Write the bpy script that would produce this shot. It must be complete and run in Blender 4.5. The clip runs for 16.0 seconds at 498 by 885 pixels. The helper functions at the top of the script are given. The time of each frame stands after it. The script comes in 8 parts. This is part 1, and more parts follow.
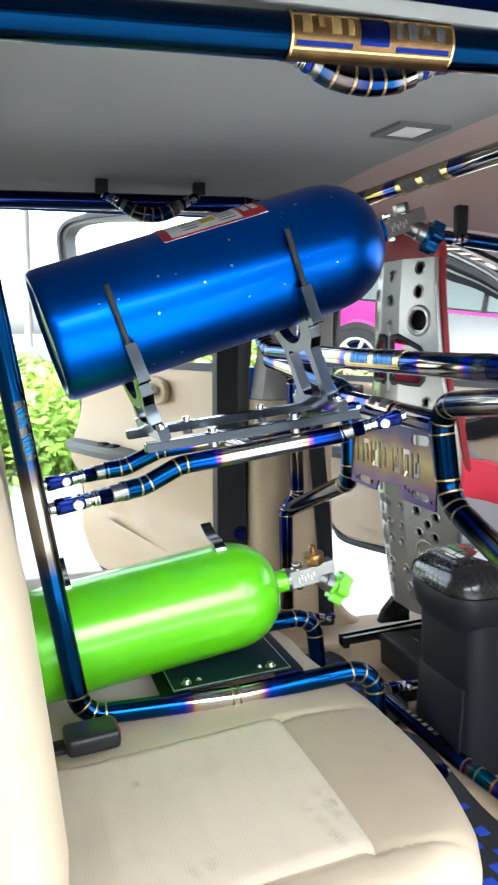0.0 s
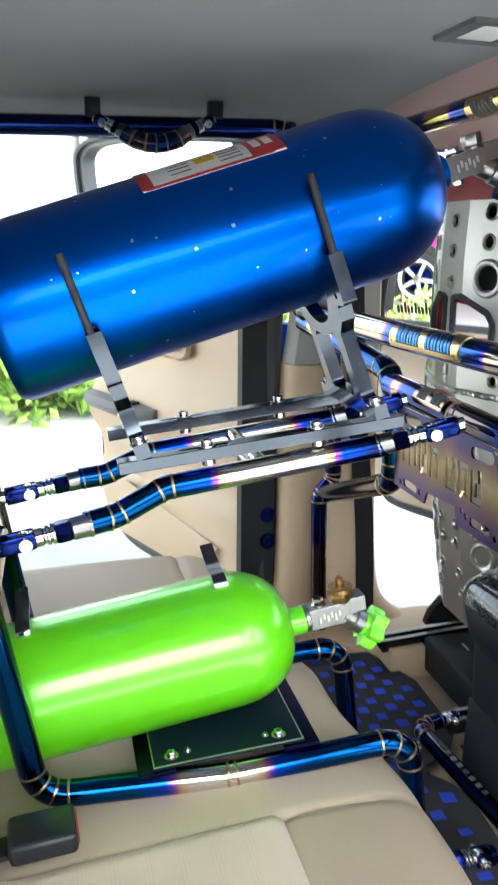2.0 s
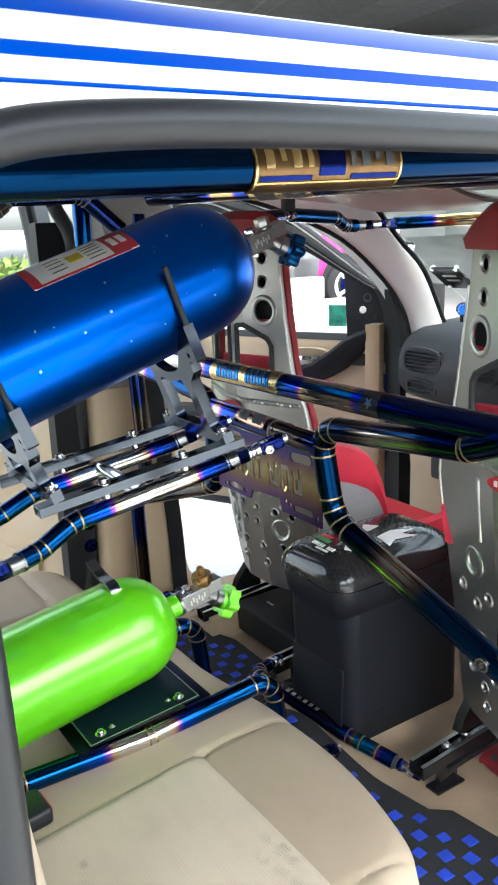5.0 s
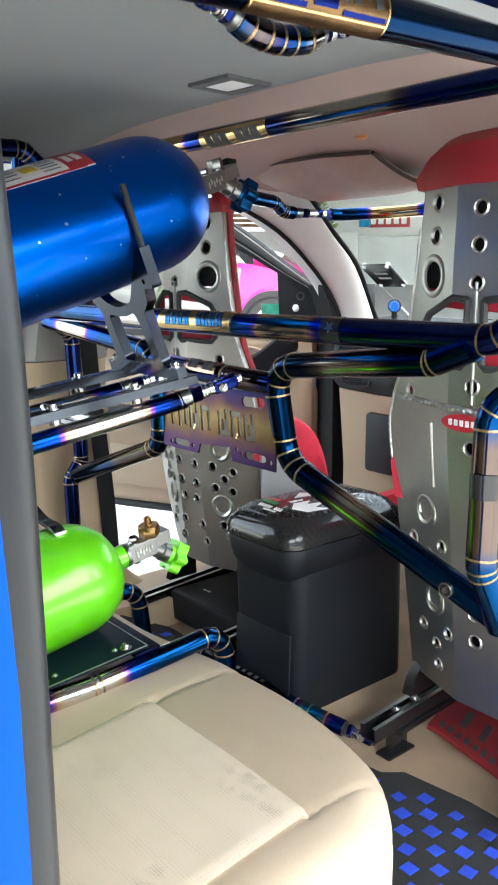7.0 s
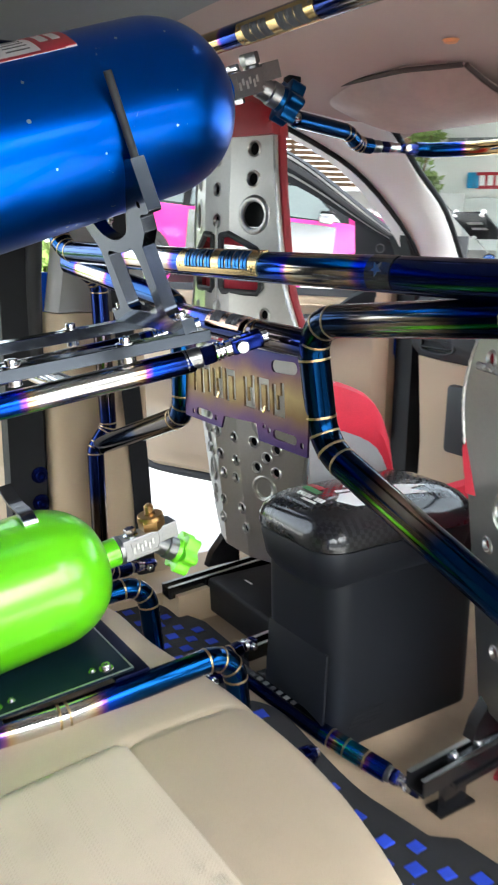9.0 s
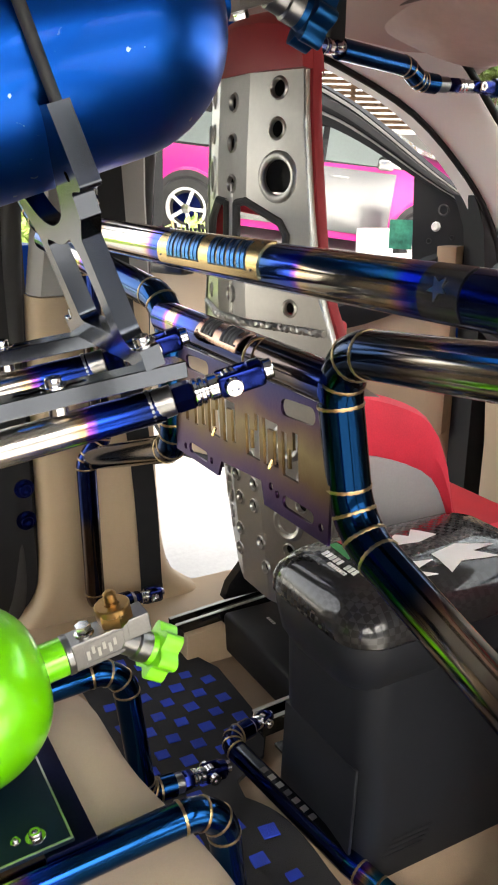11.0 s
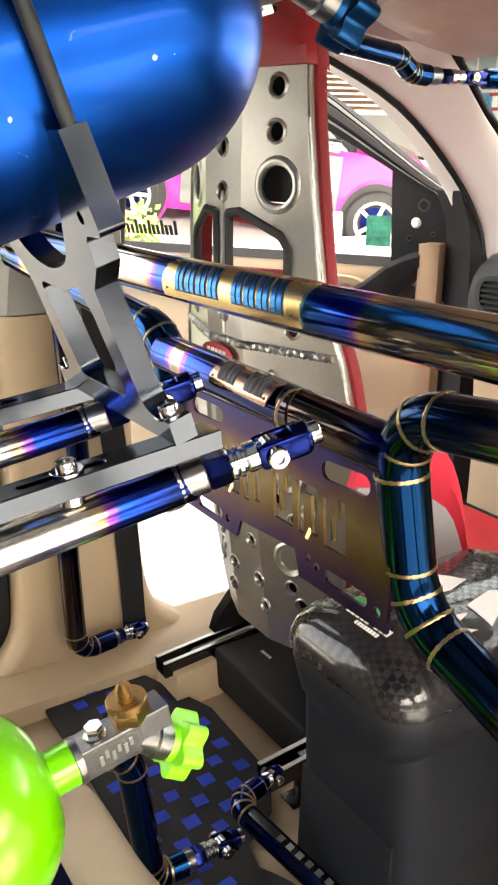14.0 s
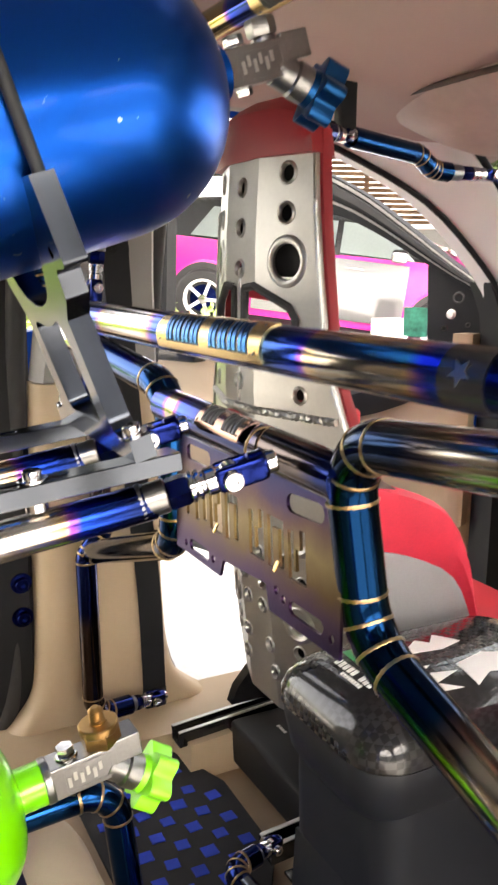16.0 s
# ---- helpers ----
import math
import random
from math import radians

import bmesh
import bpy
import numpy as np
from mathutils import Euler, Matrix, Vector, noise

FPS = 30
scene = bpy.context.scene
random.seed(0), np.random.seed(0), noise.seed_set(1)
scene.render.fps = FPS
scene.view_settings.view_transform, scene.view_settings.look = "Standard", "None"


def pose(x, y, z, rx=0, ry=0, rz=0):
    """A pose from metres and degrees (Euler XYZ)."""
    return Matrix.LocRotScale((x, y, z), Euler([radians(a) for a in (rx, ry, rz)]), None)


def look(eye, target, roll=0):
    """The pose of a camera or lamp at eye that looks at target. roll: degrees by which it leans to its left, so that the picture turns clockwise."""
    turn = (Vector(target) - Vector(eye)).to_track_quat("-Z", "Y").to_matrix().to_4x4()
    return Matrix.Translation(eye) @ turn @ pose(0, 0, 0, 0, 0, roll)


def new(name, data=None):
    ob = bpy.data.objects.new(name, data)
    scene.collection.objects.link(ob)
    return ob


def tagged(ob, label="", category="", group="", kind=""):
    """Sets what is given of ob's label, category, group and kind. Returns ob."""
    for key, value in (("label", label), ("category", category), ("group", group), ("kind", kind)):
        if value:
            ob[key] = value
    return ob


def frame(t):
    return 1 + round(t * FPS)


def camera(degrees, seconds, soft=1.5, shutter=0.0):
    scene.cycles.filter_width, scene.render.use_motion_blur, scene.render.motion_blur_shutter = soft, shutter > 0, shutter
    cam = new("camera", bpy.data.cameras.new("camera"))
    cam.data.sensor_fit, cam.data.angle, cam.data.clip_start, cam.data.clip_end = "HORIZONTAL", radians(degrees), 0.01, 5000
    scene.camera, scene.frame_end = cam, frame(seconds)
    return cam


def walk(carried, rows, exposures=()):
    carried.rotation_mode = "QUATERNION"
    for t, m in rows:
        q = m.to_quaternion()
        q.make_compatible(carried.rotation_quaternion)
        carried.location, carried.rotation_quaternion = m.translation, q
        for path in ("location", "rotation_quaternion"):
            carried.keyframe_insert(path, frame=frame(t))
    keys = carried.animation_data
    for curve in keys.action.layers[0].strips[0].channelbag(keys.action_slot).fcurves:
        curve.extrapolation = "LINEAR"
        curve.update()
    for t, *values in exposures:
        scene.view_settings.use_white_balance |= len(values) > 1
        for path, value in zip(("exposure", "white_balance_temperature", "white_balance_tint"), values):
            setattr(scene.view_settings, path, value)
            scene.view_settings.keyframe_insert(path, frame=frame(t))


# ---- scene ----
cam = camera(33.6, 16.0, soft=1.9, shutter=0.5)
SKY, SUN = 0.165, 2.0
CANOPY_Y = -2.1
METRES, EYE, TILT, LEAN, TURN = 2.05, 1.5, -7.5, 0.0, -17.4
ROWS = [
    (0.0, 0.0, 0.0, 0.0, 0.0, 0.0, -0.0),
    (0.5, 0.0262, 0.0388, 0.0059, 4.59, -0.01, -0.79),
    (1.0, 0.0376, 0.0794, 0.0109, 6.99, -0.18, -1.41),
    (1.5, 0.0328, 0.1323, 0.0211, 6.41, -1.18, -1.23),
    (2.0, 0.0272, 0.1448, 0.0559, 3.99, -5.85, -1.05),
    (2.5, 0.0299, 0.142, 0.0985, 2.3, -12.68, -0.46),
    (3.0, 0.0036, 0.1133, 0.1195, -4.39, -13.79, -0.11),
    (3.5, -0.0318, 0.0719, 0.1281, -9.37, -13.46, 2.23),
    (4.0, -0.0593, 0.0391, 0.1254, -12.16, -12.77, 3.14),
    (4.5, -0.0726, 0.0287, 0.1197, -14.64, -10.91, 3.51),
    (5.0, -0.0775, 0.0251, 0.1055, -16.04, -7.83, 4.17),
    (7.5, -0.112, 0.0481, 0.0073, -22.47, -4.47, 3.06),
    (8.0, -0.0894, 0.0574, 0.0031, -20.63, -5.34, 2.26),
    (8.5, -0.0569, 0.1056, 0.0096, -18.21, -6.37, 1.42),
    (9.0, -0.0213, 0.155, 0.0151, -15.34, -6.7, 1.33),
    (9.5, 0.0267, 0.2051, 0.0162, -10.64, -6.05, 1.19),
    (12.0, 0.0338, 0.3424, 0.0743, -14.33, -13.32, 2.28),
    (12.5, 0.0207, 0.3546, 0.0799, -16.67, -13.76, 3.39),
    (13.0, 0.0127, 0.3642, 0.0778, -17.14, -13.85, 3.35),
    (13.5, 0.0132, 0.3659, 0.0765, -17.1, -13.11, 2.76),
    (14.0, 0.0239, 0.3646, 0.0737, -15.44, -11.53, 1.79),
    (14.5, 0.0378, 0.365, 0.0588, -11.9, -9.49, 0.45),
    (15.0, 0.0414, 0.358, 0.0412, -9.9, -7.37, 0.05),
    (15.5, 0.0525, 0.3474, 0.0386, -9.06, -5.27, 0.59),
    (16.0, 0.0556, 0.3321, 0.0488, -10.32, -4.12, 0.7),
]
EXPOSURES = [(0.0, 3.18, 6050, 1), (1.5, 3.22, 6100, 2), (2.5, 3.24, 6180, 2), (3.5, 2.97, 6250, 1), (4.3, 2.93, 6220, 1), (5.0, 3.02, 6200, 2), (7.5, 3.20, 6300, 2), (8.6, 3.33, 6280, 3), (9.6, 3.10, 6350, 5), (12.0, 3.05, 7900, 10), (13.5, 3.42, 7900, 8), (14.5, 3.80, 7950, 9), (15.2, 3.68, 7850, 9), (16.0, 3.50, 7700, 12)]
walk(cam, [(t, pose(0, 0, EYE, TILT, LEAN, TURN) @ pose(METRES * x, METRES * y, METRES * z, 90 + pitch, roll, yaw)) for t, x, y, z, yaw, pitch, roll in ROWS], EXPOSURES)

# ---- light ----
world = bpy.data.worlds.new("sky")
scene.world = world
world.use_nodes = True
wn = world.node_tree.nodes
sky = wn.new("ShaderNodeTexSky")
sky.sky_type = "NISHITA"
sky.sun_disc = False
sky.sun_elevation = radians(52)
sky.sun_rotation = radians(200)
sky.dust_density = 4.0
haze = wn.new("ShaderNodeHueSaturation")
haze.inputs["Saturation"].default_value = 0.35
world.node_tree.links.new(sky.outputs[0], haze.inputs["Color"])
world.node_tree.links.new(haze.outputs[0], wn["Background"].inputs[0])
wn["Background"].inputs[1].default_value = SKY
sun_data = bpy.data.lights.new("sun", "SUN")
sun_data.energy = SUN
sun_data.angle = radians(12)
sun_data.color = (1.0, 0.96, 0.9)
sun = new("sun", sun_data)
sun.matrix_world = look((-3.0, -6.5, 9.5), (0.4, 1.2, 0.9))


# ---- materials ----
def material(name):
    m = bpy.data.materials.new(name)
    m.use_nodes = True
    return m, m.node_tree.nodes, m.node_tree.links, m.node_tree.nodes["Principled BSDF"]


def surface(name, colour, rough=0.5, metal=0.0, vary=0.12, scale=8.0, fine=250.0, bump=0.15, coat=0.0, spec=0.5, dist=0.001):
    """A surface with broad and fine variation of colour, gloss and relief."""
    m, n, l, b = material(name)
    tc = n.new("ShaderNodeTexCoord")
    big = n.new("ShaderNodeTexNoise")
    big.inputs["Scale"].default_value = scale
    big.inputs["Detail"].default_value = 6
    small = n.new("ShaderNodeTexNoise")
    small.inputs["Scale"].default_value = fine
    small.inputs["Detail"].default_value = 3
    for t in (big, small):
        l.new(tc.outputs["Object"], t.inputs["Vector"])
    add = n.new("ShaderNodeMath")
    add.operation = "MULTIPLY_ADD"
    l.new(small.outputs["Fac"], add.inputs[0])
    add.inputs[1].default_value = 0.4
    l.new(big.outputs["Fac"], add.inputs[2])
    ramp = n.new("ShaderNodeValToRGB")
    ramp.color_ramp.elements[0].position, ramp.color_ramp.elements[1].position = 0.4, 1.0
    ramp.color_ramp.elements[0].color = (*[c * (1 - vary) for c in colour], 1)
    ramp.color_ramp.elements[1].color = (*[min(1, c * (1 + vary)) for c in colour], 1)
    l.new(add.outputs[0], ramp.inputs["Fac"])
    l.new(ramp.outputs["Color"], b.inputs["Base Color"])
    mr = n.new("ShaderNodeMapRange")
    mr.inputs["To Min"].default_value, mr.inputs["To Max"].default_value = rough * 0.8, min(1, rough * 1.25)
    l.new(big.outputs["Fac"], mr.inputs["Value"])
    l.new(mr.outputs[0], b.inputs["Roughness"])
    b.inputs["Metallic"].default_value = metal
    b.inputs["Specular IOR Level"].default_value = spec
    if coat:
        b.inputs["Coat Weight"].default_value = coat
        b.inputs["Coat Roughness"].default_value = 0.05
    if bump:
        bp = n.new("ShaderNodeBump")
        bp.inputs["Strength"].default_value = bump
        bp.inputs["Distance"].default_value = dist
        l.new(small.outputs["Fac"], bp.inputs["Height"])
        l.new(bp.outputs[0], b.inputs["Normal"])
    return m


# m and k: blue darkened in place of dark surroundings mirrored in the tube
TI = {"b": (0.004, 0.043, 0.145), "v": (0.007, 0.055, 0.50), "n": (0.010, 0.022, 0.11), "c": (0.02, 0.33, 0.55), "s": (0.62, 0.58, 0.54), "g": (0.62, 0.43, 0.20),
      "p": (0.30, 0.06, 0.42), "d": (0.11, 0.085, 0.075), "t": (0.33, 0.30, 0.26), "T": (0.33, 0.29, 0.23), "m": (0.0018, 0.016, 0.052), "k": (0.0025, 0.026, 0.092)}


def titanium(name, bands, rough=0.11):
    """Heat-tinted titanium: tints keyed along the tube by its length in metres."""
    m, n, l, b = material(name)
    at = n.new("ShaderNodeAttribute")
    at.attribute_name = "run"
    tc = n.new("ShaderNodeTexCoord")
    wob = n.new("ShaderNodeTexNoise")
    wob.inputs["Scale"].default_value = 14
    l.new(tc.outputs["Object"], wob.inputs["Vector"])
    ma = n.new("ShaderNodeMath")
    ma.operation = "MULTIPLY_ADD"
    l.new(wob.outputs["Fac"], ma.inputs[0])
    ma.inputs[1].default_value = 0.016
    l.new(at.outputs["Fac"], ma.inputs[2])
    top = max(u for u, _ in bands) + 0.02
    dv = n.new("ShaderNodeMath")
    dv.operation = "DIVIDE"
    l.new(ma.outputs[0], dv.inputs[0])
    dv.inputs[1].default_value = top
    ramp = n.new("ShaderNodeValToRGB")
    e = ramp.color_ramp.elements
    while len(e) < len(bands):
        e.new(0.5)
    for el, (u, c) in zip(e, bands):
        el.position = min(1, (u + 0.008) / top)
        el.color = (*TI[c], 1)
    l.new(dv.outputs[0], ramp.inputs["Fac"])
    l.new(ramp.outputs["Color"], b.inputs["Base Color"])
    b.inputs["Metallic"].default_value = 1.0
    ns = n.new("ShaderNodeTexNoise")
    ns.inputs["Scale"].default_value = 60
    ns.inputs["Detail"].default_value = 5
    l.new(tc.outputs["Object"], ns.inputs["Vector"])
    mr = n.new("ShaderNodeMapRange")
    mr.inputs["To Min"].default_value, mr.inputs["To Max"].default_value = rough * 0.6, rough * 1.5
    l.new(ns.outputs["Fac"], mr.inputs["Value"])
    l.new(mr.outputs[0], b.inputs["Roughness"])
    return m


def tints(length, marks, base="b"):
    """Bands of bare metal with straw and violet borders on a blue tube. marks: (from, to, kind)."""
    out = [(0.0, base[0])]
    for i, (a, z, k) in enumerate(marks):
        lead, tail = base[min(i, len(base) - 1)], base[min(i + 1, len(base) - 1)]
        w = min(0.010, (z - a) / 8)
        if k in "td":
            out += [(a - 0.035, lead), (a - 0.010, "d"), (a + 0.010, k), (z - 0.010, k), (z + 0.010, "d"), (z + 0.035, tail)]
            continue
        out += [(a - 0.050, lead), (a - 0.012, "v"), (a - 0.004, "p"), (a + 0.1 * w, "g"), (a + 1.4 * w, k), (z - 1.4 * w, k), (z - 0.1 * w, "g"), (z + 0.004, "p"), (z + 0.012, "v"), (z + 0.050, tail)]
    for i in range(1, len(out)):
        out[i] = (max(out[i][0], out[i - 1][0] + 0.0005), out[i][1])
    return [(max(0.0, u), c) for u, c in out + [(max(length, out[-1][0] + 0.001), base[-1])]][:32]


BEIGE = surface("beige_leatherette", (0.45, 0.36, 0.26), 0.55, vary=0.10, scale=3, fine=600, bump=0.25)
BEIGE_CLOTH = surface("beige_perforated_cloth", (0.56, 0.465, 0.355), 0.8, vary=0.10, scale=6, fine=900, bump=0.5)
TAN_TRIM = surface("tan_trim", (0.50, 0.38, 0.25), 0.5, vary=0.07, scale=4, fine=500, bump=0.12)
TAN_CARPET = surface("tan_carpet", (0.42, 0.31, 0.21), 0.95, vary=0.2, scale=10, fine=900, bump=0.8, dist=0.002)
GREY_CLOTH = surface("headliner_cloth", (0.25, 0.253, 0.26), 0.95, vary=0.06, scale=4, fine=900, bump=0.4)
BLACK = surface("black_plastic", (0.017, 0.0175, 0.0195), 0.5, vary=0.25, scale=10, fine=700, bump=0.3, spec=0.15)
BLACK_GLOSS = surface("black_gloss", (0.012, 0.012, 0.014), 0.18, vary=0.2, scale=10, fine=200, bump=0.03)
RUBBER = surface("rubber", (0.03, 0.03, 0.032), 0.6, vary=0.3, scale=12, fine=300, bump=0.3)
GREY_TRIM = surface("grey_trim", (0.30, 0.29, 0.275), 0.55, vary=0.08, scale=5, fine=500, bump=0.15)
DARK_GREY = surface("dark_grey_plastic", (0.024, 0.026, 0.030), 0.55, vary=0.15, scale=8, fine=500, bump=0.25, spec=0.35)
ALU = surface("brushed_aluminium", (0.50, 0.495, 0.47), 0.36, metal=1.0, vary=0.10, scale=7, fine=160, bump=0.12)
MACHINED = surface("machined_aluminium", (0.076, 0.086, 0.104), 0.17, metal=1.0, vary=0.08, scale=9, fine=60, bump=0.0)
CAST = surface("cast_metal", (0.23, 0.228, 0.226), 0.30, metal=1.0, vary=0.15, scale=20, fine=300, bump=0.2)
CHROME = surface("chrome", (0.56, 0.56, 0.57), 0.11, metal=1.0, vary=0.06, scale=30, fine=300, bump=0.03)
BRASS = surface("brass", (0.36, 0.215, 0.085), 0.34, metal=1.0, vary=0.15, scale=30, fine=300, bump=0.06)
BLUE_ALLOY = surface("blue_anodised", (0.007, 0.014, 0.10), 0.22, metal=1.0, vary=0.2, scale=30, fine=300, bump=0.05)
WELD = surface("straw_weld", (0.36, 0.25, 0.13), 0.3, metal=1.0, vary=0.3, scale=90, fine=500, bump=0.2)
GREEN_PAINT = surface("pearl_lime_bottle", (0.155, 0.64, 0.006), 0.27, metal=0.25, vary=0.0, scale=1, fine=5, bump=0.0, coat=0.8)
GREEN_PAINT.node_tree.nodes["Principled BSDF"].inputs["Coat Roughness"].default_value = 0.12
RED_CLOTH = surface("red_cloth", (0.50, 0.018, 0.03), 0.7, vary=0.15, scale=9, fine=500, bump=0.3)
RED_VINYL = surface("red_vinyl", (0.27, 0.011, 0.019), 0.5, vary=0.12, scale=7, fine=500, bump=0.25)
CAR_BLUE = surface("car_blue_paint", (0.0003, 0.052, 0.37), 0.4, metal=0.0, vary=0.05, scale=3, fine=700, bump=0.0, coat=0.0, spec=0.06)
CAR_WHITE = surface("car_white_paint", (0.80, 0.80, 0.80), 0.25, vary=0.03, scale=3, fine=700, bump=0.0, coat=1.0)
WHITE = surface("white_print", (0.80, 0.79, 0.77), 0.45, vary=0.05, scale=20, fine=300, bump=0.03)
RED_PRINT = surface("red_print", (0.42, 0.02, 0.035), 0.4, vary=0.08, scale=20, fine=300, bump=0.03)
YELLOW_PRINT = surface("yellow_print", (0.62, 0.45, 0.03), 0.4, vary=0.08, scale=20, fine=300, bump=0.03)
DARK_PRINT = surface("dark_print", (0.05, 0.05, 0.055), 0.5, vary=0.1, scale=20, fine=300, bump=0.03)
STEEL_BLUE = surface("blue_titanium", (0.012, 0.115, 0.33), 0.25, metal=1.0, vary=0.3, scale=40, fine=300, bump=0.04)
BRONZE = surface("bronze_inlay", (0.16, 0.095, 0.045), 0.35, metal=1.0, vary=0.3, scale=60, fine=300, bump=0.1)
COPPER_TI = surface("copper_straw_titanium", (0.44, 0.27, 0.19), 0.24, metal=1.0, vary=0.25, scale=25, fine=300, bump=0.04)
GOLD_TI = surface("straw_titanium", (0.66, 0.46, 0.20), 0.25, metal=1.0, vary=0.2, scale=25, fine=300, bump=0.04)
CONSOLE_BLACK = surface("console_plastic", (0.0095, 0.0110, 0.0145), 0.46, vary=0.2, scale=8, fine=700, bump=0.2, spec=0.25)
SEAL_GREY = surface("grey_door_seal", (0.013, 0.0135, 0.016), 0.36, vary=0.15, scale=6, fine=300, bump=0.1, spec=0.35)
FRAME_GREY = surface("mid_grey_trim", (0.10, 0.105, 0.105), 0.5, vary=0.1, scale=6, fine=400, bump=0.15)
CONCRETE = surface("pale_concrete", (0.38, 0.375, 0.36), 0.9, vary=0.18, scale=1.5, fine=60, bump=0.5, dist=0.004)


# ---- building blocks ----
def part(name, bm, mat, parent=None, label="", smooth=True):
    """Links a bmesh (or a mesh) as one object under a thing or part."""
    if isinstance(bm, bmesh.types.BMesh):
        me = bpy.data.meshes.new(name)
        bm.to_mesh(me)
        bm.free()
    else:
        me = bm
    if mat:
        me.materials.clear()
        me.materials.append(mat)
    if smooth:
        me.polygons.foreach_set("use_smooth", [True] * len(me.polygons))
        me.set_sharp_from_angle(angle=radians(38))
    ob = new(name, me)
    if parent:
        ob.parent = parent
    if label:
        ob["label"] = label
    return ob


def thing(name, label, category, group="", kind="", at=None):
    ob = new(name)
    ob.empty_display_size = 0.05
    if at is not None:
        ob.matrix_world = at
    return tagged(ob, label, category, group, kind)


def box_bm(x0, x1, y0, y1, z0, z1, bevel=0.0, segs=2):
    bm = bmesh.new()
    bmesh.ops.create_cube(bm, size=1, matrix=Matrix.Translation(((x0 + x1) / 2, (y0 + y1) / 2, (z0 + z1) / 2)) @ Matrix.Diagonal((abs(x1 - x0), abs(y1 - y0), abs(z1 - z0), 1)))
    if bevel:
        bmesh.ops.bevel(bm, geom=bm.edges[:], offset=bevel, segments=segs, affect="EDGES", profile=0.5)
    return bm


def xf(bm, m):
    bmesh.ops.transform(bm, matrix=m, verts=bm.verts[:])
    return bm


def merge(*bms):
    out = bmesh.new()
    for b in bms:
        me = bpy.data.meshes.new("tmp")
        b.to_mesh(me)
        b.free()
        out.from_mesh(me)
        bpy.data.meshes.remove(me)
    return out


def prism(outline, depth, bevel=0.0, segs=2):
    """A closed outline in x, y pulled up along z from 0 to depth."""
    bm = bmesh.new()
    f = bm.faces.new([bm.verts.new((x, y, 0)) for x, y in outline])
    if f.normal.z > 0:
        f.normal_flip()
    ext = bmesh.ops.extrude_face_region(bm, geom=[f])
    bmesh.ops.translate(bm, vec=(0, 0, depth), verts=[v for v in ext["geom"] if isinstance(v, bmesh.types.BMVert)])
    bmesh.ops.recalc_face_normals(bm, faces=bm.faces[:])
    if bevel:
        bmesh.ops.bevel(bm, geom=[e for e in bm.edges if e.calc_face_angle(0) > 0.5], offset=bevel, segments=segs, affect="EDGES", profile=0.5)
    return bm


def lathe(profile, segs=48, steps=None):
    """A turned shape round z from (radius, height) pairs."""
    bm = bmesh.new()
    rings = []
    for r, z in profile:
        if r < 1e-5:
            rings.append([bm.verts.new((0, 0, z))])
        else:
            rings.append([bm.verts.new((r * math.cos(2 * math.pi * i / segs), r * math.sin(2 * math.pi * i / segs), z)) for i in range(segs)])
    for a, b in zip(rings, rings[1:]):
        for i in range(segs):
            j = (i + 1) % segs
            if len(a) == 1 and len(b) > 1:
                bm.faces.new((a[0], b[j], b[i]))
            elif len(b) == 1 and len(a) > 1:
                bm.faces.new((a[i], a[j], b[0]))
            elif len(a) > 1:
                bm.faces.new((a[i], a[j], b[j], b[i]))
    bmesh.ops.recalc_face_normals(bm, faces=bm.faces[:])
    return bm


def along(a, b, roll=0.0):
    """The pose whose z runs from a towards b, standing at a."""
    d = Vector(b) - Vector(a)
    return Matrix.Translation(a) @ d.to_track_quat("Z", "Y").to_matrix().to_4x4() @ Matrix.Rotation(roll, 4, "Z")


def rod(a, b, r, segs=16, bevel=0.0):
    n = (Vector(b) - Vector(a)).length
    e = min(bevel, r * 0.5, n * 0.3)
    prof = [(0, 0), (r - e, 0), (r, e), (r, n - e), (r - e, n), (0, n)] if e else [(0, 0), (r, 0), (r, n), (0, n)]
    return xf(lathe(prof, segs), along(a, b))


def hexnut(a, b, r):
    n = (Vector(b) - Vector(a)).length
    return xf(lathe([(0, 0), (r * 0.9, 0), (r, n * 0.15), (r, n * 0.85), (r * 0.9, n), (0, n)], 6), along(a, b))


def bent(points, radius, arc=7):
    """The centre line of a tube through points with rounded bends; also the places of the joints of each bend."""
    pts = [Vector(p) for p in points]
    line, joints = [pts[0]], []
    for k in range(1, len(pts) - 1):
        a, b, c = pts[k - 1], pts[k], pts[k + 1]
        u, v = (a - b).normalized(), (c - b).normalized()
        ang = u.angle(v)
        if ang > radians(177):
            line.append(b)
            continue
        rr = radius[k - 1] if isinstance(radius, (list, tuple)) else radius
        cut = min(rr / math.tan(ang / 2), 0.48 * min((a - b).length, (c - b).length))
        rr = cut * math.tan(ang / 2)
        mid = (u + v).normalized()
        cen = b + mid * (rr / math.sin(ang / 2))
        s, e = b + u * cut - cen, b + v * cut - cen
        turn = s.angle(e)
        ax = s.cross(e).normalized()
        n = max(3, int(arc * turn / 0.9) + 1)
        start = len(line)
        for i in range(n + 1):
            line.append(cen + Matrix.Rotation(turn * i / n, 3, ax) @ s)
        joints.append((start, start + n))
    line.append(pts[-1])
    return line, joints


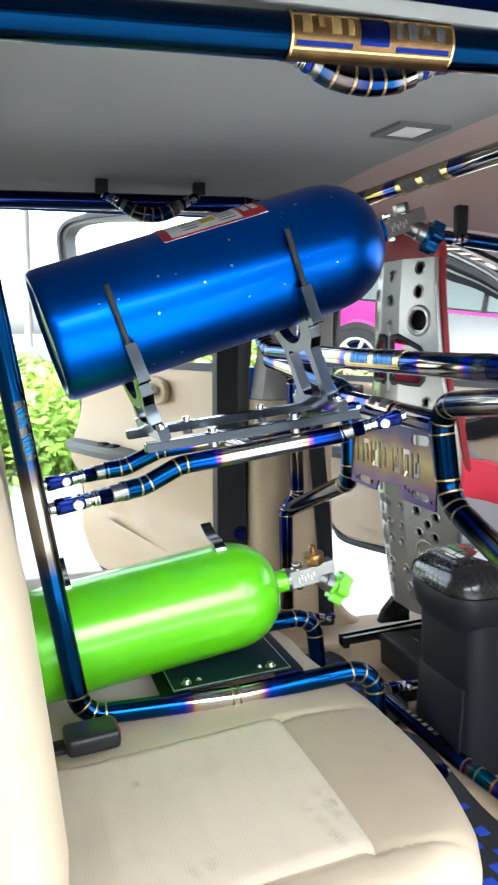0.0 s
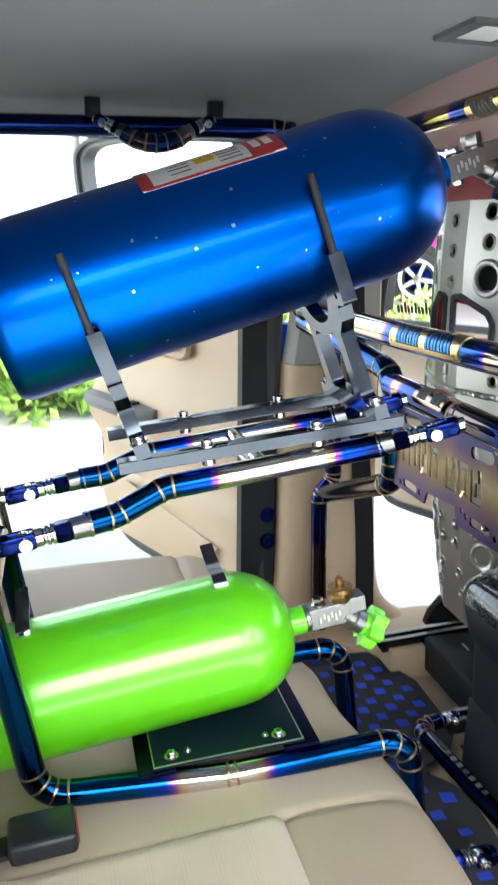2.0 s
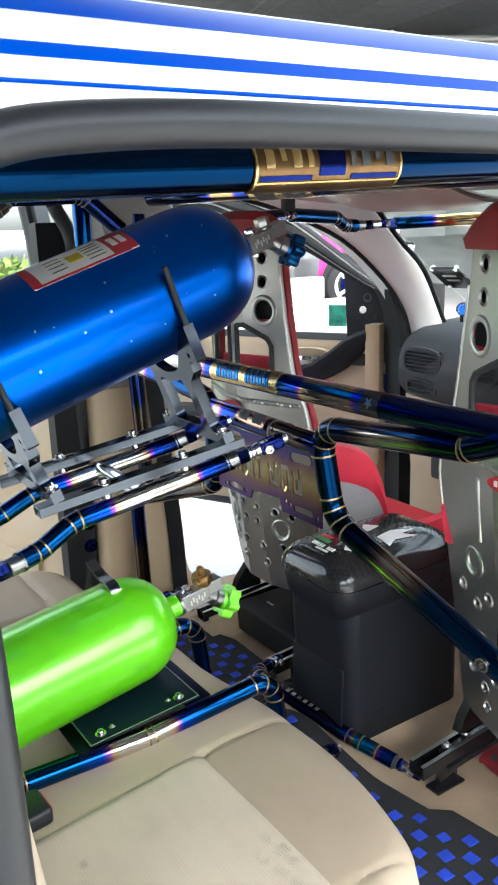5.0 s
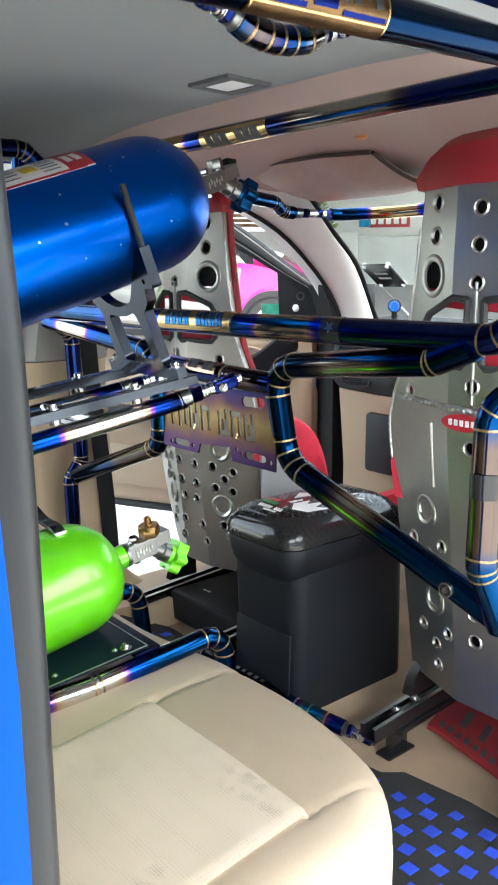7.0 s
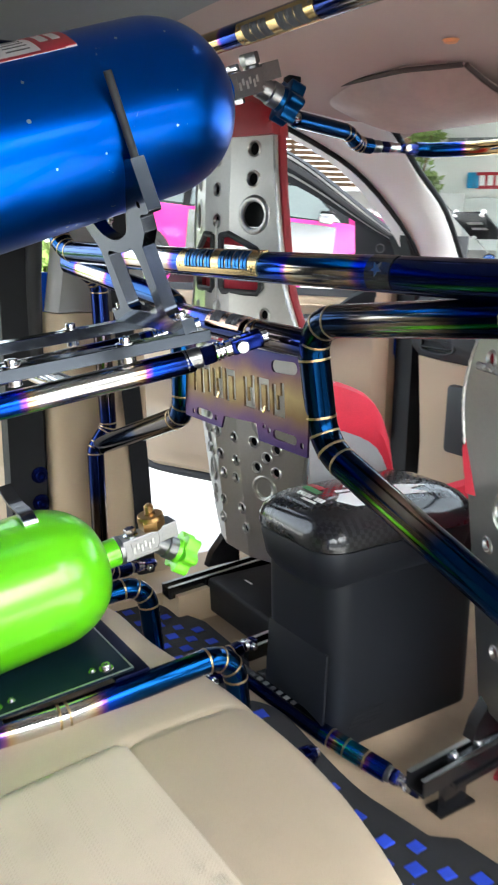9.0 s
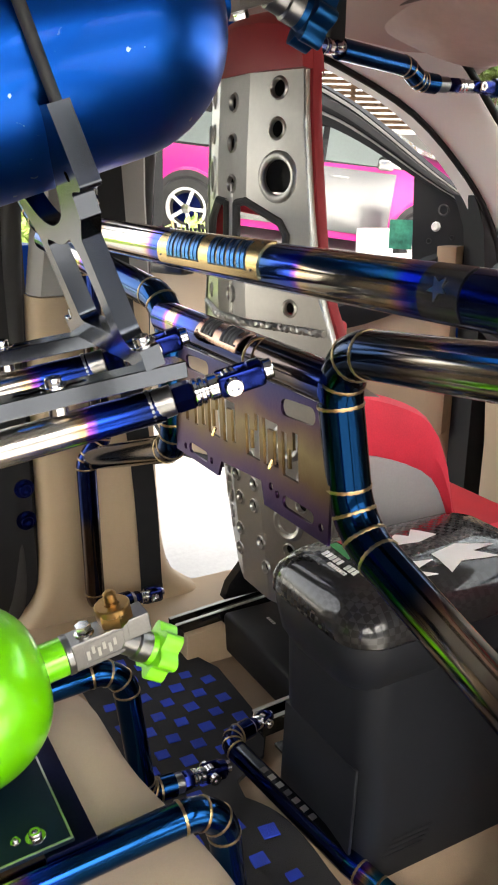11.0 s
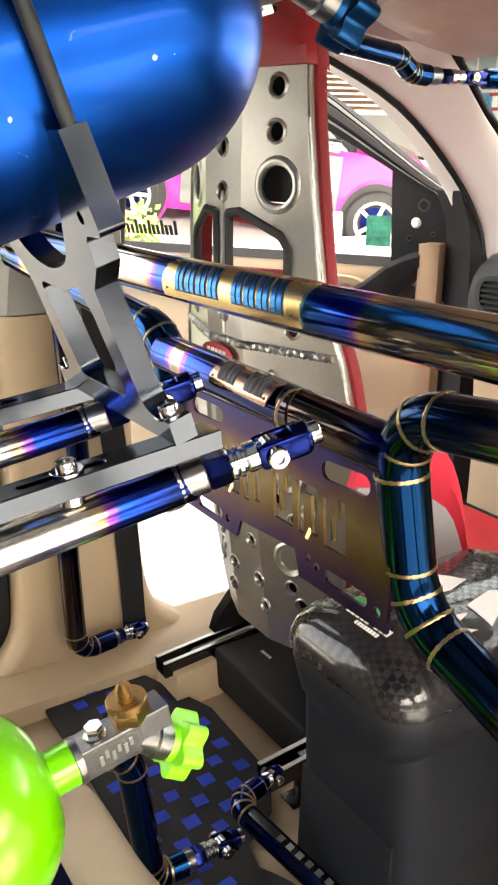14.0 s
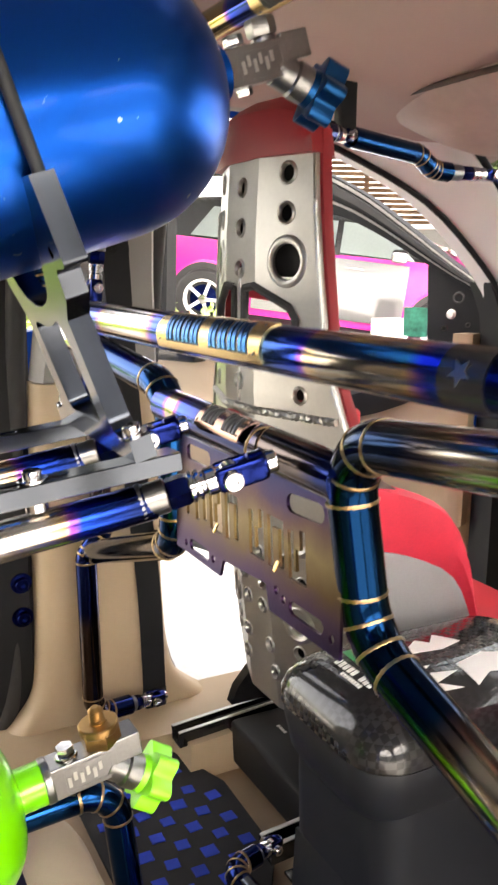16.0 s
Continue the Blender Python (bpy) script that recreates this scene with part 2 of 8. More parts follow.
def sweep(name, line, r, mat, parent, label="", segs=28, caps=True):
    """A round tube along a line; 'run' on its points holds the metres along it."""
    line = [Vector(p) for p in line]
    dirs = [(line[min(i + 1, len(line) - 1)] - line[max(i - 1, 0)]).normalized() for i in range(len(line))]
    ref = Vector((0, 0, 1)) if abs(dirs[0].z) < 0.9 else Vector((1, 0, 0))
    nrm = (ref - dirs[0] * ref.dot(dirs[0])).normalized()
    verts, faces, run, s = [], [], [], 0.0
    for i, (p, d) in enumerate(zip(line, dirs)):
        if i:
            s += (p - line[i - 1]).length
            nrm = (nrm - d * nrm.dot(d)).normalized()
        bi = d.cross(nrm)
        for k in range(segs):
            a = 2 * math.pi * k / segs
            verts.append(p + (nrm * math.cos(a) + bi * math.sin(a)) * r)
            run.append(s)
    for i in range(len(line) - 1):
        for k in range(segs):
            j = (k + 1) % segs
            faces.append((i * segs + k, i * segs + j, (i + 1) * segs + j, (i + 1) * segs + k))
    if caps:
        faces.append(tuple(range(segs))[::-1])
        faces.append(tuple(range((len(line) - 1) * segs, len(line) * segs)))
    me = bpy.data.meshes.new(name)
    me.from_pydata(verts, [], faces)
    at = me.attributes.new("run", "FLOAT", "POINT")
    at.data.foreach_set("value", run)
    me.validate()
    return part(name, me, mat, parent, label)


def bead_mesh(r, thick=0.0020):
    """A rippled weld ring round z."""
    bm = bmesh.new()
    n, k = 60, 6
    rings = []
    for i in range(n):
        a = 2 * math.pi * i / n
        t = thick * (0.85 + 0.2 * math.sin(i * 2.1))
        rings.append([bm.verts.new(((r + 0.5 * t * math.cos(b)) * math.cos(a), (r + 0.5 * t * math.cos(b)) * math.sin(a), t * math.sin(b))) for b in [2 * math.pi * q / k for q in range(k)]])
    for i in range(n):
        for q in range(k):
            bm.faces.new((rings[i][q], rings[(i + 1) % n][q], rings[(i + 1) % n][(q + 1) % k], rings[i][(q + 1) % k]))
    bmesh.ops.recalc_face_normals(bm, faces=bm.faces[:])
    me = bpy.data.meshes.new("weld_bead")
    bm.to_mesh(me)
    bm.free()
    return me


BEADS = {}


def bead(p, d, r, parent):
    key = round(r, 4)
    if key not in BEADS:
        BEADS[key] = bead_mesh(r)
    ob = part("weld_bead", BEADS[key], WELD, parent)
    ob.matrix_local = along(p, Vector(p) + Vector(d))
    return ob


def pipe(points, r, parent, marks=(), bend=0.055, base="b", name="tube", welds=True, label="", rough=0.11):
    """A bent titanium tube with pie-cut bends, weld rings and heat tints."""
    line, joints = bent(points, bend)
    length = sum((b - a).length for a, b in zip(line, line[1:]))
    mat = titanium("heat_tinted_titanium", tints(length, marks, base), rough)
    ob = sweep(name, line, r, mat, parent, label)
    if welds:
        for a, b in joints:
            turn = (line[a + 1] - line[a]).angle(line[b] - line[b - 1])
            n = 1 if turn < 0.35 else 2 if turn < 0.9 else 3
            for q in range(n + 1):
                i = round(a + (b - a) * q / n)
                bead(line[i], line[min(i + 1, len(line) - 1)] - line[i - 1], r, ob)
    return ob


def clevis(a, b, parent, r=0.0125, body=BLUE_ALLOY, side=(0, -1, 0)):
    """A rod-end joint from a (tube end) to b: ferrule, hex collar, bright neck, blue fork with its cross bolt and boss."""
    a, b = Vector(a), Vector(b)
    d = (b - a)
    n = d.length
    d.normalize()
    at = lambda f: a + d * n * f
    part("ferrule", rod(at(0), at(0.2), r * 1.04, 20, 0.001), CAST, parent)
    ripple = part("weld_bead", bead_mesh(r * 1.06, 0.0026), CAST, parent)
    ripple.matrix_local = along(at(0.015), at(0.1))
    part("collar", hexnut(at(0.2), at(0.36), r * 1.0), body, parent)
    neck = merge(rod(at(0.35), at(0.60), r * 0.70, 18), rod(at(0.36), at(0.40), r * 0.95, 20, 0.001), rod(at(0.41), at(0.45), r * 0.92, 20, 0.001), rod(at(0.46), at(0.58), r * 0.86, 20, 0.003))
    part("threaded_neck", neck, CHROME, parent)
    s = Vector(side)
    s = (s - d * s.dot(d)).normalized()
    q = d.cross(s).normalized()
    basis = Matrix((d, q, s)).transposed().to_4x4()
    L = n * 0.36
    fork = merge(*[xf(box_bm(0, L, -r * 0.75, r * 0.75, z0, z1, r * 0.3), Matrix.Translation(at(0.55)) @ basis) for z0, z1 in ((-r * 0.98, -r * 0.42), (r * 0.42, r * 0.98))] + [rod(at(0.80), at(0.92), r * 0.95, 18, 0.001)])
    part("fork", fork, body, parent, smooth=True)
    c = at(0.66)
    part("tongue", merge(rod(c - s * r * 0.38, c + s * r * 0.38, r * 0.8, 18), rod(at(0.6), at(0.7), r * 0.38, 12)), CHROME, parent)
    part("cross_bolt", merge(rod(c - s * r * 1.35, c + s * r * 1.05, r * 0.3, 10), xf(lathe([(0, r * 0.30), (r * 0.28, r * 0.30), (r * 0.30, r * 0.58), (r * 0.54, r * 0.58), (r * 0.62, r * 0.48), (r * 0.62, 0), (0, 0)], 18), along(c + s * r * 0.95, c + s * r * 2)), hexnut(c - s * r * 1.5, c - s * r * 0.95, r * 0.5)), CHROME, parent)
    part("boss", rod(at(0.92), at(1.0), r * 0.7, 16, 0.001), CHROME, parent)


def bolt(p, n, r, parent, washer=True, mat=CHROME, h=None):
    """A socket-head bolt on its washer at p, standing along n."""
    p, n = Vector(p), Vector(n).normalized()
    h = h or r * 1.1
    prof = [(0, h * 0.45), (r * 0.5, h * 0.45), (r * 0.5, h), (r * 0.9, h), (r, h * 0.88), (r, 0), (0, 0)]
    bm = xf(lathe(prof, 16), along(p, p + n))
    if washer:
        bm = merge(bm, rod(p - n * 0.001, p + n * r * 0.18, r * 1.6, 20, 0.0003))
    return part("bolt", bm, mat, parent)


def sleeve(name, p, d, r, length, arc, up, mat, parent, label="", thick=0.0014):
    """A curved plate bent round a tube: centred at p, along d, facing up, spanning arc degrees."""
    p, d, up = Vector(p), Vector(d).normalized(), Vector(up)
    up = (up - d * up.dot(d)).normalized()
    w = d.cross(up)
    bm = bmesh.new()
    n = 14
    grid = []
    for rr in (r, r + thick):
        for s in (-length / 2, length / 2):
            grid.append([bm.verts.new(p + d * s + (up * math.cos(a) + w * math.sin(a)) * rr) for a in [radians(arc) * (i / n - 0.5) for i in range(n + 1)]])
    a0, a1, b0, b1 = grid
    for i in range(n):
        bm.faces.new((a0[i], a0[i + 1], a1[i + 1], a1[i]))
        bm.faces.new((b0[i], b1[i], b1[i + 1], b0[i + 1]))
        bm.faces.new((a0[i], b0[i], b0[i + 1], a0[i + 1]))
        bm.faces.new((a1[i], a1[i + 1], b1[i + 1], b1[i]))
    for i in (0, n):
        bm.faces.new((a0[i], a1[i], b1[i], b0[i]))
    bmesh.ops.recalc_face_normals(bm, faces=bm.faces[:])
    return part(name, bm, mat, parent, label)


def name_sleeve(p, d, r, length, up, parent, ink, plate=GOLD_TI, arc=120, bars=7, skew=0.35):
    """A straw-coloured plate round a tube with slanted bars in place of its lettering, and two rivets."""
    pl = sleeve("name_plate", p, d, r, length, arc, up, plate, parent, "straw-tinted titanium name plate")
    p, d, up = Vector(p), Vector(d).normalized(), Vector(up)
    up = (up - d * up.dot(d)).normalized()
    w = d.cross(up)
    step = length * 0.8 / bars
    for i in range(bars):
        if i == bars // 2:
            continue
        s = (i - (bars - 1) / 2) * step
        for mat, spans, lift in ((DARK_PRINT, ((-0.46, 0.46),), 0.0017), (ink, ((-0.36, -0.06), (0.06, 0.36)), 0.0024)):
            bm = bmesh.new()
            m = 8
            for e0, e1 in spans:
                rows = []
                for k in range(m + 1):
                    a = radians(arc * (0.66 if mat == DARK_PRINT else 0.58)) * (k / m - 0.5)
                    sh = s + skew * step * (k / m - 0.5)
                    rows.append([bm.verts.new(p + d * (sh + e * step) + (up * math.cos(a) + w * math.sin(a)) * (r + rr)) for e, rr in ((e0, 0.0013), (e0, lift), (e1, lift), (e1, 0.0013))])
                for x, y in zip(rows, rows[1:]):
                    for c in range(3):
                        bm.faces.new((x[c], x[c + 1], y[c + 1], y[c]))
            bmesh.ops.recalc_face_normals(bm, faces=bm.faces[:])
            part("letter_bar", bm, mat, pl)
    for e in (-1, 1):
        for a in (-0.3, 0.3):
            q = p + d * e * length * 0.455 + (up * math.cos(radians(arc) * a) + w * math.sin(radians(arc) * a)) * (r + 0.0012)
            part("rivet", xf(lathe([(0.0016, 0), (0.0016, 0.0006), (0, 0.001)], 8), along(q, q + up)), DARK_PRINT, pl)
    return pl


def slab(name, pts, thick, mat, parent=None, label="", bevel=0.0):
    """A flat or bent sheet through a loop of points, thickened along its normal."""
    bm = bmesh.new()
    f = bm.faces.new([bm.verts.new(p) for p in pts])
    f.normal_update()
    n = f.normal.copy()
    ext = bmesh.ops.extrude_face_region(bm, geom=[f])
    bmesh.ops.translate(bm, vec=n * thick, verts=[v for v in ext["geom"] if isinstance(v, bmesh.types.BMVert)])
    bmesh.ops.recalc_face_normals(bm, faces=bm.faces[:])
    if bevel:
        bmesh.ops.bevel(bm, geom=[e for e in bm.edges if e.calc_face_angle(0) > 0.4], offset=bevel, segments=2, affect="EDGES", profile=0.5)
    return part(name, bm, mat, parent, label)


def loft(rows, closed_u=False, cap=False):
    """A skin over rows of points of equal count."""
    bm = bmesh.new()
    vs = [[bm.verts.new(p) for p in row] for row in rows]
    m = len(vs[0])
    for a, b in zip(vs, vs[1:]):
        for i in range(m if closed_u else m - 1):
            j = (i + 1) % m
            bm.faces.new((a[i], a[j], b[j], b[i]))
    if cap:
        bm.faces.new(vs[0][::-1])
        bm.faces.new(vs[-1])
    bmesh.ops.recalc_face_normals(bm, faces=bm.faces[:])
    return bm


def thicken(bm, t):
    bmesh.ops.recalc_face_normals(bm, faces=bm.faces[:])
    bm.normal_update()
    bmesh.ops.solidify(bm, geom=bm.faces[:], thickness=t)
    return bm


def curve(keys, n):
    """n + 1 points on a smooth line through keys (Catmull-Rom)."""
    k = [Vector(p) for p in keys]
    k = [2 * k[0] - k[1]] + k + [2 * k[-1] - k[-2]]
    out = []
    spans = len(k) - 3
    for i in range(n + 1):
        u = min(i / n * spans, spans - 1e-6)
        s = int(u)
        f = u - s
        a, b, c, d = k[s:s + 4]
        out.append(0.5 * ((2 * b) + (c - a) * f + (2 * a - 5 * b + 4 * c - d) * f * f + (3 * b - a - 3 * c + d) * f ** 3))
    return out


def pierced(outline, holes, thick, shape=None, folds=()):
    """A sheet with real openings: outline and holes are loops in u, v; shape(u, v, w) lays it in space; folds: values of u where it bends."""
    bm = bmesh.new()
    edges = []
    for loop in [outline] + list(holes):
        vs = [bm.verts.new((u, v, 0)) for u, v in loop]
        edges += [bm.edges.new((vs[i], vs[(i + 1) % len(vs)])) for i in range(len(vs))]
    bmesh.ops.triangle_fill(bm, use_beauty=True, use_dissolve=False, edges=edges)
    for u in folds:
        bmesh.ops.bisect_plane(bm, geom=bm.verts[:] + bm.edges[:] + bm.faces[:], plane_co=(u, 0, 0), plane_no=(1, 0, 0))
    bmesh.ops.recalc_face_normals(bm, faces=bm.faces[:])
    ext = bmesh.ops.extrude_face_region(bm, geom=bm.faces[:])
    for v in ext["geom"]:
        if isinstance(v, bmesh.types.BMVert):
            v.co.z = thick
    if shape:
        for v in bm.verts:
            v.co = shape(v.co.x, v.co.y, v.co.z)
    bmesh.ops.recalc_face_normals(bm, faces=bm.faces[:])
    return bm


def chamfered(bm, d):
    sharp = [e for e in bm.edges if len(e.link_faces) == 2 and e.calc_face_angle(0) > 1.2]
    bmesh.ops.bevel(bm, geom=sharp, offset=d, segments=1, affect="EDGES", profile=0.5, clamp_overlap=True)
    return bm


def ring(u, v, r, n=20):
    return [(u + r * math.cos(2 * math.pi * i / n), v + r * math.sin(2 * math.pi * i / n)) for i in range(n)]


def slot(u0, v0, u1, v1, r, n=6):
    """A long hole with round ends from (u0, v0) to (u1, v1)."""
    a = math.atan2(v1 - v0, u1 - u0)
    out = []
    for c, s in (((u1, v1), -0.5), ((u0, v0), 0.5)):
        out += [(c[0] + r * math.cos(a + math.pi * (s + i / n)), c[1] + r * math.sin(a + math.pi * (s + i / n))) for i in range(n + 1)]
    return out


def mix_noise(name, cols, rough, metal=0.0, axis=2, lo=0.0, hi=1.0, wob=0.03, scale=9, bump=0.1, coat=0.0):
    """Tints that run along one axis of the place, uneven at their borders."""
    m, n, l, b = material(name)
    tc = n.new("ShaderNodeTexCoord")
    sp = n.new("ShaderNodeSeparateXYZ")
    l.new(tc.outputs["Object"], sp.inputs[0])
    ns = n.new("ShaderNodeTexNoise")
    ns.inputs["Scale"].default_value = scale
    ns.inputs["Detail"].default_value = 5
    l.new(tc.outputs["Object"], ns.inputs["Vector"])
    ma = n.new("ShaderNodeMath")
    ma.operation = "MULTIPLY_ADD"
    l.new(ns.outputs["Fac"], ma.inputs[0])
    ma.inputs[1].default_value = wob
    l.new(sp.outputs[axis], ma.inputs[2])
    mr = n.new("ShaderNodeMapRange")
    mr.inputs["From Min"].default_value, mr.inputs["From Max"].default_value = lo + wob / 2, hi + wob / 2
    l.new(ma.outputs[0], mr.inputs["Value"])
    ramp = n.new("ShaderNodeValToRGB")
    e = ramp.color_ramp.elements
    while len(e) < len(cols):
        e.new(0.5)
    for el, (u, c) in zip(e, cols):
        el.position, el.color = u, (*c, 1)
    l.new(mr.outputs[0], ramp.inputs["Fac"])
    l.new(ramp.outputs["Color"], b.inputs["Base Color"])
    b.inputs["Metallic"].default_value, b.inputs["Roughness"].default_value = metal, rough
    b.inputs["Coat Weight"].default_value = coat
    bp = n.new("ShaderNodeBump")
    bp.inputs["Strength"].default_value, bp.inputs["Distance"].default_value = bump, 0.001
    fine = n.new("ShaderNodeTexNoise")
    fine.inputs["Scale"].default_value = 300
    l.new(tc.outputs["Object"], fine.inputs["Vector"])
    l.new(fine.outputs["Fac"], bp.inputs["Height"])
    l.new(bp.outputs[0], b.inputs["Normal"])
    return m


def weave(name, a, b_, scale, rough, coat):
    """A checked weave: two tints in squares, with its own relief."""
    m, n, l, b = material(name)
    tc = n.new("ShaderNodeTexCoord")
    mp = n.new("ShaderNodeMapping")
    mp.inputs["Rotation"].default_value = (0.02, 0.03, radians(2))
    l.new(tc.outputs["Object"], mp.inputs["Vector"])
    ck = n.new("ShaderNodeTexChecker")
    ck.inputs["Scale"].default_value = scale
    ck.inputs["Color1"].default_value, ck.inputs["Color2"].default_value = (*a, 1), (*b_, 1)
    l.new(mp.outputs[0], ck.inputs["Vector"])
    l.new(ck.outputs["Color"], b.inputs["Base Color"])
    wv = n.new("ShaderNodeMapRange")
    wv.inputs["To Min"].default_value, wv.inputs["To Max"].default_value = rough * 0.7, rough * 1.6
    l.new(ck.outputs["Fac"], wv.inputs["Value"])
    l.new(wv.outputs[0], b.inputs["Roughness"])
    b.inputs["Specular IOR Level"].default_value = 0.15
    b.inputs["Coat Weight"].default_value, b.inputs["Coat Roughness"].default_value = coat, 0.05
    return m


def chipped(name, colour, rough, metal, coat):
    """Metallic paint with small pale chips and faint scuffs."""
    m = surface(name, colour, rough, metal, 0.06, 4, 30, 0.0, coat)
    n, l = m.node_tree.nodes, m.node_tree.links
    b = n["Principled BSDF"]
    src = b.inputs["Base Color"].links[0].from_socket
    tc = n.new("ShaderNodeTexCoord")
    vo = n.new("ShaderNodeTexVoronoi")
    vo.inputs["Scale"].default_value = 74
    l.new(tc.outputs["Object"], vo.inputs["Vector"])
    ns = n.new("ShaderNodeTexNoise")
    ns.inputs["Scale"].default_value = 190
    l.new(tc.outputs["Object"], ns.inputs["Vector"])
    sep = n.new("ShaderNodeSeparateColor")
    l.new(vo.outputs["Color"], sep.inputs[0])
    pick = n.new("ShaderNodeMath")
    pick.operation = "GREATER_THAN"
    l.new(sep.outputs[0], pick.inputs[0])
    pick.inputs[1].default_value = 0.84
    dist = n.new("ShaderNodeMath")
    dist.operation = "MULTIPLY_ADD"
    l.new(ns.outputs["Fac"], dist.inputs[0])
    dist.inputs[1].default_value = -0.34
    l.new(vo.outputs["Distance"], dist.inputs[2])
    near = n.new("ShaderNodeMath")
    near.operation = "LESS_THAN"
    l.new(dist.outputs[0], near.inputs[0])
    near.inputs[1].default_value = -0.040
    both = n.new("ShaderNodeMath")
    both.operation = "MULTIPLY"
    l.new(pick.outputs[0], both.inputs[0])
    l.new(near.outputs[0], both.inputs[1])
    mx = n.new("ShaderNodeMix")
    mx.data_type = "RGBA"
    patch = n.new("ShaderNodeTexNoise")
    patch.inputs["Scale"].default_value = 8.5
    l.new(tc.outputs["Object"], patch.inputs["Vector"])
    scuff = n.new("ShaderNodeTexNoise")
    scuff.inputs["Scale"].default_value, scuff.inputs["Detail"].default_value, scuff.inputs["Distortion"].default_value = 130, 4, 1.2
    l.new(tc.outputs["Object"], scuff.inputs["Vector"])
    worn = n.new("ShaderNodeMath")
    worn.operation = "MULTIPLY"
    l.new(patch.outputs["Fac"], worn.inputs[0])
    l.new(scuff.outputs["Fac"], worn.inputs[1])
    bare = n.new("ShaderNodeMapRange")
    bare.inputs["From Min"].default_value, bare.inputs["From Max"].default_value, bare.inputs["To Max"].default_value = 0.425, 0.46, 0.7
    l.new(worn.outputs[0], bare.inputs["Value"])
    marks = n.new("ShaderNodeMath")
    marks.operation = "MAXIMUM"
    l.new(both.outputs[0], marks.inputs[0])
    l.new(bare.outputs[0], marks.inputs[1])
    l.new(marks.outputs[0], mx.inputs["Factor"])
    l.new(src, mx.inputs["A"])
    mx.inputs["B"].default_value = (0.34, 0.43, 0.52, 1)
    l.new(mx.outputs["Result"], b.inputs["Base Color"])
    return m


BLUE_PAINT = chipped("metallic_blue_bottle", (0.0012, 0.083, 0.46), 0.30, 1.0, 0.08)
CARBON = weave("carbon_weave", (0.003, 0.003, 0.004), (0.025, 0.025, 0.027), 140, 0.25, 0.7)
TINTED_SHEET = mix_noise("tinted_titanium_sheet", [(0.0, (0.035, 0.02, 0.09)), (0.2, (0.07, 0.032, 0.085)), (0.40, (0.13, 0.08, 0.032)), (0.58, (0.20, 0.145, 0.065)), (0.74, (0.10, 0.055, 0.05)), (0.84, (0.05, 0.025, 0.07)), (1.0, (0.018, 0.022, 0.09))], 0.3, 1.0, 2, 1.225, 1.352, 0.045, 16, 0.08)
NAVY_SHEET = surface("navy_titanium_sheet", (0.008, 0.010, 0.034), 0.34, metal=1.0, vary=0.3, scale=14, fine=300, bump=0.05)
RED_SATIN = surface("red_satin_cover", (0.74, 0.032, 0.07), 0.6, vary=0.15, scale=14, fine=400, bump=0.3)
MAT_BLACK = surface("black_mat", (0.012, 0.012, 0.014), 0.9, vary=0.3, scale=20, fine=700, bump=0.8, dist=0.002)
MAT_BLUE = surface("blue_mat_tuft", (0.010, 0.045, 0.46), 0.85, vary=0.3, scale=40, fine=900, bump=0.8, dist=0.002)
MAT_RED = surface("dark_red_mat", (0.25, 0.012, 0.02), 0.9, vary=0.2, scale=20, fine=900, bump=0.8, dist=0.002)
PINK = surface("pink_paint", (0.66, 0.018, 0.27), 0.3, vary=0.04, scale=2, fine=300, bump=0.0, coat=1.0)
SILVER_PAINT = surface("silver_paint", (0.30, 0.31, 0.33), 0.24, metal=0.9, vary=0.04, scale=2, fine=300, bump=0.0, coat=1.0)
# base colour lightened for bright sky mirrored in the panes
GLASS_PALE = surface("sky_toned_glass", (0.20, 0.235, 0.24), 0.06, vary=0.1, scale=2, fine=50, bump=0.0, spec=0.9)
LEAF = surface("leaf", (0.19, 0.33, 0.045), 0.5, vary=0.5, scale=3, fine=40, bump=0.1)
LEAF_PALE = surface("pale_leaf", (0.24, 0.34, 0.09), 0.5, vary=0.4, scale=3, fine=40, bump=0.1)
WOOD = surface("slat_wood", (0.24, 0.13, 0.07), 0.6, vary=0.3, scale=3, fine=60, bump=0.3)
PLASTER = surface("grey_plaster", (0.42, 0.42, 0.41), 0.85, vary=0.12, scale=1.2, fine=60, bump=0.3, dist=0.003)
WHITE_WALL = surface("white_paint_wall", (0.78, 0.78, 0.76), 0.8, vary=0.08, scale=1.5, fine=60, bump=0.3, dist=0.003)

DARK_GROUND = surface("dark_ground", (0.055, 0.055, 0.057), 0.9, vary=0.25, scale=2, fine=120, bump=0.6, dist=0.004)


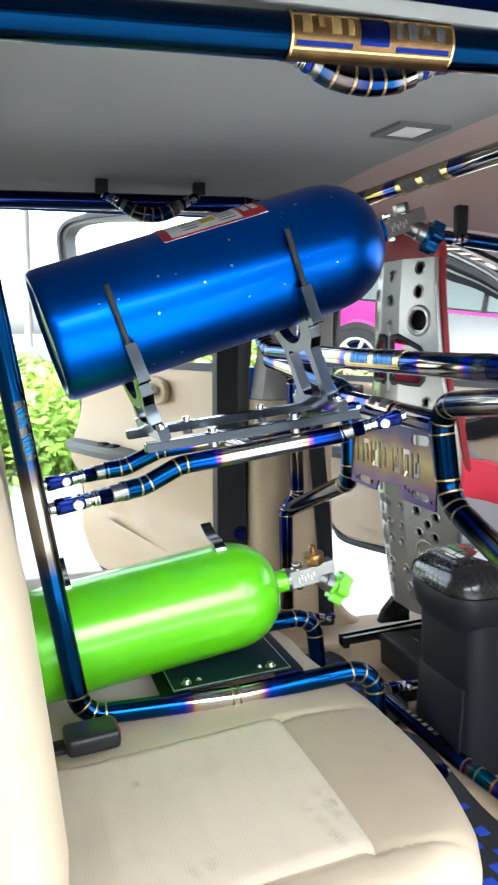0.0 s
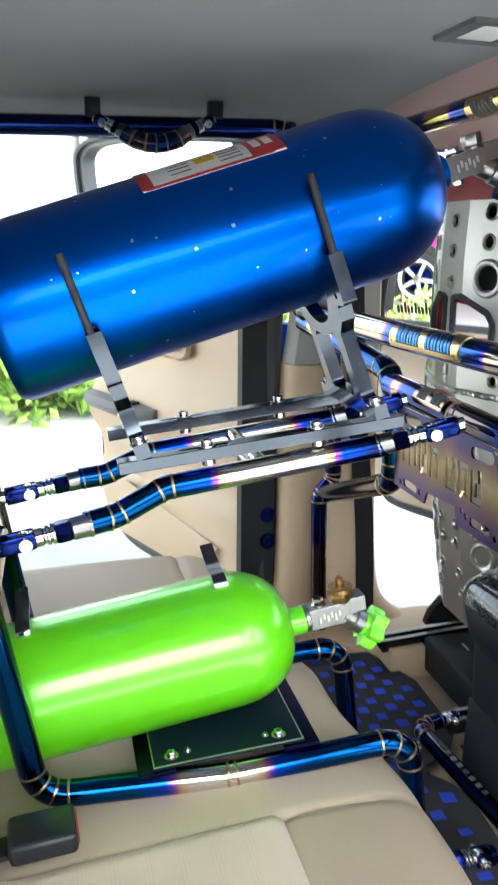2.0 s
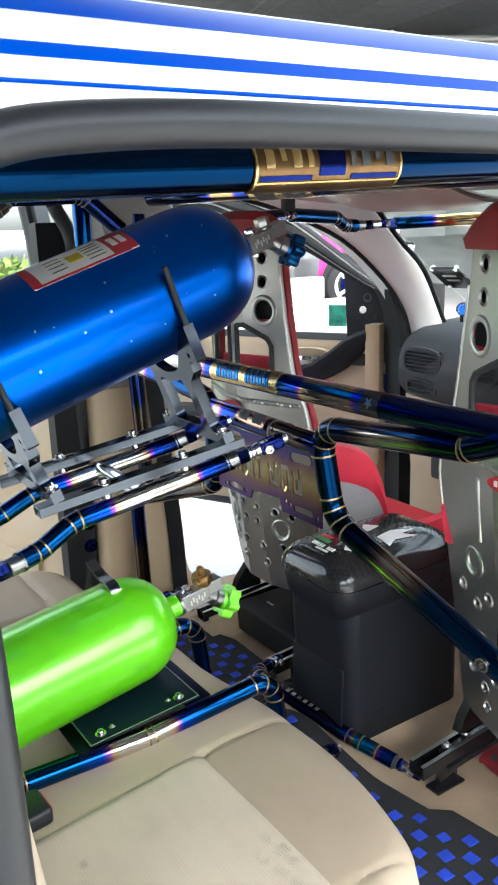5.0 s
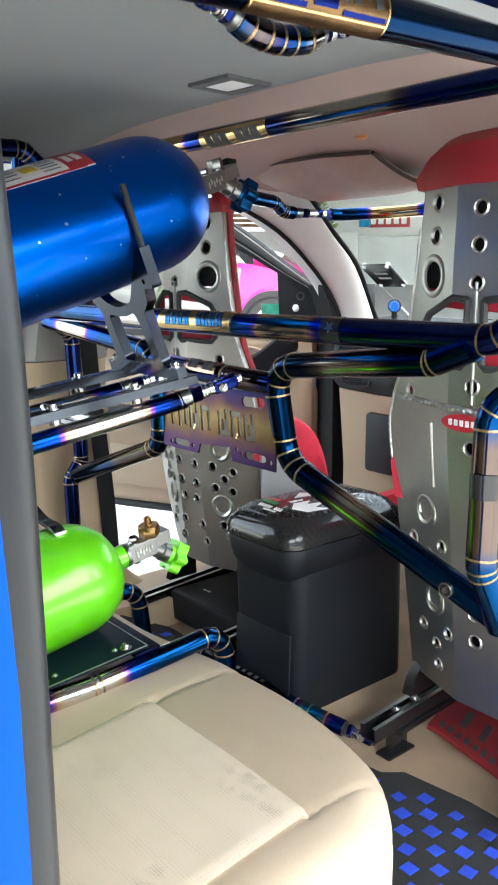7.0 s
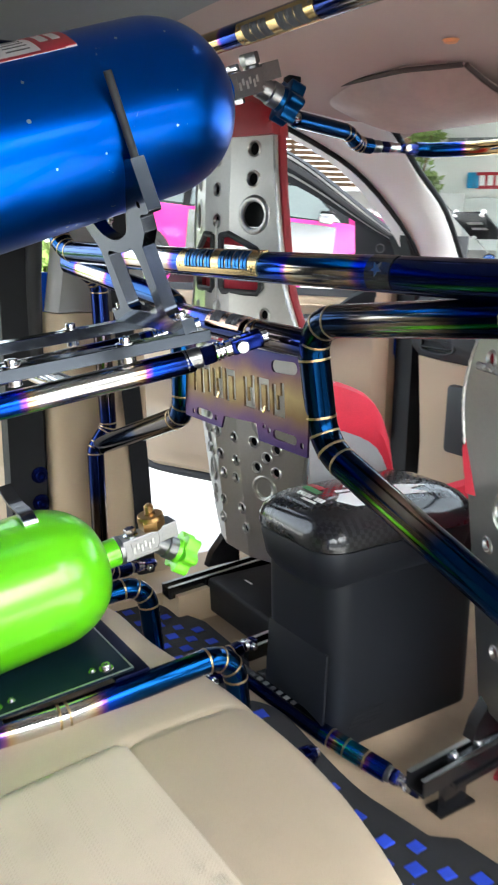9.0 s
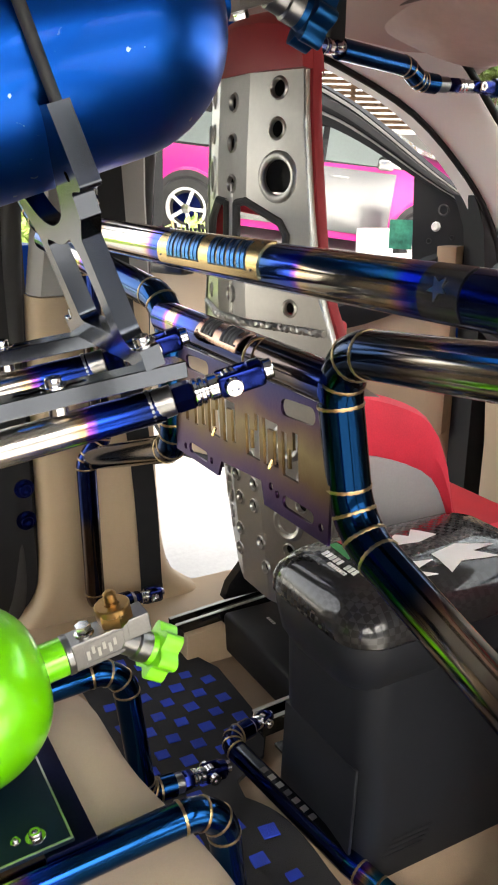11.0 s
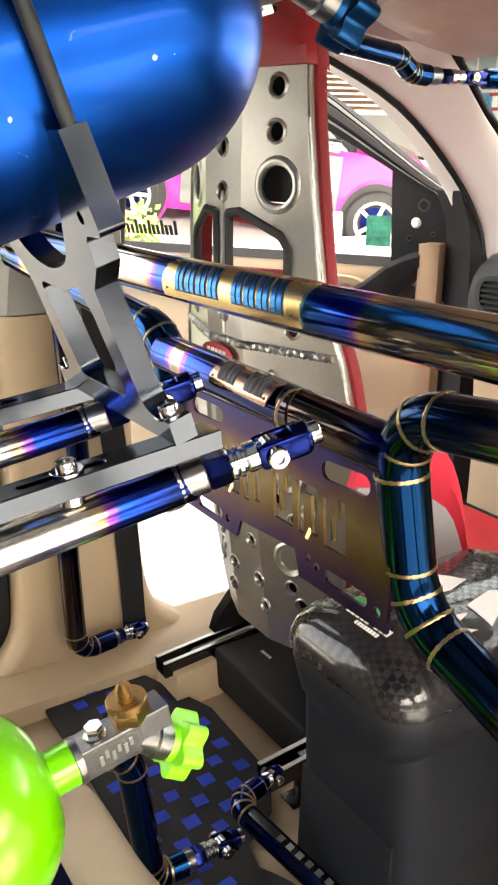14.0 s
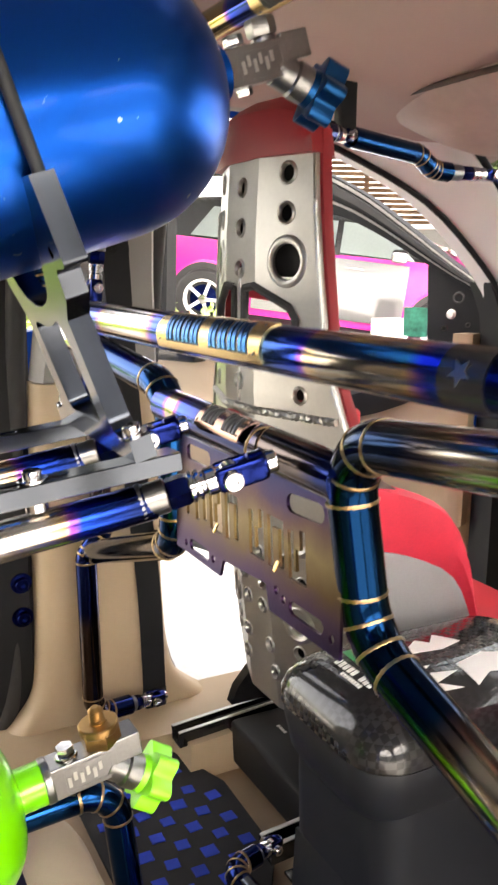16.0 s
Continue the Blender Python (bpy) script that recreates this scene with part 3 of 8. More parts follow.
def soiled(m, mark, dots):
    """Adds faint soiling and a field of fine punched dots to a cloth."""
    n, l = m.node_tree.nodes, m.node_tree.links
    b = n["Principled BSDF"]
    src = b.inputs["Base Color"].links[0].from_socket
    tc = n.new("ShaderNodeTexCoord")
    ns = n.new("ShaderNodeTexNoise")
    ns.inputs["Scale"].default_value, ns.inputs["Detail"].default_value = 9, 8
    l.new(tc.outputs["Object"], ns.inputs["Vector"])
    st = n.new("ShaderNodeMapRange")
    st.inputs["From Min"].default_value, st.inputs["From Max"].default_value, st.inputs["To Max"].default_value = 0.60, 0.78, mark
    l.new(ns.outputs["Fac"], st.inputs["Value"])
    mx = n.new("ShaderNodeMix")
    mx.data_type = "RGBA"
    l.new(st.outputs[0], mx.inputs["Factor"])
    l.new(src, mx.inputs["A"])
    mx.inputs["B"].default_value = (0.22, 0.18, 0.14, 1)
    out = mx.outputs["Result"]
    if dots:
        vo = n.new("ShaderNodeTexVoronoi")
        vo.inputs["Scale"].default_value, vo.inputs["Randomness"].default_value = dots, 0.0
        l.new(tc.outputs["Object"], vo.inputs["Vector"])
        dm = n.new("ShaderNodeMapRange")
        dm.inputs["From Min"].default_value, dm.inputs["From Max"].default_value = 0.28, 0.18
        dm.inputs["To Max"].default_value = 0.16
        l.new(vo.outputs["Distance"], dm.inputs["Value"])
        m2 = n.new("ShaderNodeMix")
        m2.data_type = "RGBA"
        l.new(dm.outputs[0], m2.inputs["Factor"])
        l.new(out, m2.inputs["A"])
        m2.inputs["B"].default_value = (0.15, 0.11, 0.08, 1)
        out = m2.outputs["Result"]
    l.new(out, b.inputs["Base Color"])


def scuffed(m, spots):
    """Dark rubbed spots at places of their own: (x, y, radius, strength)."""
    n, l = m.node_tree.nodes, m.node_tree.links
    b = n["Principled BSDF"]
    at = n.new("ShaderNodeNewGeometry").outputs["Position"]
    ns = n.new("ShaderNodeTexNoise")
    ns.inputs["Scale"].default_value, ns.inputs["Detail"].default_value = 55, 6
    l.new(at, ns.inputs["Vector"])
    vo = n.new("ShaderNodeTexVoronoi")
    vo.inputs["Scale"].default_value, vo.inputs["Randomness"].default_value = 330, 0.1
    l.new(at, vo.inputs["Vector"])
    dot = n.new("ShaderNodeMapRange")
    dot.inputs["From Min"].default_value, dot.inputs["From Max"].default_value = 0.55, 0.25
    l.new(vo.outputs["Distance"], dot.inputs["Value"])
    for x, y, r, k in spots:
        src = b.inputs["Base Color"].links[0].from_socket
        flat = n.new("ShaderNodeVectorMath")
        flat.operation = "MULTIPLY"
        l.new(at, flat.inputs[0])
        flat.inputs[1].default_value = (1, 1, 0)
        far = n.new("ShaderNodeVectorMath")
        far.operation = "DISTANCE"
        l.new(flat.outputs[0], far.inputs[0])
        far.inputs[1].default_value = (x, y, 0)
        near = n.new("ShaderNodeMapRange")
        near.inputs["From Min"].default_value, near.inputs["From Max"].default_value = r, r * 0.3
        l.new(far.outputs["Value"], near.inputs["Value"])
        rag = n.new("ShaderNodeMapRange")
        rag.inputs["From Min"].default_value, rag.inputs["From Max"].default_value, rag.inputs["To Max"].default_value = 0.42, 0.62, k
        l.new(ns.outputs["Fac"], rag.inputs["Value"])
        p1 = n.new("ShaderNodeMath")
        p1.operation = "MULTIPLY"
        l.new(near.outputs[0], p1.inputs[0])
        l.new(rag.outputs[0], p1.inputs[1])
        p2 = n.new("ShaderNodeMath")
        p2.operation = "MULTIPLY"
        l.new(p1.outputs[0], p2.inputs[0])
        l.new(dot.outputs[0], p2.inputs[1])
        mx = n.new("ShaderNodeMix")
        mx.data_type = "RGBA"
        l.new(p2.outputs[0], mx.inputs["Factor"])
        l.new(src, mx.inputs["A"])
        mx.inputs["B"].default_value = (0.13, 0.11, 0.09, 1)
        l.new(mx.outputs["Result"], b.inputs["Base Color"])


soiled(BEIGE_CLOTH, 0.18, 240)
scuffed(BEIGE_CLOTH, [(0.350, 0.815, 0.045, 0.6), (0.345, 0.765, 0.035, 0.5), (0.193, 0.773, 0.035, 0.35), (0.155, 0.963, 0.010, 0.6)])
soiled(BEIGE, 0.18, 0)
soiled(TAN_CARPET, 0.3, 0)

# ---- the large structure ----
MID = 1.25
PALE_TRIM = surface("pale_trim", (0.84, 0.83, 0.80), 0.6, vary=0.06, scale=4, fine=600, bump=0.2)
FLOOR = 0.69


def grid_sheet(xs, ys, height, thick, mat, name, parent=None, label=""):
    bm = bmesh.new()
    vs = [[bm.verts.new((x, y, height(x, y))) for y in ys] for x in xs]
    for a, b in zip(vs, vs[1:]):
        for i in range(len(ys) - 1):
            bm.faces.new((a[i], b[i], b[i + 1], a[i + 1]))
    thicken(bm, thick)
    bmesh.ops.recalc_face_normals(bm, faces=bm.faces[:])
    return part(name, bm, mat, parent, label)


def span(a, b, n):
    return [a + (b - a) * i / n for i in range(n + 1)]


def floor_z(x, y):
    t = max(0.0, 1 - abs(y - 1.27) / 0.2)
    s = t * t * (3 - 2 * t)
    side = max(0.0, (abs(y - MID) - 0.60) / 0.1)
    return FLOOR + 0.06 * s + 0.05 * min(1, side) ** 2


def ceiling_z(x, y):
    e = abs(y - MID) / 0.62
    f = max(0.0, (x - 0.9) / 0.6)
    return 1.822 - 0.055 * e ** 4 - 0.055 * f ** 2


def roof_z(x, y):
    e = abs(y - MID) / 0.70
    return 1.885 - 0.03 * e ** 2 - 0.075 * e ** 10 - 0.05 * max(0, (x - 0.7)) ** 2


floor = grid_sheet(span(-0.35, 1.95, 46), span(0.58, 1.93, 40), floor_z, -0.03, TAN_CARPET, "floor")
tagged(floor, "tan carpeted cabin floor with a raised centre tunnel", "floor", kind="structure")
ceiling = grid_sheet(span(-0.75, 0.70, 24), span(0.66, 1.84, 30), ceiling_z, 0.012, GREY_CLOTH, "ceiling")
tagged(ceiling, "grey cloth headliner of the rear cabin roof", "ceiling", kind="structure")
# front headliner tinted with the red light thrown up by the seats
ceiling_front = grid_sheet(span(0.70, 1.46, 16), span(0.66, 1.84, 30), ceiling_z, 0.012, surface("red_bounce_headliner_cloth", (0.46, 0.345, 0.31), 0.95, vary=0.06, scale=4, fine=900, bump=0.4), "ceiling_front")
tagged(ceiling_front, "cloth headliner over the front seats, red seat bounce in its colour", "ceiling", kind="structure")

roof = grid_sheet(span(-0.9, 1.5, 30), [0.5485, 0.5525, 0.5565, 0.5605, 0.5655, 0.571, 0.577, 0.583, 0.589, 0.596, 0.61, 0.63, 0.657, 0.69] + span(0.74, 1.76, 12) + [1.81, 1.85, 1.88, 1.90, 1.92, 1.94, 1.95], roof_z, 0.012, CAR_BLUE, "roof")
tagged(roof, "glossy blue car roof with white lengthwise stripes", "roof", kind="structure")
for y0, y1 in ((0.5495, 0.5605), (0.571, 0.596), (0.657, 0.74), (0.84, 0.98), (1.1, 1.4)):
    grid_sheet(span(-0.9, 1.5, 30), span(y0, y1, 12), lambda x, y: roof_z(x, y) + 0.0009, 0.0016, CAR_WHITE, "stripe", roof, "white painted stripe")

part("edge_stripe", loft([[(x, 0.5465, roof_z(x, 0.55) - 0.016), (x, 0.5465, roof_z(x, 0.5485) - 0.003), (x, 0.5485, roof_z(x, 0.5485) - 0.001), (x, 0.5485, roof_z(x, 0.55) - 0.016)] for x in span(-0.9, 1.5, 30)], closed_u=True, cap=True), CAR_WHITE, roof, "white painted roof edge")

# door opening of the camera's side: body side behind it, seals and roof rail
wall_near = thing("wall_near", "blue painted car body side behind the rear door opening", "car body", kind="structure")
body = loft([[Vector((x, y + k, z)) for x, y in ((-0.9, 0.36), (-0.36, 0.36), (-0.15, 0.375), (-0.095, 0.40), (-0.075, 0.455), (-0.06, 0.50), (-0.06, 0.60))] for z, k in ((0.35, -0.01), (0.8, 0.0), (1.14, 0.0), (1.4, 0.0), (1.6, 0.02), (1.78, 0.06))])
part("body_side", thicken(body, 0.01), CAR_BLUE, wall_near)
sweep("door_seal", curve([(1.3, 0.57, 1.735), (0.9, 0.557, 1.755), (0.3, 0.552, 1.7625), (0.06, 0.552, 1.759), (-0.015, 0.55, 1.738), (-0.042, 0.54, 1.69), (-0.048, 0.518, 1.60), (-0.046, 0.50, 1.45), (-0.046, 0.50, 1.2), (-0.046, 0.50, 0.9), (-0.03, 0.50, 0.7)], 90), 0.0135, SEAL_GREY, wall_near, "grey rubber door seal")
sweep("door_seal", curve([(-0.040, 0.535, 1.67), (-0.046, 0.518, 1.60), (-0.046, 0.503, 1.45), (-0.046, 0.502, 1.2), (-0.046, 0.502, 0.9), (-0.03, 0.502, 0.7)], 40), 0.0175, SEAL_GREY, wall_near, "broad grey rubber door seal")
striker = part("door_striker", box_bm(-0.110, -0.088, 0.396, 0.402, 1.338, 1.390, 0.002), RUBBER, wall_near, "dark door striker")
for z in (1.376, 1.350):
    part("bolt", xf(lathe([(0.0075, -0.004), (0.0075, 0.004), (0.0062, 0.007), (0.0045, 0.0075), (0.0042, 0.0045), (0, 0.0045)], 18), along(Vector((-0.0992, 0.396, z)), Vector((-0.0962, 0.39, z)))), RUBBER, striker)
rail_near = thing("trim_near", "dark roof rail with rubber seal over the rear door opening", "trim", kind="structure")
part("gutter", thicken(loft([[(x, 0.554, roof_z(x, 0.554) - 0.014), (x, 0.562, 1.764), (x, 0.60, 1.772), (x, 0.66, 1.803)] for x in span(-0.6, 1.3, 12)]), 0.005), GREY_TRIM, rail_near, "grey inner roof rail trim")

# closed side behind and ahead of the camera's door, tail and far rear quarter
for nm, pts in (("wall_near_front", [(0.98, 0.56, 0.5), (1.95, 0.56, 0.5), (1.95, 0.56, 1.3), (1.5, 0.58, 1.77), (0.98, 0.58, 1.77)]),
                ("wall_rear", [(-0.9, 0.5, 0.5), (-0.9, 1.98, 0.5), (-0.9, 1.88, 1.84), (-0.9, 0.6, 1.84)]),
                ("wall_far_rear", [(-0.9, 1.96, 0.5), (-0.12, 1.96, 0.5), (-0.12, 1.96, 1.15), (-0.16, 1.90, 1.78), (-0.9, 1.90, 1.78)])):
    w = slab(nm, pts, 0.03, TAN_TRIM)
    tagged(w, "tan trimmed side of the car cabin", "wall", kind="structure")

# far side: roof rail, middle pillar, sill, front pillar
wall_far = thing("wall_far", "tan trimmed far side of the cabin with its door pillars", "car side", kind="structure")
part("roof_rail", thicken(loft([[(x, 1.80, ceiling_z(x, 1.80) + 0.002), (x, 1.835, 1.775), (x, 1.86, 1.765), (x, 1.90, 1.772), (x, 1.93, 1.80)] for x in span(-0.9, 1.2, 20)]), 0.01), GREY_TRIM, wall_far)
keys = [(0.700, 0.47, 0.985, 0.026), (0.722, 0.510, 0.950, 0.020), (0.752, 0.558, 0.905, 0.014), (0.80, 0.594, 0.856, 0.011), (0.87, 0.606, 0.836, 0.010), (1.00, 0.609, 0.827, 0.010), (1.15, 0.610, 0.823, 0.008), (1.34, 0.612, 0.815, 0.0)]
levels = curve([k[:3] for k in keys], 36)
insets = curve([(k[0], k[3], 0) for k in keys], 36)


def pillar_ring(z, a, b, t):
    """Rounded inner face between its two edges, seen from above."""
    out = [(a, 1.95 + t, z), (a, 1.918 + t, z)]
    out += [(a + 0.030 - 0.030 * math.cos(q), 1.918 + t - 0.033 * math.sin(q), z) for q in span(0.25, math.pi / 2, 5)]
    out += [(b - 0.030 + 0.030 * math.sin(q), 1.918 + t - 0.033 * math.cos(q), z) for q in span(0, math.pi / 2 - 0.25, 5)]
    return out + [(b, 1.918 + t, z), (b, 1.95 + t, z)]


part("pillar_trim", loft([pillar_ring(p.x, p.y, p.z, q.y) for p, q in zip(levels, insets)], closed_u=True, cap=True), TAN_TRIM, wall_far, "tan lower pillar trim")
part("pillar_upper", loft([[(a, 1.90 + t, z), (a + 0.01, 1.882 + t, z), (b - 0.01, 1.882 + t, z), (b, 1.90 + t, z), (b, 1.94 + t, z), (a, 1.94 + t, z)] for z, a, b, t in ((1.343, 0.612, 0.815, 0.0), (1.5, 0.63, 0.805, -0.015), (1.68, 0.64, 0.80, -0.035), (1.78, 0.60, 0.83, -0.05))], closed_u=True, cap=True), GREY_TRIM, wall_far, "grey upper pillar trim")
sweep("door_seal", curve([(0.50, 1.955, 0.68), (0.565, 1.96, 0.78), (0.585, 1.965, 1.0), (0.595, 1.955, 1.35), (0.60, 1.92, 1.65), (0.55, 1.89, 1.76)], 24), 0.016, RUBBER, wall_far, "black rubber door seal")
sweep("door_seal", curve([(0.98, 1.975, 0.68), (0.87, 1.975, 0.76), (0.834, 1.975, 0.95), (0.83, 1.965, 1.35), (0.84, 1.92, 1.65), (0.88, 1.89, 1.755)], 24), 0.012, RUBBER, wall_far, "black rubber door seal")
part("sill", loft([[(x, 1.84, FLOOR + 0.035), (x, 1.90, FLOOR + 0.06), (x, 1.96, FLOOR + 0.055), (x, 2.0, FLOOR + 0.0), (x, 2.0, 0.45), (x, 1.84, 0.45)] for x in span(-0.3, 1.75, 12)], closed_u=True, cap=True), TAN_TRIM, wall_far, "tan door sill trim")
p_in = curve([(1.03, 1.90, 1.772), (1.183, 1.90, 1.731), (1.378, 1.90, 1.653), (1.53, 1.90, 1.537), (1.61, 1.90, 1.442), (1.642, 1.90, 1.36)], 20)
p_out = curve([(1.33, 1.80, 1.775), (1.36, 1.81, 1.745), (1.412, 1.82, 1.716), (1.50, 1.825, 1.635), (1.60, 1.83, 1.546), (1.70, 1.84, 1.385)], 20)
part("front_pillar", loft([[a + Vector((-0.012, 0.06, 0.0)), a + Vector((-0.004, 0.012, 0)), a, a.lerp(b, 0.12) + Vector((0, -0.006, 0)), a.lerp(b, 0.5) + Vector((0, -0.010, 0)), a.lerp(b, 0.88) + Vector((0, -0.006, 0)), b, b + Vector((0.03, 0.03, 0.015)), b + Vector((0.03, 0.10, 0.02))] for a, b in zip(p_in, p_out)], closed_u=True, cap=True), PALE_TRIM, wall_far, "pale windscreen pillar trim")
sweep("screen_seal", [b + Vector((0.012, 0.004, 0.008)) for b in p_out], 0.007, BLACK, wall_far, "black windscreen edge")
sweep("door_seal", [a + Vector((-0.006, 0.010, -0.004)) for a in p_in], 0.006, BLACK, wall_far, "black rubber door seal")
part("hinge_jamb", loft([[(x0, 1.915, z), (x1, 1.905, z), (1.80, 1.93, z), (1.80, 2.0, z), (x0 + 0.02, 2.0, z)] for z, x0, x1 in ((0.6, 1.60, 1.66), (1.0, 1.60, 1.66), (1.30, 1.60, 1.66), (1.36, 1.598, 1.645), (1.43, 1.588, 1.625), (1.475, 1.566, 1.60), (1.50, 1.552, 1.58))], closed_u=True, cap=True), BLACK, wall_far, "black door hinge jamb")

# ---- the tube frame ----
BAR = 0.019
main_frame = thing("roll_cage_frame", "blue heat-tinted titanium cage frame behind the front seats", "roll cage", "roll cage")
pipe([(0.56, 1.76, 1.79), (0.575, 1.80, 1.56), (0.60, 1.785, 1.462), (0.624, 1.228, 1.455), (0.646, 0.69, 1.455), (0.64, 0.66, 1.56), (0.62, 0.68, 1.76)], BAR, main_frame, [(0.60, 0.73, "s"), (1.003, 1.11, "T")], 0.05, name="main_hoop", base="bbn")
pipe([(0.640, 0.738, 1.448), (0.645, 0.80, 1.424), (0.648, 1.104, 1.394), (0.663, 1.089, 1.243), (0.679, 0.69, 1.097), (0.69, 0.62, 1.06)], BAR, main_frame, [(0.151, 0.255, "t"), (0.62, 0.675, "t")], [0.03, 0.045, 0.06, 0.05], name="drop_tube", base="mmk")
pipe([(0.607, 1.775, 1.44), (0.638, 1.408, 1.394), (0.648, 1.420, 1.222), (0.672, 1.815, 1.085)], BAR * 0.95, main_frame, [(0.06, 0.16, "s"), (0.56, 0.68, "d")], [0.045, 0.05], name="drop_tube")
pipe([(0.606, 1.785, 1.455), (0.672, 1.80, 1.405), (0.690, 1.815, 1.120), (0.662, 1.818, 1.080), (0.669, 1.822, 0.806), (0.735, 1.836, 0.801)], 0.0165, main_frame, [(0.20, 0.29, "d"), (0.54, 0.66, "d")], [0.04, 0.03, 0.03, 0.045], name="upright", base="n")
clevis((0.728, 1.8345, 0.8015), (0.806, 1.852, 0.793), main_frame, 0.0125)
pipe([(0.655, 0.60, 1.40), (0.625, 0.70, 1.40), (0.62, 0.70, 1.19), (0.67, 0.70, 1.10)], BAR, main_frame, [(0.16, 0.26, "d")], [0.045, 0.04], name="upright")
cross_bar = pipe([(0.644, 1.096, 1.3665), (0.634, 1.412, 1.378)], BAR * 0.95, main_frame, [(0.05, 0.09, "d"), (0.262, 0.276, "T")], name="cross_bar", base="n")
pipe([(0.668, 1.72, 1.73), (0.661, 1.72, 1.555)], 0.0125, main_frame, [], name="hanger", base="n")
clevis((0.662, 1.72, 1.560), (0.654, 1.72, 1.455), main_frame, 0.0115)
part("hanger_pin", rod((0.655, 1.705, 1.552), (0.735, 1.872, 1.545), 0.008, 14, 0.001), CHROME, main_frame)
part("pin_washer", rod((0.733, 1.866, 1.545), (0.736, 1.872, 1.545), 0.024, 22, 0.001), BLACK, main_frame)
name_sleeve((0.6229, 1.2555, 1.455), (-0.041, 1, 0), BAR, 0.187, (-0.75, -0.1, 0.4), main_frame, STEEL_BLUE, bars=9)
star_up = Vector((-0.8, -0.2, 0.25)).normalized()
star_side = Vector((-0.041, 1, 0)).normalized()
star_up = (star_up - star_side * star_up.dot(star_side)).normalized()
star_at = Matrix.Translation(Vector((0.6348, 0.956, 1.455)) + star_up * (BAR + 0.0009)) @ Matrix((star_side, star_up.cross(star_side), star_up)).transposed().to_4x4()
part("star", xf(prism([((0.0085 if k % 2 == 0 else 0.0036) * math.cos(radians(90 + 36 * k)), (0.0085 if k % 2 == 0 else 0.0036) * math.sin(radians(90 + 36 * k))) for k in range(10)], 0.0007), star_at), CAST, main_frame, "pale five-pointed star")
name_sleeve((0.6354, 1.259, 1.3724), (-0.003, 0.33, 0.012), BAR * 0.95, 0.084, (-0.6, 0, 0.8), main_frame, DARK_PRINT, plate=COPPER_TI, bars=5, arc=90)
bead((0.6357, 1.203, 1.3704), (-0.003, 0.33, 0.012), BAR * 0.95, cross_bar)
sleeve("emblem", (0.6348, 0.956, 1.455), (-0.041, 1, 0), BAR + 0.0002, 0.034, 130, (-0.8, -0.2, 0.25), BLACK_GLOSS, main_frame, "dark round emblem", thick=0.0006)
e_dir = Vector((0.024, -0.383, -0.146)).normalized()
e_up = Vector((-0.80, -0.38, -0.20))
e_up = (e_up - e_dir * e_up.dot(e_dir)).normalized()
e_at = Matrix.Translation(Vector((0.6736, 0.776, 1.1299)) + e_up * BAR) @ Matrix((e_dir, e_up.cross(e_dir), e_up)).transposed().to_4x4()
disc = part("emblem", xf(lathe([(0.0108, -0.0036), (0.0108, 0.0), (0.0098, 0.0009), (0, 0.0011)], 26), e_at), BLACK_GLOSS, main_frame, "dark round emblem")
part("rim", xf(lathe([(0.0086, 0.0008), (0.0087, 0.0017), (0.0099, 0.0015), (0.0101, 0.0006)], 26), e_at), CAST, disc, "bright rim")
for k in (-1, 0, 1):
    part("mark", xf(box_bm(-0.0042 + 0.0012 * k, 0.0042 + 0.0012 * k, 0.0026 * k - 0.0007, 0.0026 * k + 0.0007, 0.0010, 0.0016), e_at @ Matrix.Rotation(radians(60), 4, "Z")), CAST, disc)
sleeve("emblem", (0.62, 0.70, 1.290), (0, 0, 1), BAR + 0.0002, 0.030, 110, (-0.8, -0.35, 0), BLACK_GLOSS, main_frame, "dark round emblem", thick=0.0006)
# pierced plate hung under the cross bar: slots, slanted cut-outs with bent tabs
holes = [slot(1.125, 1.335, 1.165, 1.333, 0.008), slot(1.325, 1.336, 1.365, 1.336, 0.008),
         slot(1.12, 1.246, 1.16, 1.246, 0.006), slot(1.325, 1.240, 1.36, 1.240, 0.006), ring(1.103, 1.243, 0.004, 10), ring(1.175, 1.248, 0.004, 10), ring(1.187, 1.252, 0.004, 10), ring(1.31, 1.240, 0.004, 10), ring(1.375, 1.238, 0.004, 10)]
cuts = [(1.366, 0), (1.337, 1), (1.303, 2), (1.269, 1), (1.221, 2), (1.187, 1), (1.153, 2)]
for y, k in cuts:
    w, h, b = 0.027, 0.044, 0.0085
    if k == 0:
        loop = [(0.007, 0), (0.014, 0), (0.014, h), (0.007, h)]
    elif k == 1:
        loop = [(0, 0), (b, 0), (b, h - b), (w - b, h - b), (w - b, 0.004), (w, 0.004), (w, h), (0, h)]
    else:
        loop = [(0, 0), (w, 0), (w, h), (w - b, h), (w - b, h * 0.62), (b + 0.003, h * 0.62), (b + 0.003, b), (b, b), (b, h - 0.004), (0, h - 0.004)]
    holes.append([(y + w / 2 - u + 0.10 * v, 1.270 + v) for u, v in loop])
outline = [(1.092, 1.350), (1.400, 1.350), (1.400, 1.228), (1.295, 1.228), (1.288, 1.246), (1.205, 1.252), (1.198, 1.230), (1.092, 1.230)]
sheet = part("pierced_plate", pierced(outline, holes, 0.003, lambda u, v, w: Vector((0.640 + w, u, v))), TINTED_SHEET, main_frame, "heat-tinted titanium plate with cut-outs")
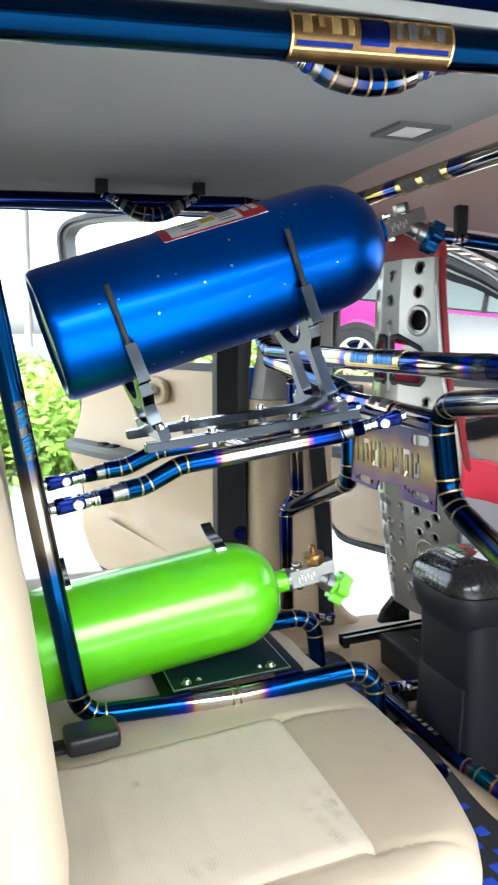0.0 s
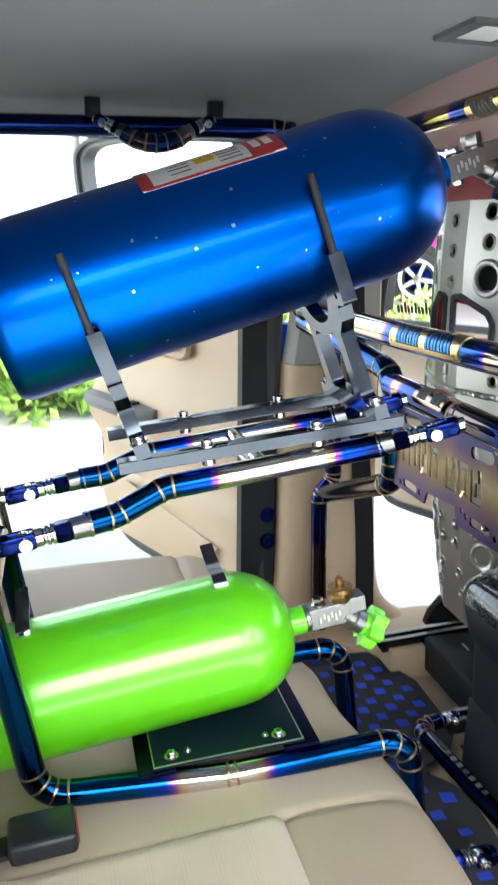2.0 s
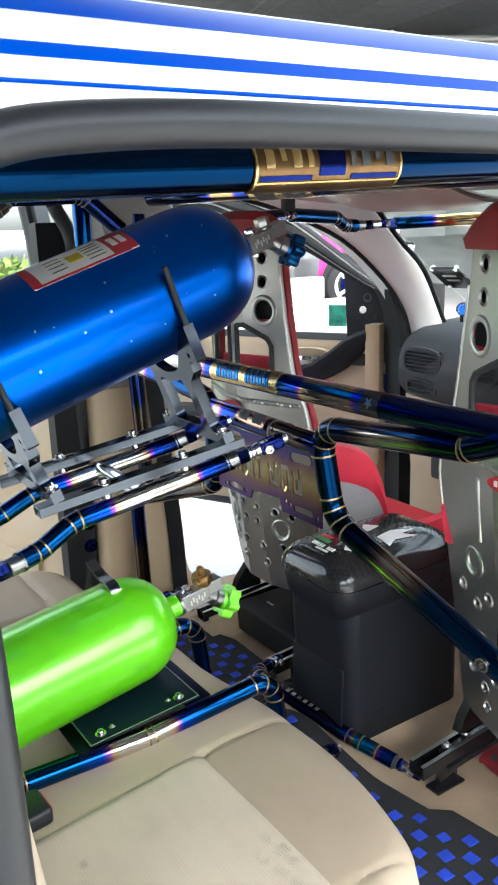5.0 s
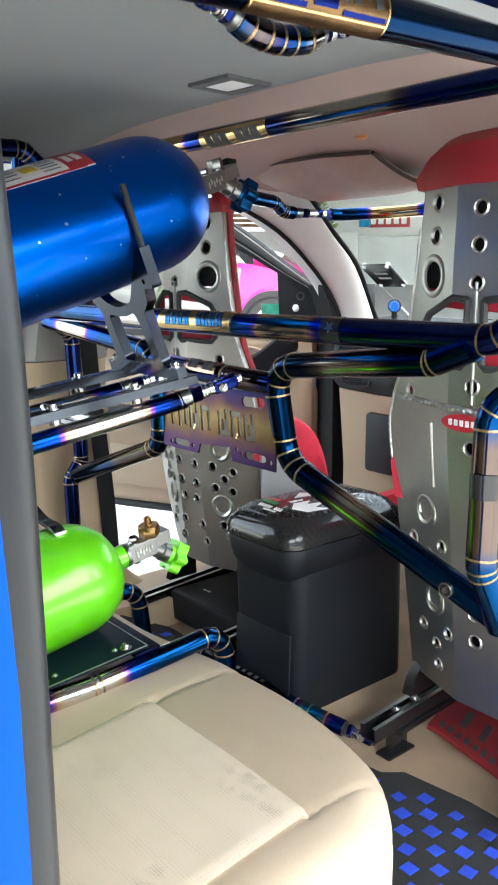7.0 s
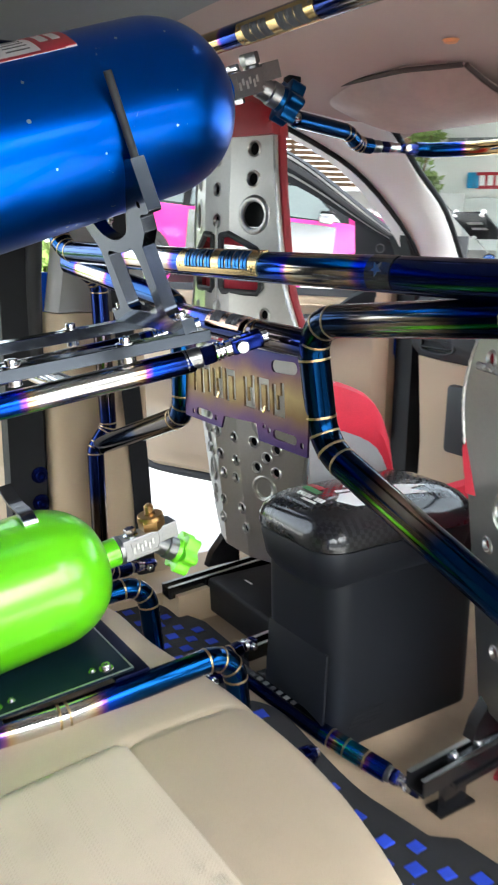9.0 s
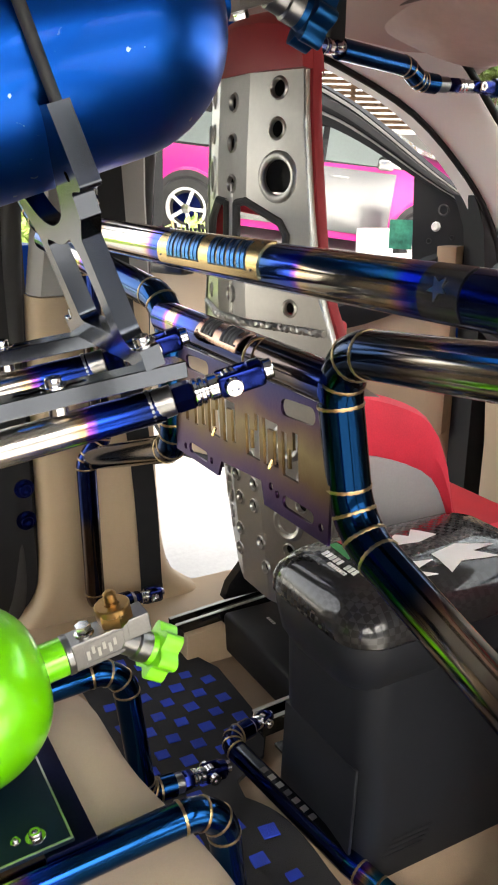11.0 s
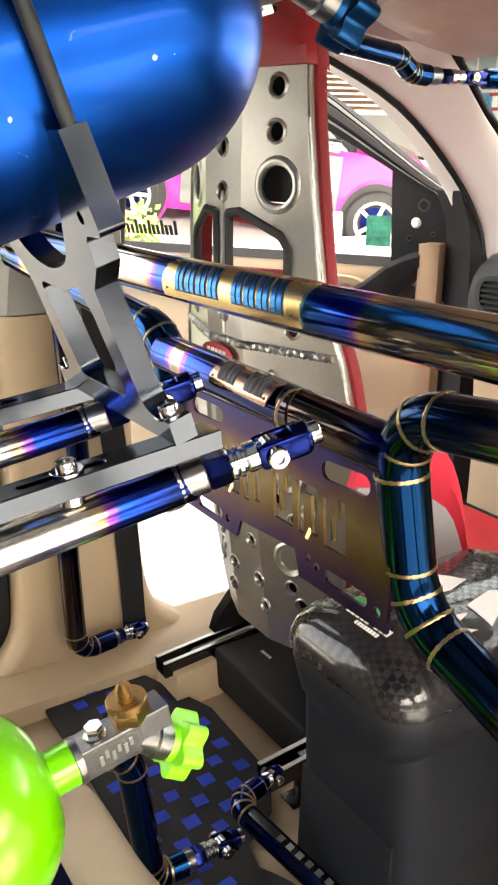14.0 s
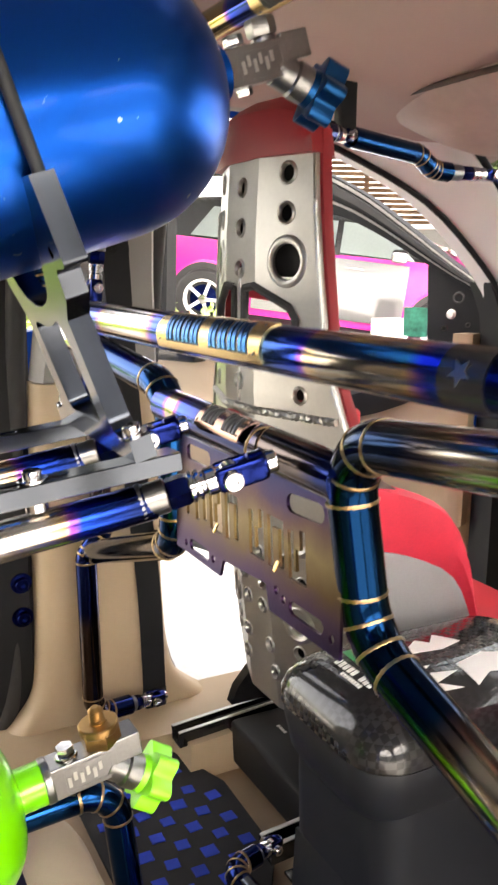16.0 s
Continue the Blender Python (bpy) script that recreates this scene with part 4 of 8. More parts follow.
for y, w in cuts[2::3]:
    part("bent_tab", xf(box_bm(-0.0010, 0.0010, -0.0022, 0.0022, -0.005, 0.005, 0.0006, 1), Matrix.Translation((0.6375, y - 0.004, 1.275)) @ Matrix.Rotation(radians(24), 4, "Y")), GOLD_TI, sheet, "straw-coloured bent tab")

rail_n = thing("roof_rail_bar", "blue titanium roof bar above the open rear door", "roll cage bar", "roll cage")
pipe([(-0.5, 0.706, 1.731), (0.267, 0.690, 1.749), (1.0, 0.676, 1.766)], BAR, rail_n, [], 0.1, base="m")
RX = Vector((1, -0.021, 0.024))
at_rail = lambda dx: Vector((0.322, 0.689, 1.750)) + RX * dx
badge = sleeve("name_plate", at_rail(0), RX, BAR, 0.150, 150, (0.0, -1.0, -0.15), BRONZE, rail_n, "bronze-tinted titanium name plate")
for dx, ww, up, hh, mt in ((-0.0735, 0.002, (0, -1, 0), 120, GOLD_TI), (0.0735, 0.002, (0, -1, 0), 120, GOLD_TI), (0.0, 0.148, (0, -1, 0.9), 5, GOLD_TI), (0.0, 0.148, (0, -1, -0.85), 5, GOLD_TI), (0.0, 0.026, (0, -1, 0.1), 62, BLUE_ALLOY), (-0.045, 0.05, (0, -1, -0.55), 12, BLUE_ALLOY), (0.045, 0.05, (0, -1, -0.55), 12, BLUE_ALLOY)):
    sleeve("inlay", at_rail(dx), RX, BAR + 0.0014, ww, hh, up, mt, badge, thick=0.0007)
for k in range(4):
    for e in (-1, 1):
        sleeve("letter_bar", at_rail(e * (0.022 + 0.013 * k)), RX, BAR + 0.0014, 0.0085 if k % 2 else 0.0055, 40 if k != 2 else 28, (0, -1, 0.25 if k != 2 else 0.4), DARK_PRINT if e > 0 else GOLD_TI, badge, thick=0.0008)
rail_f = thing("roof_rail_bar", "dark blue titanium roof bar above the far doors", "roll cage bar", "roll cage")
pipe([(-0.10, 1.735, 1.58), (-0.065, 1.72, 1.69), (-0.008, 1.702, 1.757), (0.535, 1.698, 1.768), (0.615, 1.70, 1.70)], 0.0165, rail_f, [], [0.06, 0.05, 0.04], base="n")
roof_bar = thing("roof_cross_bar", "titanium bar across the cabin roof with straw bands", "roll cage bar", "roll cage")
pipe([(0.70, 1.72, 1.760), (0.70, 0.66, 1.752)], 0.0155, roof_bar, [(0.26, 0.335, "g"), (0.62, 0.80, "t")], base="n")
name_sleeve((0.70, 1.25, 1.7567), (0, -1, 0), 0.0155, 0.17, (-0.8, 0, -0.5), roof_bar, DARK_PRINT)

rear_frame = thing("bottle_rack_frame", "blue titanium tube frame on the rear seat", "roll cage", "roll cage")
UP = Vector((-0.17, -0.061, 1))


def up_at(z, y=0.0):
    return Vector((0.068, 1.13 + y, 1.18)) + UP * (z - 1.18)


for dy, base in ((0.0, "b"), (0.252, "n")):
    pipe([up_at(1.76, dy), up_at(0.955, dy), (0.33, 1.123 + dy, 0.964), (0.555, 1.123 + dy, 0.982), (0.578, 1.123 + dy, 0.790), (0.618, 1.123 + dy, 0.788)], 0.0155, rear_frame, [(0.47, 0.56, "t"), (0.965, 1.065, "s")], [0.04, 0.1, 0.04, 0.03], name="side_tube")
    clevis((0.612, 1.123 + dy, 0.788), (0.700, 1.128 + dy, 0.782), rear_frame, 0.0125)
name_sleeve(up_at(1.375), UP, 0.0155, 0.080, (0.4, -1, 0.1), rear_frame, STEEL_BLUE, plate=MACHINED, bars=5, arc=74)
for z in (1.30, 1.20):
    part("tie_tube", rod(up_at(z) + Vector((0, 0.012, 0)), up_at(z, 0.252) - Vector((0, 0.012, 0)), 0.0125, 18), CHROME, rear_frame)
strut = thing("floor_strut", "blue titanium strut along the floor by the console", "strut", "roll cage")
pipe([(0.757, 1.428, 0.790), (0.716, 1.418, 0.790), (0.762, 1.195, 0.754)], 0.0145, strut, [], 0.03, base="n")
clevis((0.752, 1.427, 0.790), (0.800, 1.442, 0.788), strut, 0.0105)
part("cover_strip", xf(box_bm(-0.0062, 0.0062, -0.095, 0.095, 0.0132, 0.0160, 0.001), Matrix.Translation((0.739, 1.30, 0.770)) @ Matrix.Rotation(radians(12.5), 4, "Z") @ Matrix.Rotation(radians(9), 4, "X")), MACHINED, strut, "bright aluminium strip")
for k in range(7):
    part("letter_bar", xf(box_bm(-0.0045, 0.0045, -0.050 + k * 0.015, -0.042 + k * 0.015, 0.0158, 0.0166), Matrix.Translation((0.739, 1.30, 0.770)) @ Matrix.Rotation(radians(12.5), 4, "Z") @ Matrix.Rotation(radians(9), 4, "X")), ALU if k % 3 else DARK_PRINT, strut)
pipe([(0.762, 1.195, 0.754), (0.797, 1.085, 0.737)], 0.0150, strut, [(0.03, 0.08, "c")])
for f in (0.15, 0.4, 0.7):
    bead(Vector((0.762, 1.195, 0.754)).lerp(Vector((0.797, 1.085, 0.737)), f), (0.035, -0.11, -0.017), 0.0150, strut)
clevis((0.795, 1.090, 0.738), (0.818, 1.030, 0.728), strut, 0.0115)

mount = thing("bottle_mount", "machined aluminium bottle mount on two titanium bars", "mount")
for y, ye in ((1.172, 1.150), (1.336, 1.336)):
    pipe([(0.525, y, 1.347), (0.262, y, 1.309), (0.205, (y + ye) / 2, 1.283), (0.172, ye, 1.279)], 0.0142, mount, [(0.068, 0.205, "s")], [0.05, 0.05], name="mount_bar", base="nb", rough=0.18)
    clevis((0.178, ye, 1.2795), (0.070, ye - 0.012, 1.262), mount, 0.0125)
    clevis((0.515, y, 1.346), (0.612, y - 0.03, 1.376), mount, 0.0125)
SL = Vector((1, 0, 0.124)).normalized()
SN = Vector((-SL.z, 0, SL.x))
for y in (1.168, 1.335):
    rail = part("rail", xf(chamfered(pierced([(-0.168, -0.0115), (0.168, -0.0115), (0.168, 0.0115), (-0.168, 0.0115)], [slot(-0.095, 0, -0.045, 0, 0.0035), slot(0.035, 0, 0.085, 0, 0.0035)], 0.014), 0.0008), Matrix.Translation((0.377, y, 1.3505)) @ Matrix.Rotation(-math.atan(0.124), 4, "Y")), MACHINED, mount, smooth=False)
    for x in (0.31, 0.439):
        p = Vector((x, y, 1.3575 + (x - 0.377) * 0.124)) + SN * 0.0078
        bolt(p, SN, 0.0066, mount)
        part("spacer", rod(p - SN * 0.0215, p - SN * 0.0150, 0.008, 14), CHROME, mount)
part("tie_tube", rod((0.375, 1.18, 1.327), (0.375, 1.33, 1.327), 0.012, 20), CHROME, mount)
AX = Vector((1, 0, 0.322)).normalized()
AN = Vector((-AX.z, 0, AX.x))
BLUE_P = Vector((0.30, 1.2515, 1.564))


def yoke(x, drop=0.0):
    """One cradle: a cross bar bolted on both rails, two legs shortened by drop, a half ring and a tall arm with its stud."""
    low = lambda b: b if b < 0.02 else b - drop * min(1.0, (b - 0.02) / 0.075)
    o = Vector((x, 1.2515, 1.3575 + (x - 0.377) * 0.124 + 0.0078))
    m = Matrix.Translation(o) @ Matrix((Vector((0, 1, 0)), AN, AX)).transposed().to_4x4()
    t = 0.0168
    fil = lambda c, r, a0, a1: [(c[0] + r * math.cos(radians(a0 + (a1 - a0) * q / 5)), c[1] + r * math.sin(radians(a0 + (a1 - a0) * q / 5))) for q in range(6)]
    out = [(-0.097, 0.0), (0.097, 0.0), (0.097, 0.017)] + fil((0.078, 0.030), 0.013, -90, -180)
    out += [(0.061, 0.095)] + [tuple(p)[:2] for p in curve([(0.064, 0.105, 0), (0.080, 0.126, 0), (0.089, 0.150, 0), (0.086, 0.163, 0)], 7)]
    out += [tuple(p)[:2] for p in curve([(0.067, 0.152, 0), (0.0536, 0.1337, 0), (0.035, 0.1185, 0), (0.008, 0.1116, 0), (-0.018, 0.115, 0), (-0.036, 0.123, 0), (-0.050, 0.140, 0), (-0.068, 0.165, 0), (-0.084, 0.185, 0), (-0.091, 0.200, 0)], 26)]
    out += [(-0.109, 0.200)] + fil((-0.104, 0.146), 0.005, 180, 270) + fil((-0.090, 0.135), 0.006, 90, 0)
    out += [(-0.0815, 0.122)] + fil((-0.0775, 0.122), 0.004, 180, 245) + [(-0.063, 0.104)] + fil((-0.0765, 0.030), 0.013, 0, -90) + [(-0.097, 0.017)]
    out = [p for k, p in enumerate(out) if math.hypot(p[0] - out[k - 1][0], p[1] - out[k - 1][1]) > 2e-4]
    hole = fil((-0.034, 0.029), 0.008, 180, 270) + fil((0.032, 0.029), 0.008, 270, 360) + fil((0.034, 0.090), 0.008, 0, 90) + [(0.024, 0.0975), (0.008, 0.0955), (-0.010, 0.0968)] + fil((-0.029, 0.096), 0.006, 60, 150) + [(-0.041, 0.085)]
    squash = lambda loop: [(a, low(b)) for a, b in loop]
    bm = chamfered(pierced(squash(out), [squash(hole), ring(-0.090, low(0.152), 0.004, 12)], t), 0.0009)
    for v in bm.verts:
        v.co.z -= t / 2 + 0.05 * max(0, v.co.y - 0.02)
    xf(bm, m)
    y = part("yoke", bm, MACHINED, mount)
    loc = lambda a, b: m @ Vector((a, b, 0))
    part("stud", rod(loc(-0.1045, low(0.196)) - AX * 0.009, loc(-0.1050, low(0.286)) - AX * 0.012, 0.0045, 12, 0.0008), DARK_GREY, y, "dark threaded stud")
    for s in (-1, 1):
        bolt(loc(s * 0.0835, 0.0172), AN, 0.0066, y)


yoke(0.238, 0.052)
yoke(0.515)


def bottle(name, label, p, d, r, length, neck_r, neck_l, mat):
    """A gas bottle: flat turned base, straight wall, domed shoulder, collar."""
    t = thing(name, label, "gas bottle", "gas bottles")
    prof = [(0, 0.006), (r * 0.80, 0.006), (r * 0.86, 0.0), (r * 0.955, 0.0), (r * 0.99, 0.006), (r, 0.016)]
    dome = length - r * 0.95
    prof += [(r, dome * k) for k in (0.25, 0.5, 0.75, 1.0)]
    for i in range(1, 13):
        a = i / 12 * radians(82)
        rr = neck_r * 1.15 + (r - neck_r * 1.15) * math.cos(a)
        prof.append((rr, dome + r * 0.95 * math.sin(a)))
    prof += [(neck_r * 1.02, length + 0.001), (neck_r, length + 0.004), (neck_r, length + neck_l), (neck_r * 0.9, length + neck_l + 0.001), (0, length + neck_l + 0.001)]
    m = along(p, Vector(p) + Vector(d))
    part("shell", xf(lathe(prof, 96), m), mat, t)
    return t, length + neck_l


def hand_wheel(c, d, r, mat, parent):
    """A six-lobed hand wheel with a recessed hub, at c, its face along d."""
    pts = []
    for i in range(96):
        a = 2 * math.pi * i / 96
        rr = r * (0.86 + 0.14 * math.cos(6 * a))
        pts.append((rr * math.cos(a), rr * math.sin(a)))
    rim = pierced(pts, [ring(0, 0, r * 0.56, 32)], 0.020)
    bmesh.ops.bevel(rim, geom=[e for e in rim.edges if len(e.link_faces) == 2 and e.calc_face_angle(0) > 1.2], offset=0.0028, segments=3, affect="EDGES", profile=0.5, clamp_overlap=True)
    m = along(c, Vector(c) + Vector(d))
    w = part("hand_wheel", xf(rim, m), mat, parent, "six-lobed hand wheel")
    part("web", xf(lathe([(0, 0.004), (r * 0.60, 0.004), (r * 0.60, 0.010), (r * 0.30, 0.011), (r * 0.26, 0.018), (0, 0.018)], 32), m), mat, w)
    part("hub", xf(lathe([(0, -0.012), (r * 0.46, -0.012), (r * 0.60, 0.003), (0, 0.003)], 24), m), mat, w)
    return w


def valve(t, a, d, up, wheel_mat, brass):
    """The valve on a bottle's neck: stepped block, bolts above and below, an angled outlet with a hand wheel."""
    a, d, up = Vector(a), Vector(d).normalized(), Vector(up)
    up = (up - d * up.dot(d)).normalized()
    w = up.cross(d)
    m = Matrix.Translation(a) @ Matrix((d, w, up)).transposed().to_4x4()
    P = lambda x, y, z: m @ Vector((x, y, z))
    v = part("valve_block", xf(merge(box_bm(0.0, 0.058, -0.013, 0.013, -0.0145, 0.0145, 0.0012), box_bm(0.054, 0.080, -0.0128, 0.0128, -0.004, 0.0175, 0.0012)), m), CAST, t, "cast metal valve block", smooth=False)
    part("neck_ring", rod(P(-0.005, 0, 0), P(0.002, 0, 0), 0.0195, 32, 0.001), CAST, v)
    panel = part("cast_panel", xf(pierced([(0.012, -0.011), (0.053, -0.011), (0.053, 0.011), (0.012, 0.011)], [[(0.0135, -0.0095), (0.0515, -0.0095), (0.0515, 0.0095), (0.0135, 0.0095)]], 0.0009, lambda u, v, q: Vector((u, -0.0128 - q, v))), m), CAST, v, "raised cast border", smooth=False)
    for i in range(6):
        part("letter_bar", xf(box_bm(0.017 + i * 0.0054, 0.0202 + i * 0.0054, -0.0140, -0.0128, -0.0015 if i % 2 else -0.0065, 0.0065 if i % 2 else 0.003, 0.0003, 1), m @ Matrix.Shear("XZ", 4, (0.25, 0))), ALU, panel, smooth=False)
    part("top_bolt", merge(rod(P(0.0185, 0, 0.012), P(0.0185, 0, 0.0165), 0.0098, 20, 0.001), hexnut(P(0.0185, 0, 0.0165), P(0.0185, 0, 0.0245), 0.0082)), CHROME, v)
    part("bottom_nut", hexnut(P(0.018, 0, -0.013), P(0.018, 0, -0.021), 0.0065), CHROME, v)
    if brass:
        part("relief_cap", merge(hexnut(P(0.050, 0, 0.014), P(0.050, 0, 0.031), 0.0178), rod(P(0.050, 0, 0.026), P(0.050, 0, 0.034), 0.0172, 40, 0.0012), rod(P(0.050, 0, 0.034), P(0.050, 0, 0.0355), 0.0078, 16), *[rod(P(0.050, 0, 0.0355 + 0.0015 * k), P(0.050, 0, 0.0364 + 0.0015 * k), 0.0066 - 0.0003 * (k % 2), 16, 0.0004) for k in range(7)], rod(P(0.050, 0, 0.035), P(0.050, 0, 0.0485), 0.0058, 14, 0.003)), BRASS, v, "brass relief cap with a threaded nipple")
    else:
        part("top_nut", merge(rod(P(0.046, 0, 0.012), P(0.046, 0, 0.019), 0.0105, 20, 0.001), hexnut(P(0.046, 0, 0.019), P(0.046, 0, 0.033), 0.0125)), CAST, v)
    e = P(0.050, 0, -0.006)
    o = (m.to_3x3() @ Vector((0.76, -0.10, -0.64))).normalized()
    part("outlet", merge(rod(e, e + o * 0.034, 0.0138, 24, 0.001), rod(e + o * 0.016, e + o * 0.032, 0.0158, 28, 0.002)), CAST, v)
    hand_wheel(e + o * 0.036, o, 0.029, wheel_mat, v)
    return v


BLUE_WHEEL = surface("blue_anodised_wheel", (0.004, 0.055, 0.17), 0.3, metal=0.9, vary=0.12, scale=30, fine=300, bump=0.05)
GREEN_WHEEL = surface("lime_wheel", (0.19, 0.68, 0.02), 0.4, vary=0.06, scale=30, fine=300, bump=0.05, coat=0.3)
blue, bl = bottle("blue_gas_bottle", "scuffed metallic blue gas bottle strapped above the rear seat", BLUE_P + AX * (-0.229), AX, 0.0998, 0.546, 0.0215, 0.016, BLUE_PAINT)
valve(blue, BLUE_P + AX * (bl - 0.229), AX, AN, BLUE_WHEEL, False)
GX = Vector((1, 0, 0.170)).normalized()
GREEN_P = Vector((0.25, 1.243, 1.062))
green, gl = bottle("green_gas_bottle", "glossy lime green gas bottle on the rear seat", GREEN_P + GX * (-0.218), GX, 0.0860, 0.402, 0.0185, 0.026, GREEN_PAINT)
valve(green, GREEN_P + GX * (gl - 0.218), GX, (-0.17, 0, 1), GREEN_WHEEL, True)

# printed label bent round the blue bottle
LAB = (BLUE_P + AX * -0.004, AX, 0.0998)
UPV = AN * 0.938 + Vector((0, -0.347, 0))
lab = sleeve("label", LAB[0] + AX * 0.055, AX, 0.0998, 0.164, 36, UPV, WHITE, blue, "white and red printed label", thick=0.0008)
sleeve("label_field", LAB[0] + AX * 0.118, AX, 0.1006, 0.038, 34, UPV, RED_PRINT, lab, "red field", thick=0.0006)
sleeve("label_field", LAB[0] + AX * -0.021, AX, 0.1006, 0.014, 34, UPV, RED_PRINT, lab, "red field", thick=0.0006)
sleeve("label_field", LAB[0] + AX * 0.050, AX, 0.1006, 0.148, 2.4, AN * 0.797 + Vector((0, -0.604, 0)), RED_PRINT, lab, "red border", thick=0.0006)
for k, (s, ln, ang) in enumerate([(0.02, 0.024, a) for a in (-9, -3, 3, 9)] + [(0.078, 0.026, a) for a in (-10, -5, 0, 5, 10)]):
    u = Matrix.Rotation(radians(ang), 3, AX) @ UPV
    sleeve("print_bar", LAB[0] + AX * s, AX, 0.1006, ln, 0.9, u, DARK_PRINT, lab, thick=0.0005)
sleeve("warning_mark", LAB[0] + AX * 0.050, AX, 0.1006, 0.022, 11, UPV, YELLOW_PRINT, lab, "yellow warning mark", thick=0.0007)
for dx in (-0.008, 0.006):
    sleeve("print_bar", LAB[0] + AX * (0.118 + dx), AX, 0.1012, 0.009, 13, UPV, WHITE, lab, thick=0.0005)

# straps of the green bottle: short black hooks with a bright foot
for x in (0.110, 0.351):
    st = thing("bottle_clip", "black metal clip hooked over the green bottle", "clip", "bottle clips")
    p = GREEN_P + GX * ((x - 0.25) / GX.x)
    gn = Vector((-GX.z, 0, GX.x))
    line = [p + (gn * math.cos(radians(a)) + Vector((0, 1, 0)) * math.sin(radians(a))) * (0.0885 + off) for a, off in ((-14, 0.0), (-8, 0.004), (0, 0.005), (8, 0.005), (17, 0.010), (24, 0.020), (30, 0.036))]
    bm = loft([[q + GX * e + gn * g for e, g in ((-0.0085, -0.0022), (0.0085, -0.0022), (0.0085, 0.0022), (-0.0085, 0.0022))] for q in line], closed_u=True, cap=True)
    part("hook", bm, BLACK_GLOSS, st)
    q = line[0]
    part("foot", xf(box_bm(-0.0088, 0.0088, -0.003, 0.003, -0.004, 0.004, 0.001), Matrix.Translation(q) @ Matrix((GX, gn, GX.cross(gn))).transposed().to_4x4()), CHROME, st)
    q = line[-1]
    part("eye", xf(lathe([(0.0035, -0.003), (0.006, -0.003), (0.006, 0.003), (0.0035, 0.003), (0.0035, -0.003)], 14), along(q - gn * 0.006, q)), BLACK, st)

plate = thing("base_plate", "black bottle base plate bolted across two tubes", "plate")
tilt = Matrix.Translation((0.330, 1.122, 0.977)) @ Matrix.Rotation(-0.08, 4, "Y")
part("plate", xf(box_bm(-0.092, 0.092, 0.004, 0.256, 0.009, 0.013, 0.0012), tilt), surface("dark_teal_gloss", (0.003, 0.009, 0.017), 0.36, vary=0.2, scale=10, fine=200, bump=0.03, spec=0.12), plate)
for bx0, bx1, by0, by1 in ((-0.0915, 0.0915, 0.0045, 0.0062), (-0.0915, 0.0915, 0.2538, 0.2555), (-0.0915, -0.0898, 0.0062, 0.2538), (0.0898, 0.0915, 0.0062, 0.2538)):
    part("bright_edge", xf(box_bm(bx0, bx1, by0, by1, 0.0128, 0.0136), tilt), ALU, plate)
for sx in (-1, 1):
    part("strap", xf(box_bm(sx * 0.088 - 0.022, sx * 0.088 + 0.022, 0.0, 0.262, 0.003, 0.0085, 0.001), tilt), NAVY_SHEET, plate, "dark titanium cross strap")
for x, y, r in ((-0.068, 0.022, 0.0055), (0.064, 0.022, 0.0055), (-0.048, 0.026, 0.0028), (0.048, 0.026, 0.0028), (-0.068, 0.236, 0.0055), (0.064, 0.236, 0.0055)):
    bolt(tilt @ Vector((x, y, 0.0132)), tilt.to_3x3() @ Vector((0, 0, 1)), r, plate)

# ---- rear bench ----
bench = thing("rear_bench", "beige rear bench seat with a perforated centre panel", "bench seat")


def seam(x, y, a, b, w=0.007):
    """How deep a stitched seam from a to b pulls in the surface at (x, y)."""
    ax, ay, bx, by = *a, *b
    t = max(0, min(1, ((x - ax) * (bx - ax) + (y - ay) * (by - ay)) / ((bx - ax) ** 2 + (by - ay) ** 2)))
    d = math.hypot(x - ax - t * (bx - ax), y - ay - t * (by - ay))
    return math.exp(-(d / w) ** 2)


SEAMS = [((0.08, 1.045), (0.369, 1.044)), ((0.369, 1.044), (0.369, 0.731)), ((0.369, 0.731), (0.10, 0.731)), ((0.369, 0.731), (0.52, 0.731)), ((0.369, 1.044), (0.52, 1.058))]


def cushion_z(x, y):
    z = 0.925 + 0.035 * min(1, max(0, (x - 0.05) / 0.30)) - 0.9 * max(0, x - 0.40) ** 2
    z -= sum(0.0032 * seam(x, y, a, b, 0.005) for a, b in SEAMS)
    if 0.1 < x < 0.37 and 0.745 < y < 1.04:
        z += 0.002 * math.sin(math.pi * (y - 0.745) / 0.295)
    if x > 0.369 and 0.731 < y < 1.05:
        z += 0.004 * math.sin(math.pi * (y - 0.731) / 0.319) * min(1, (x - 0.369) / 0.05)
    return z + 0.002 * noise.noise((x * 7, y * 7, 0.3))


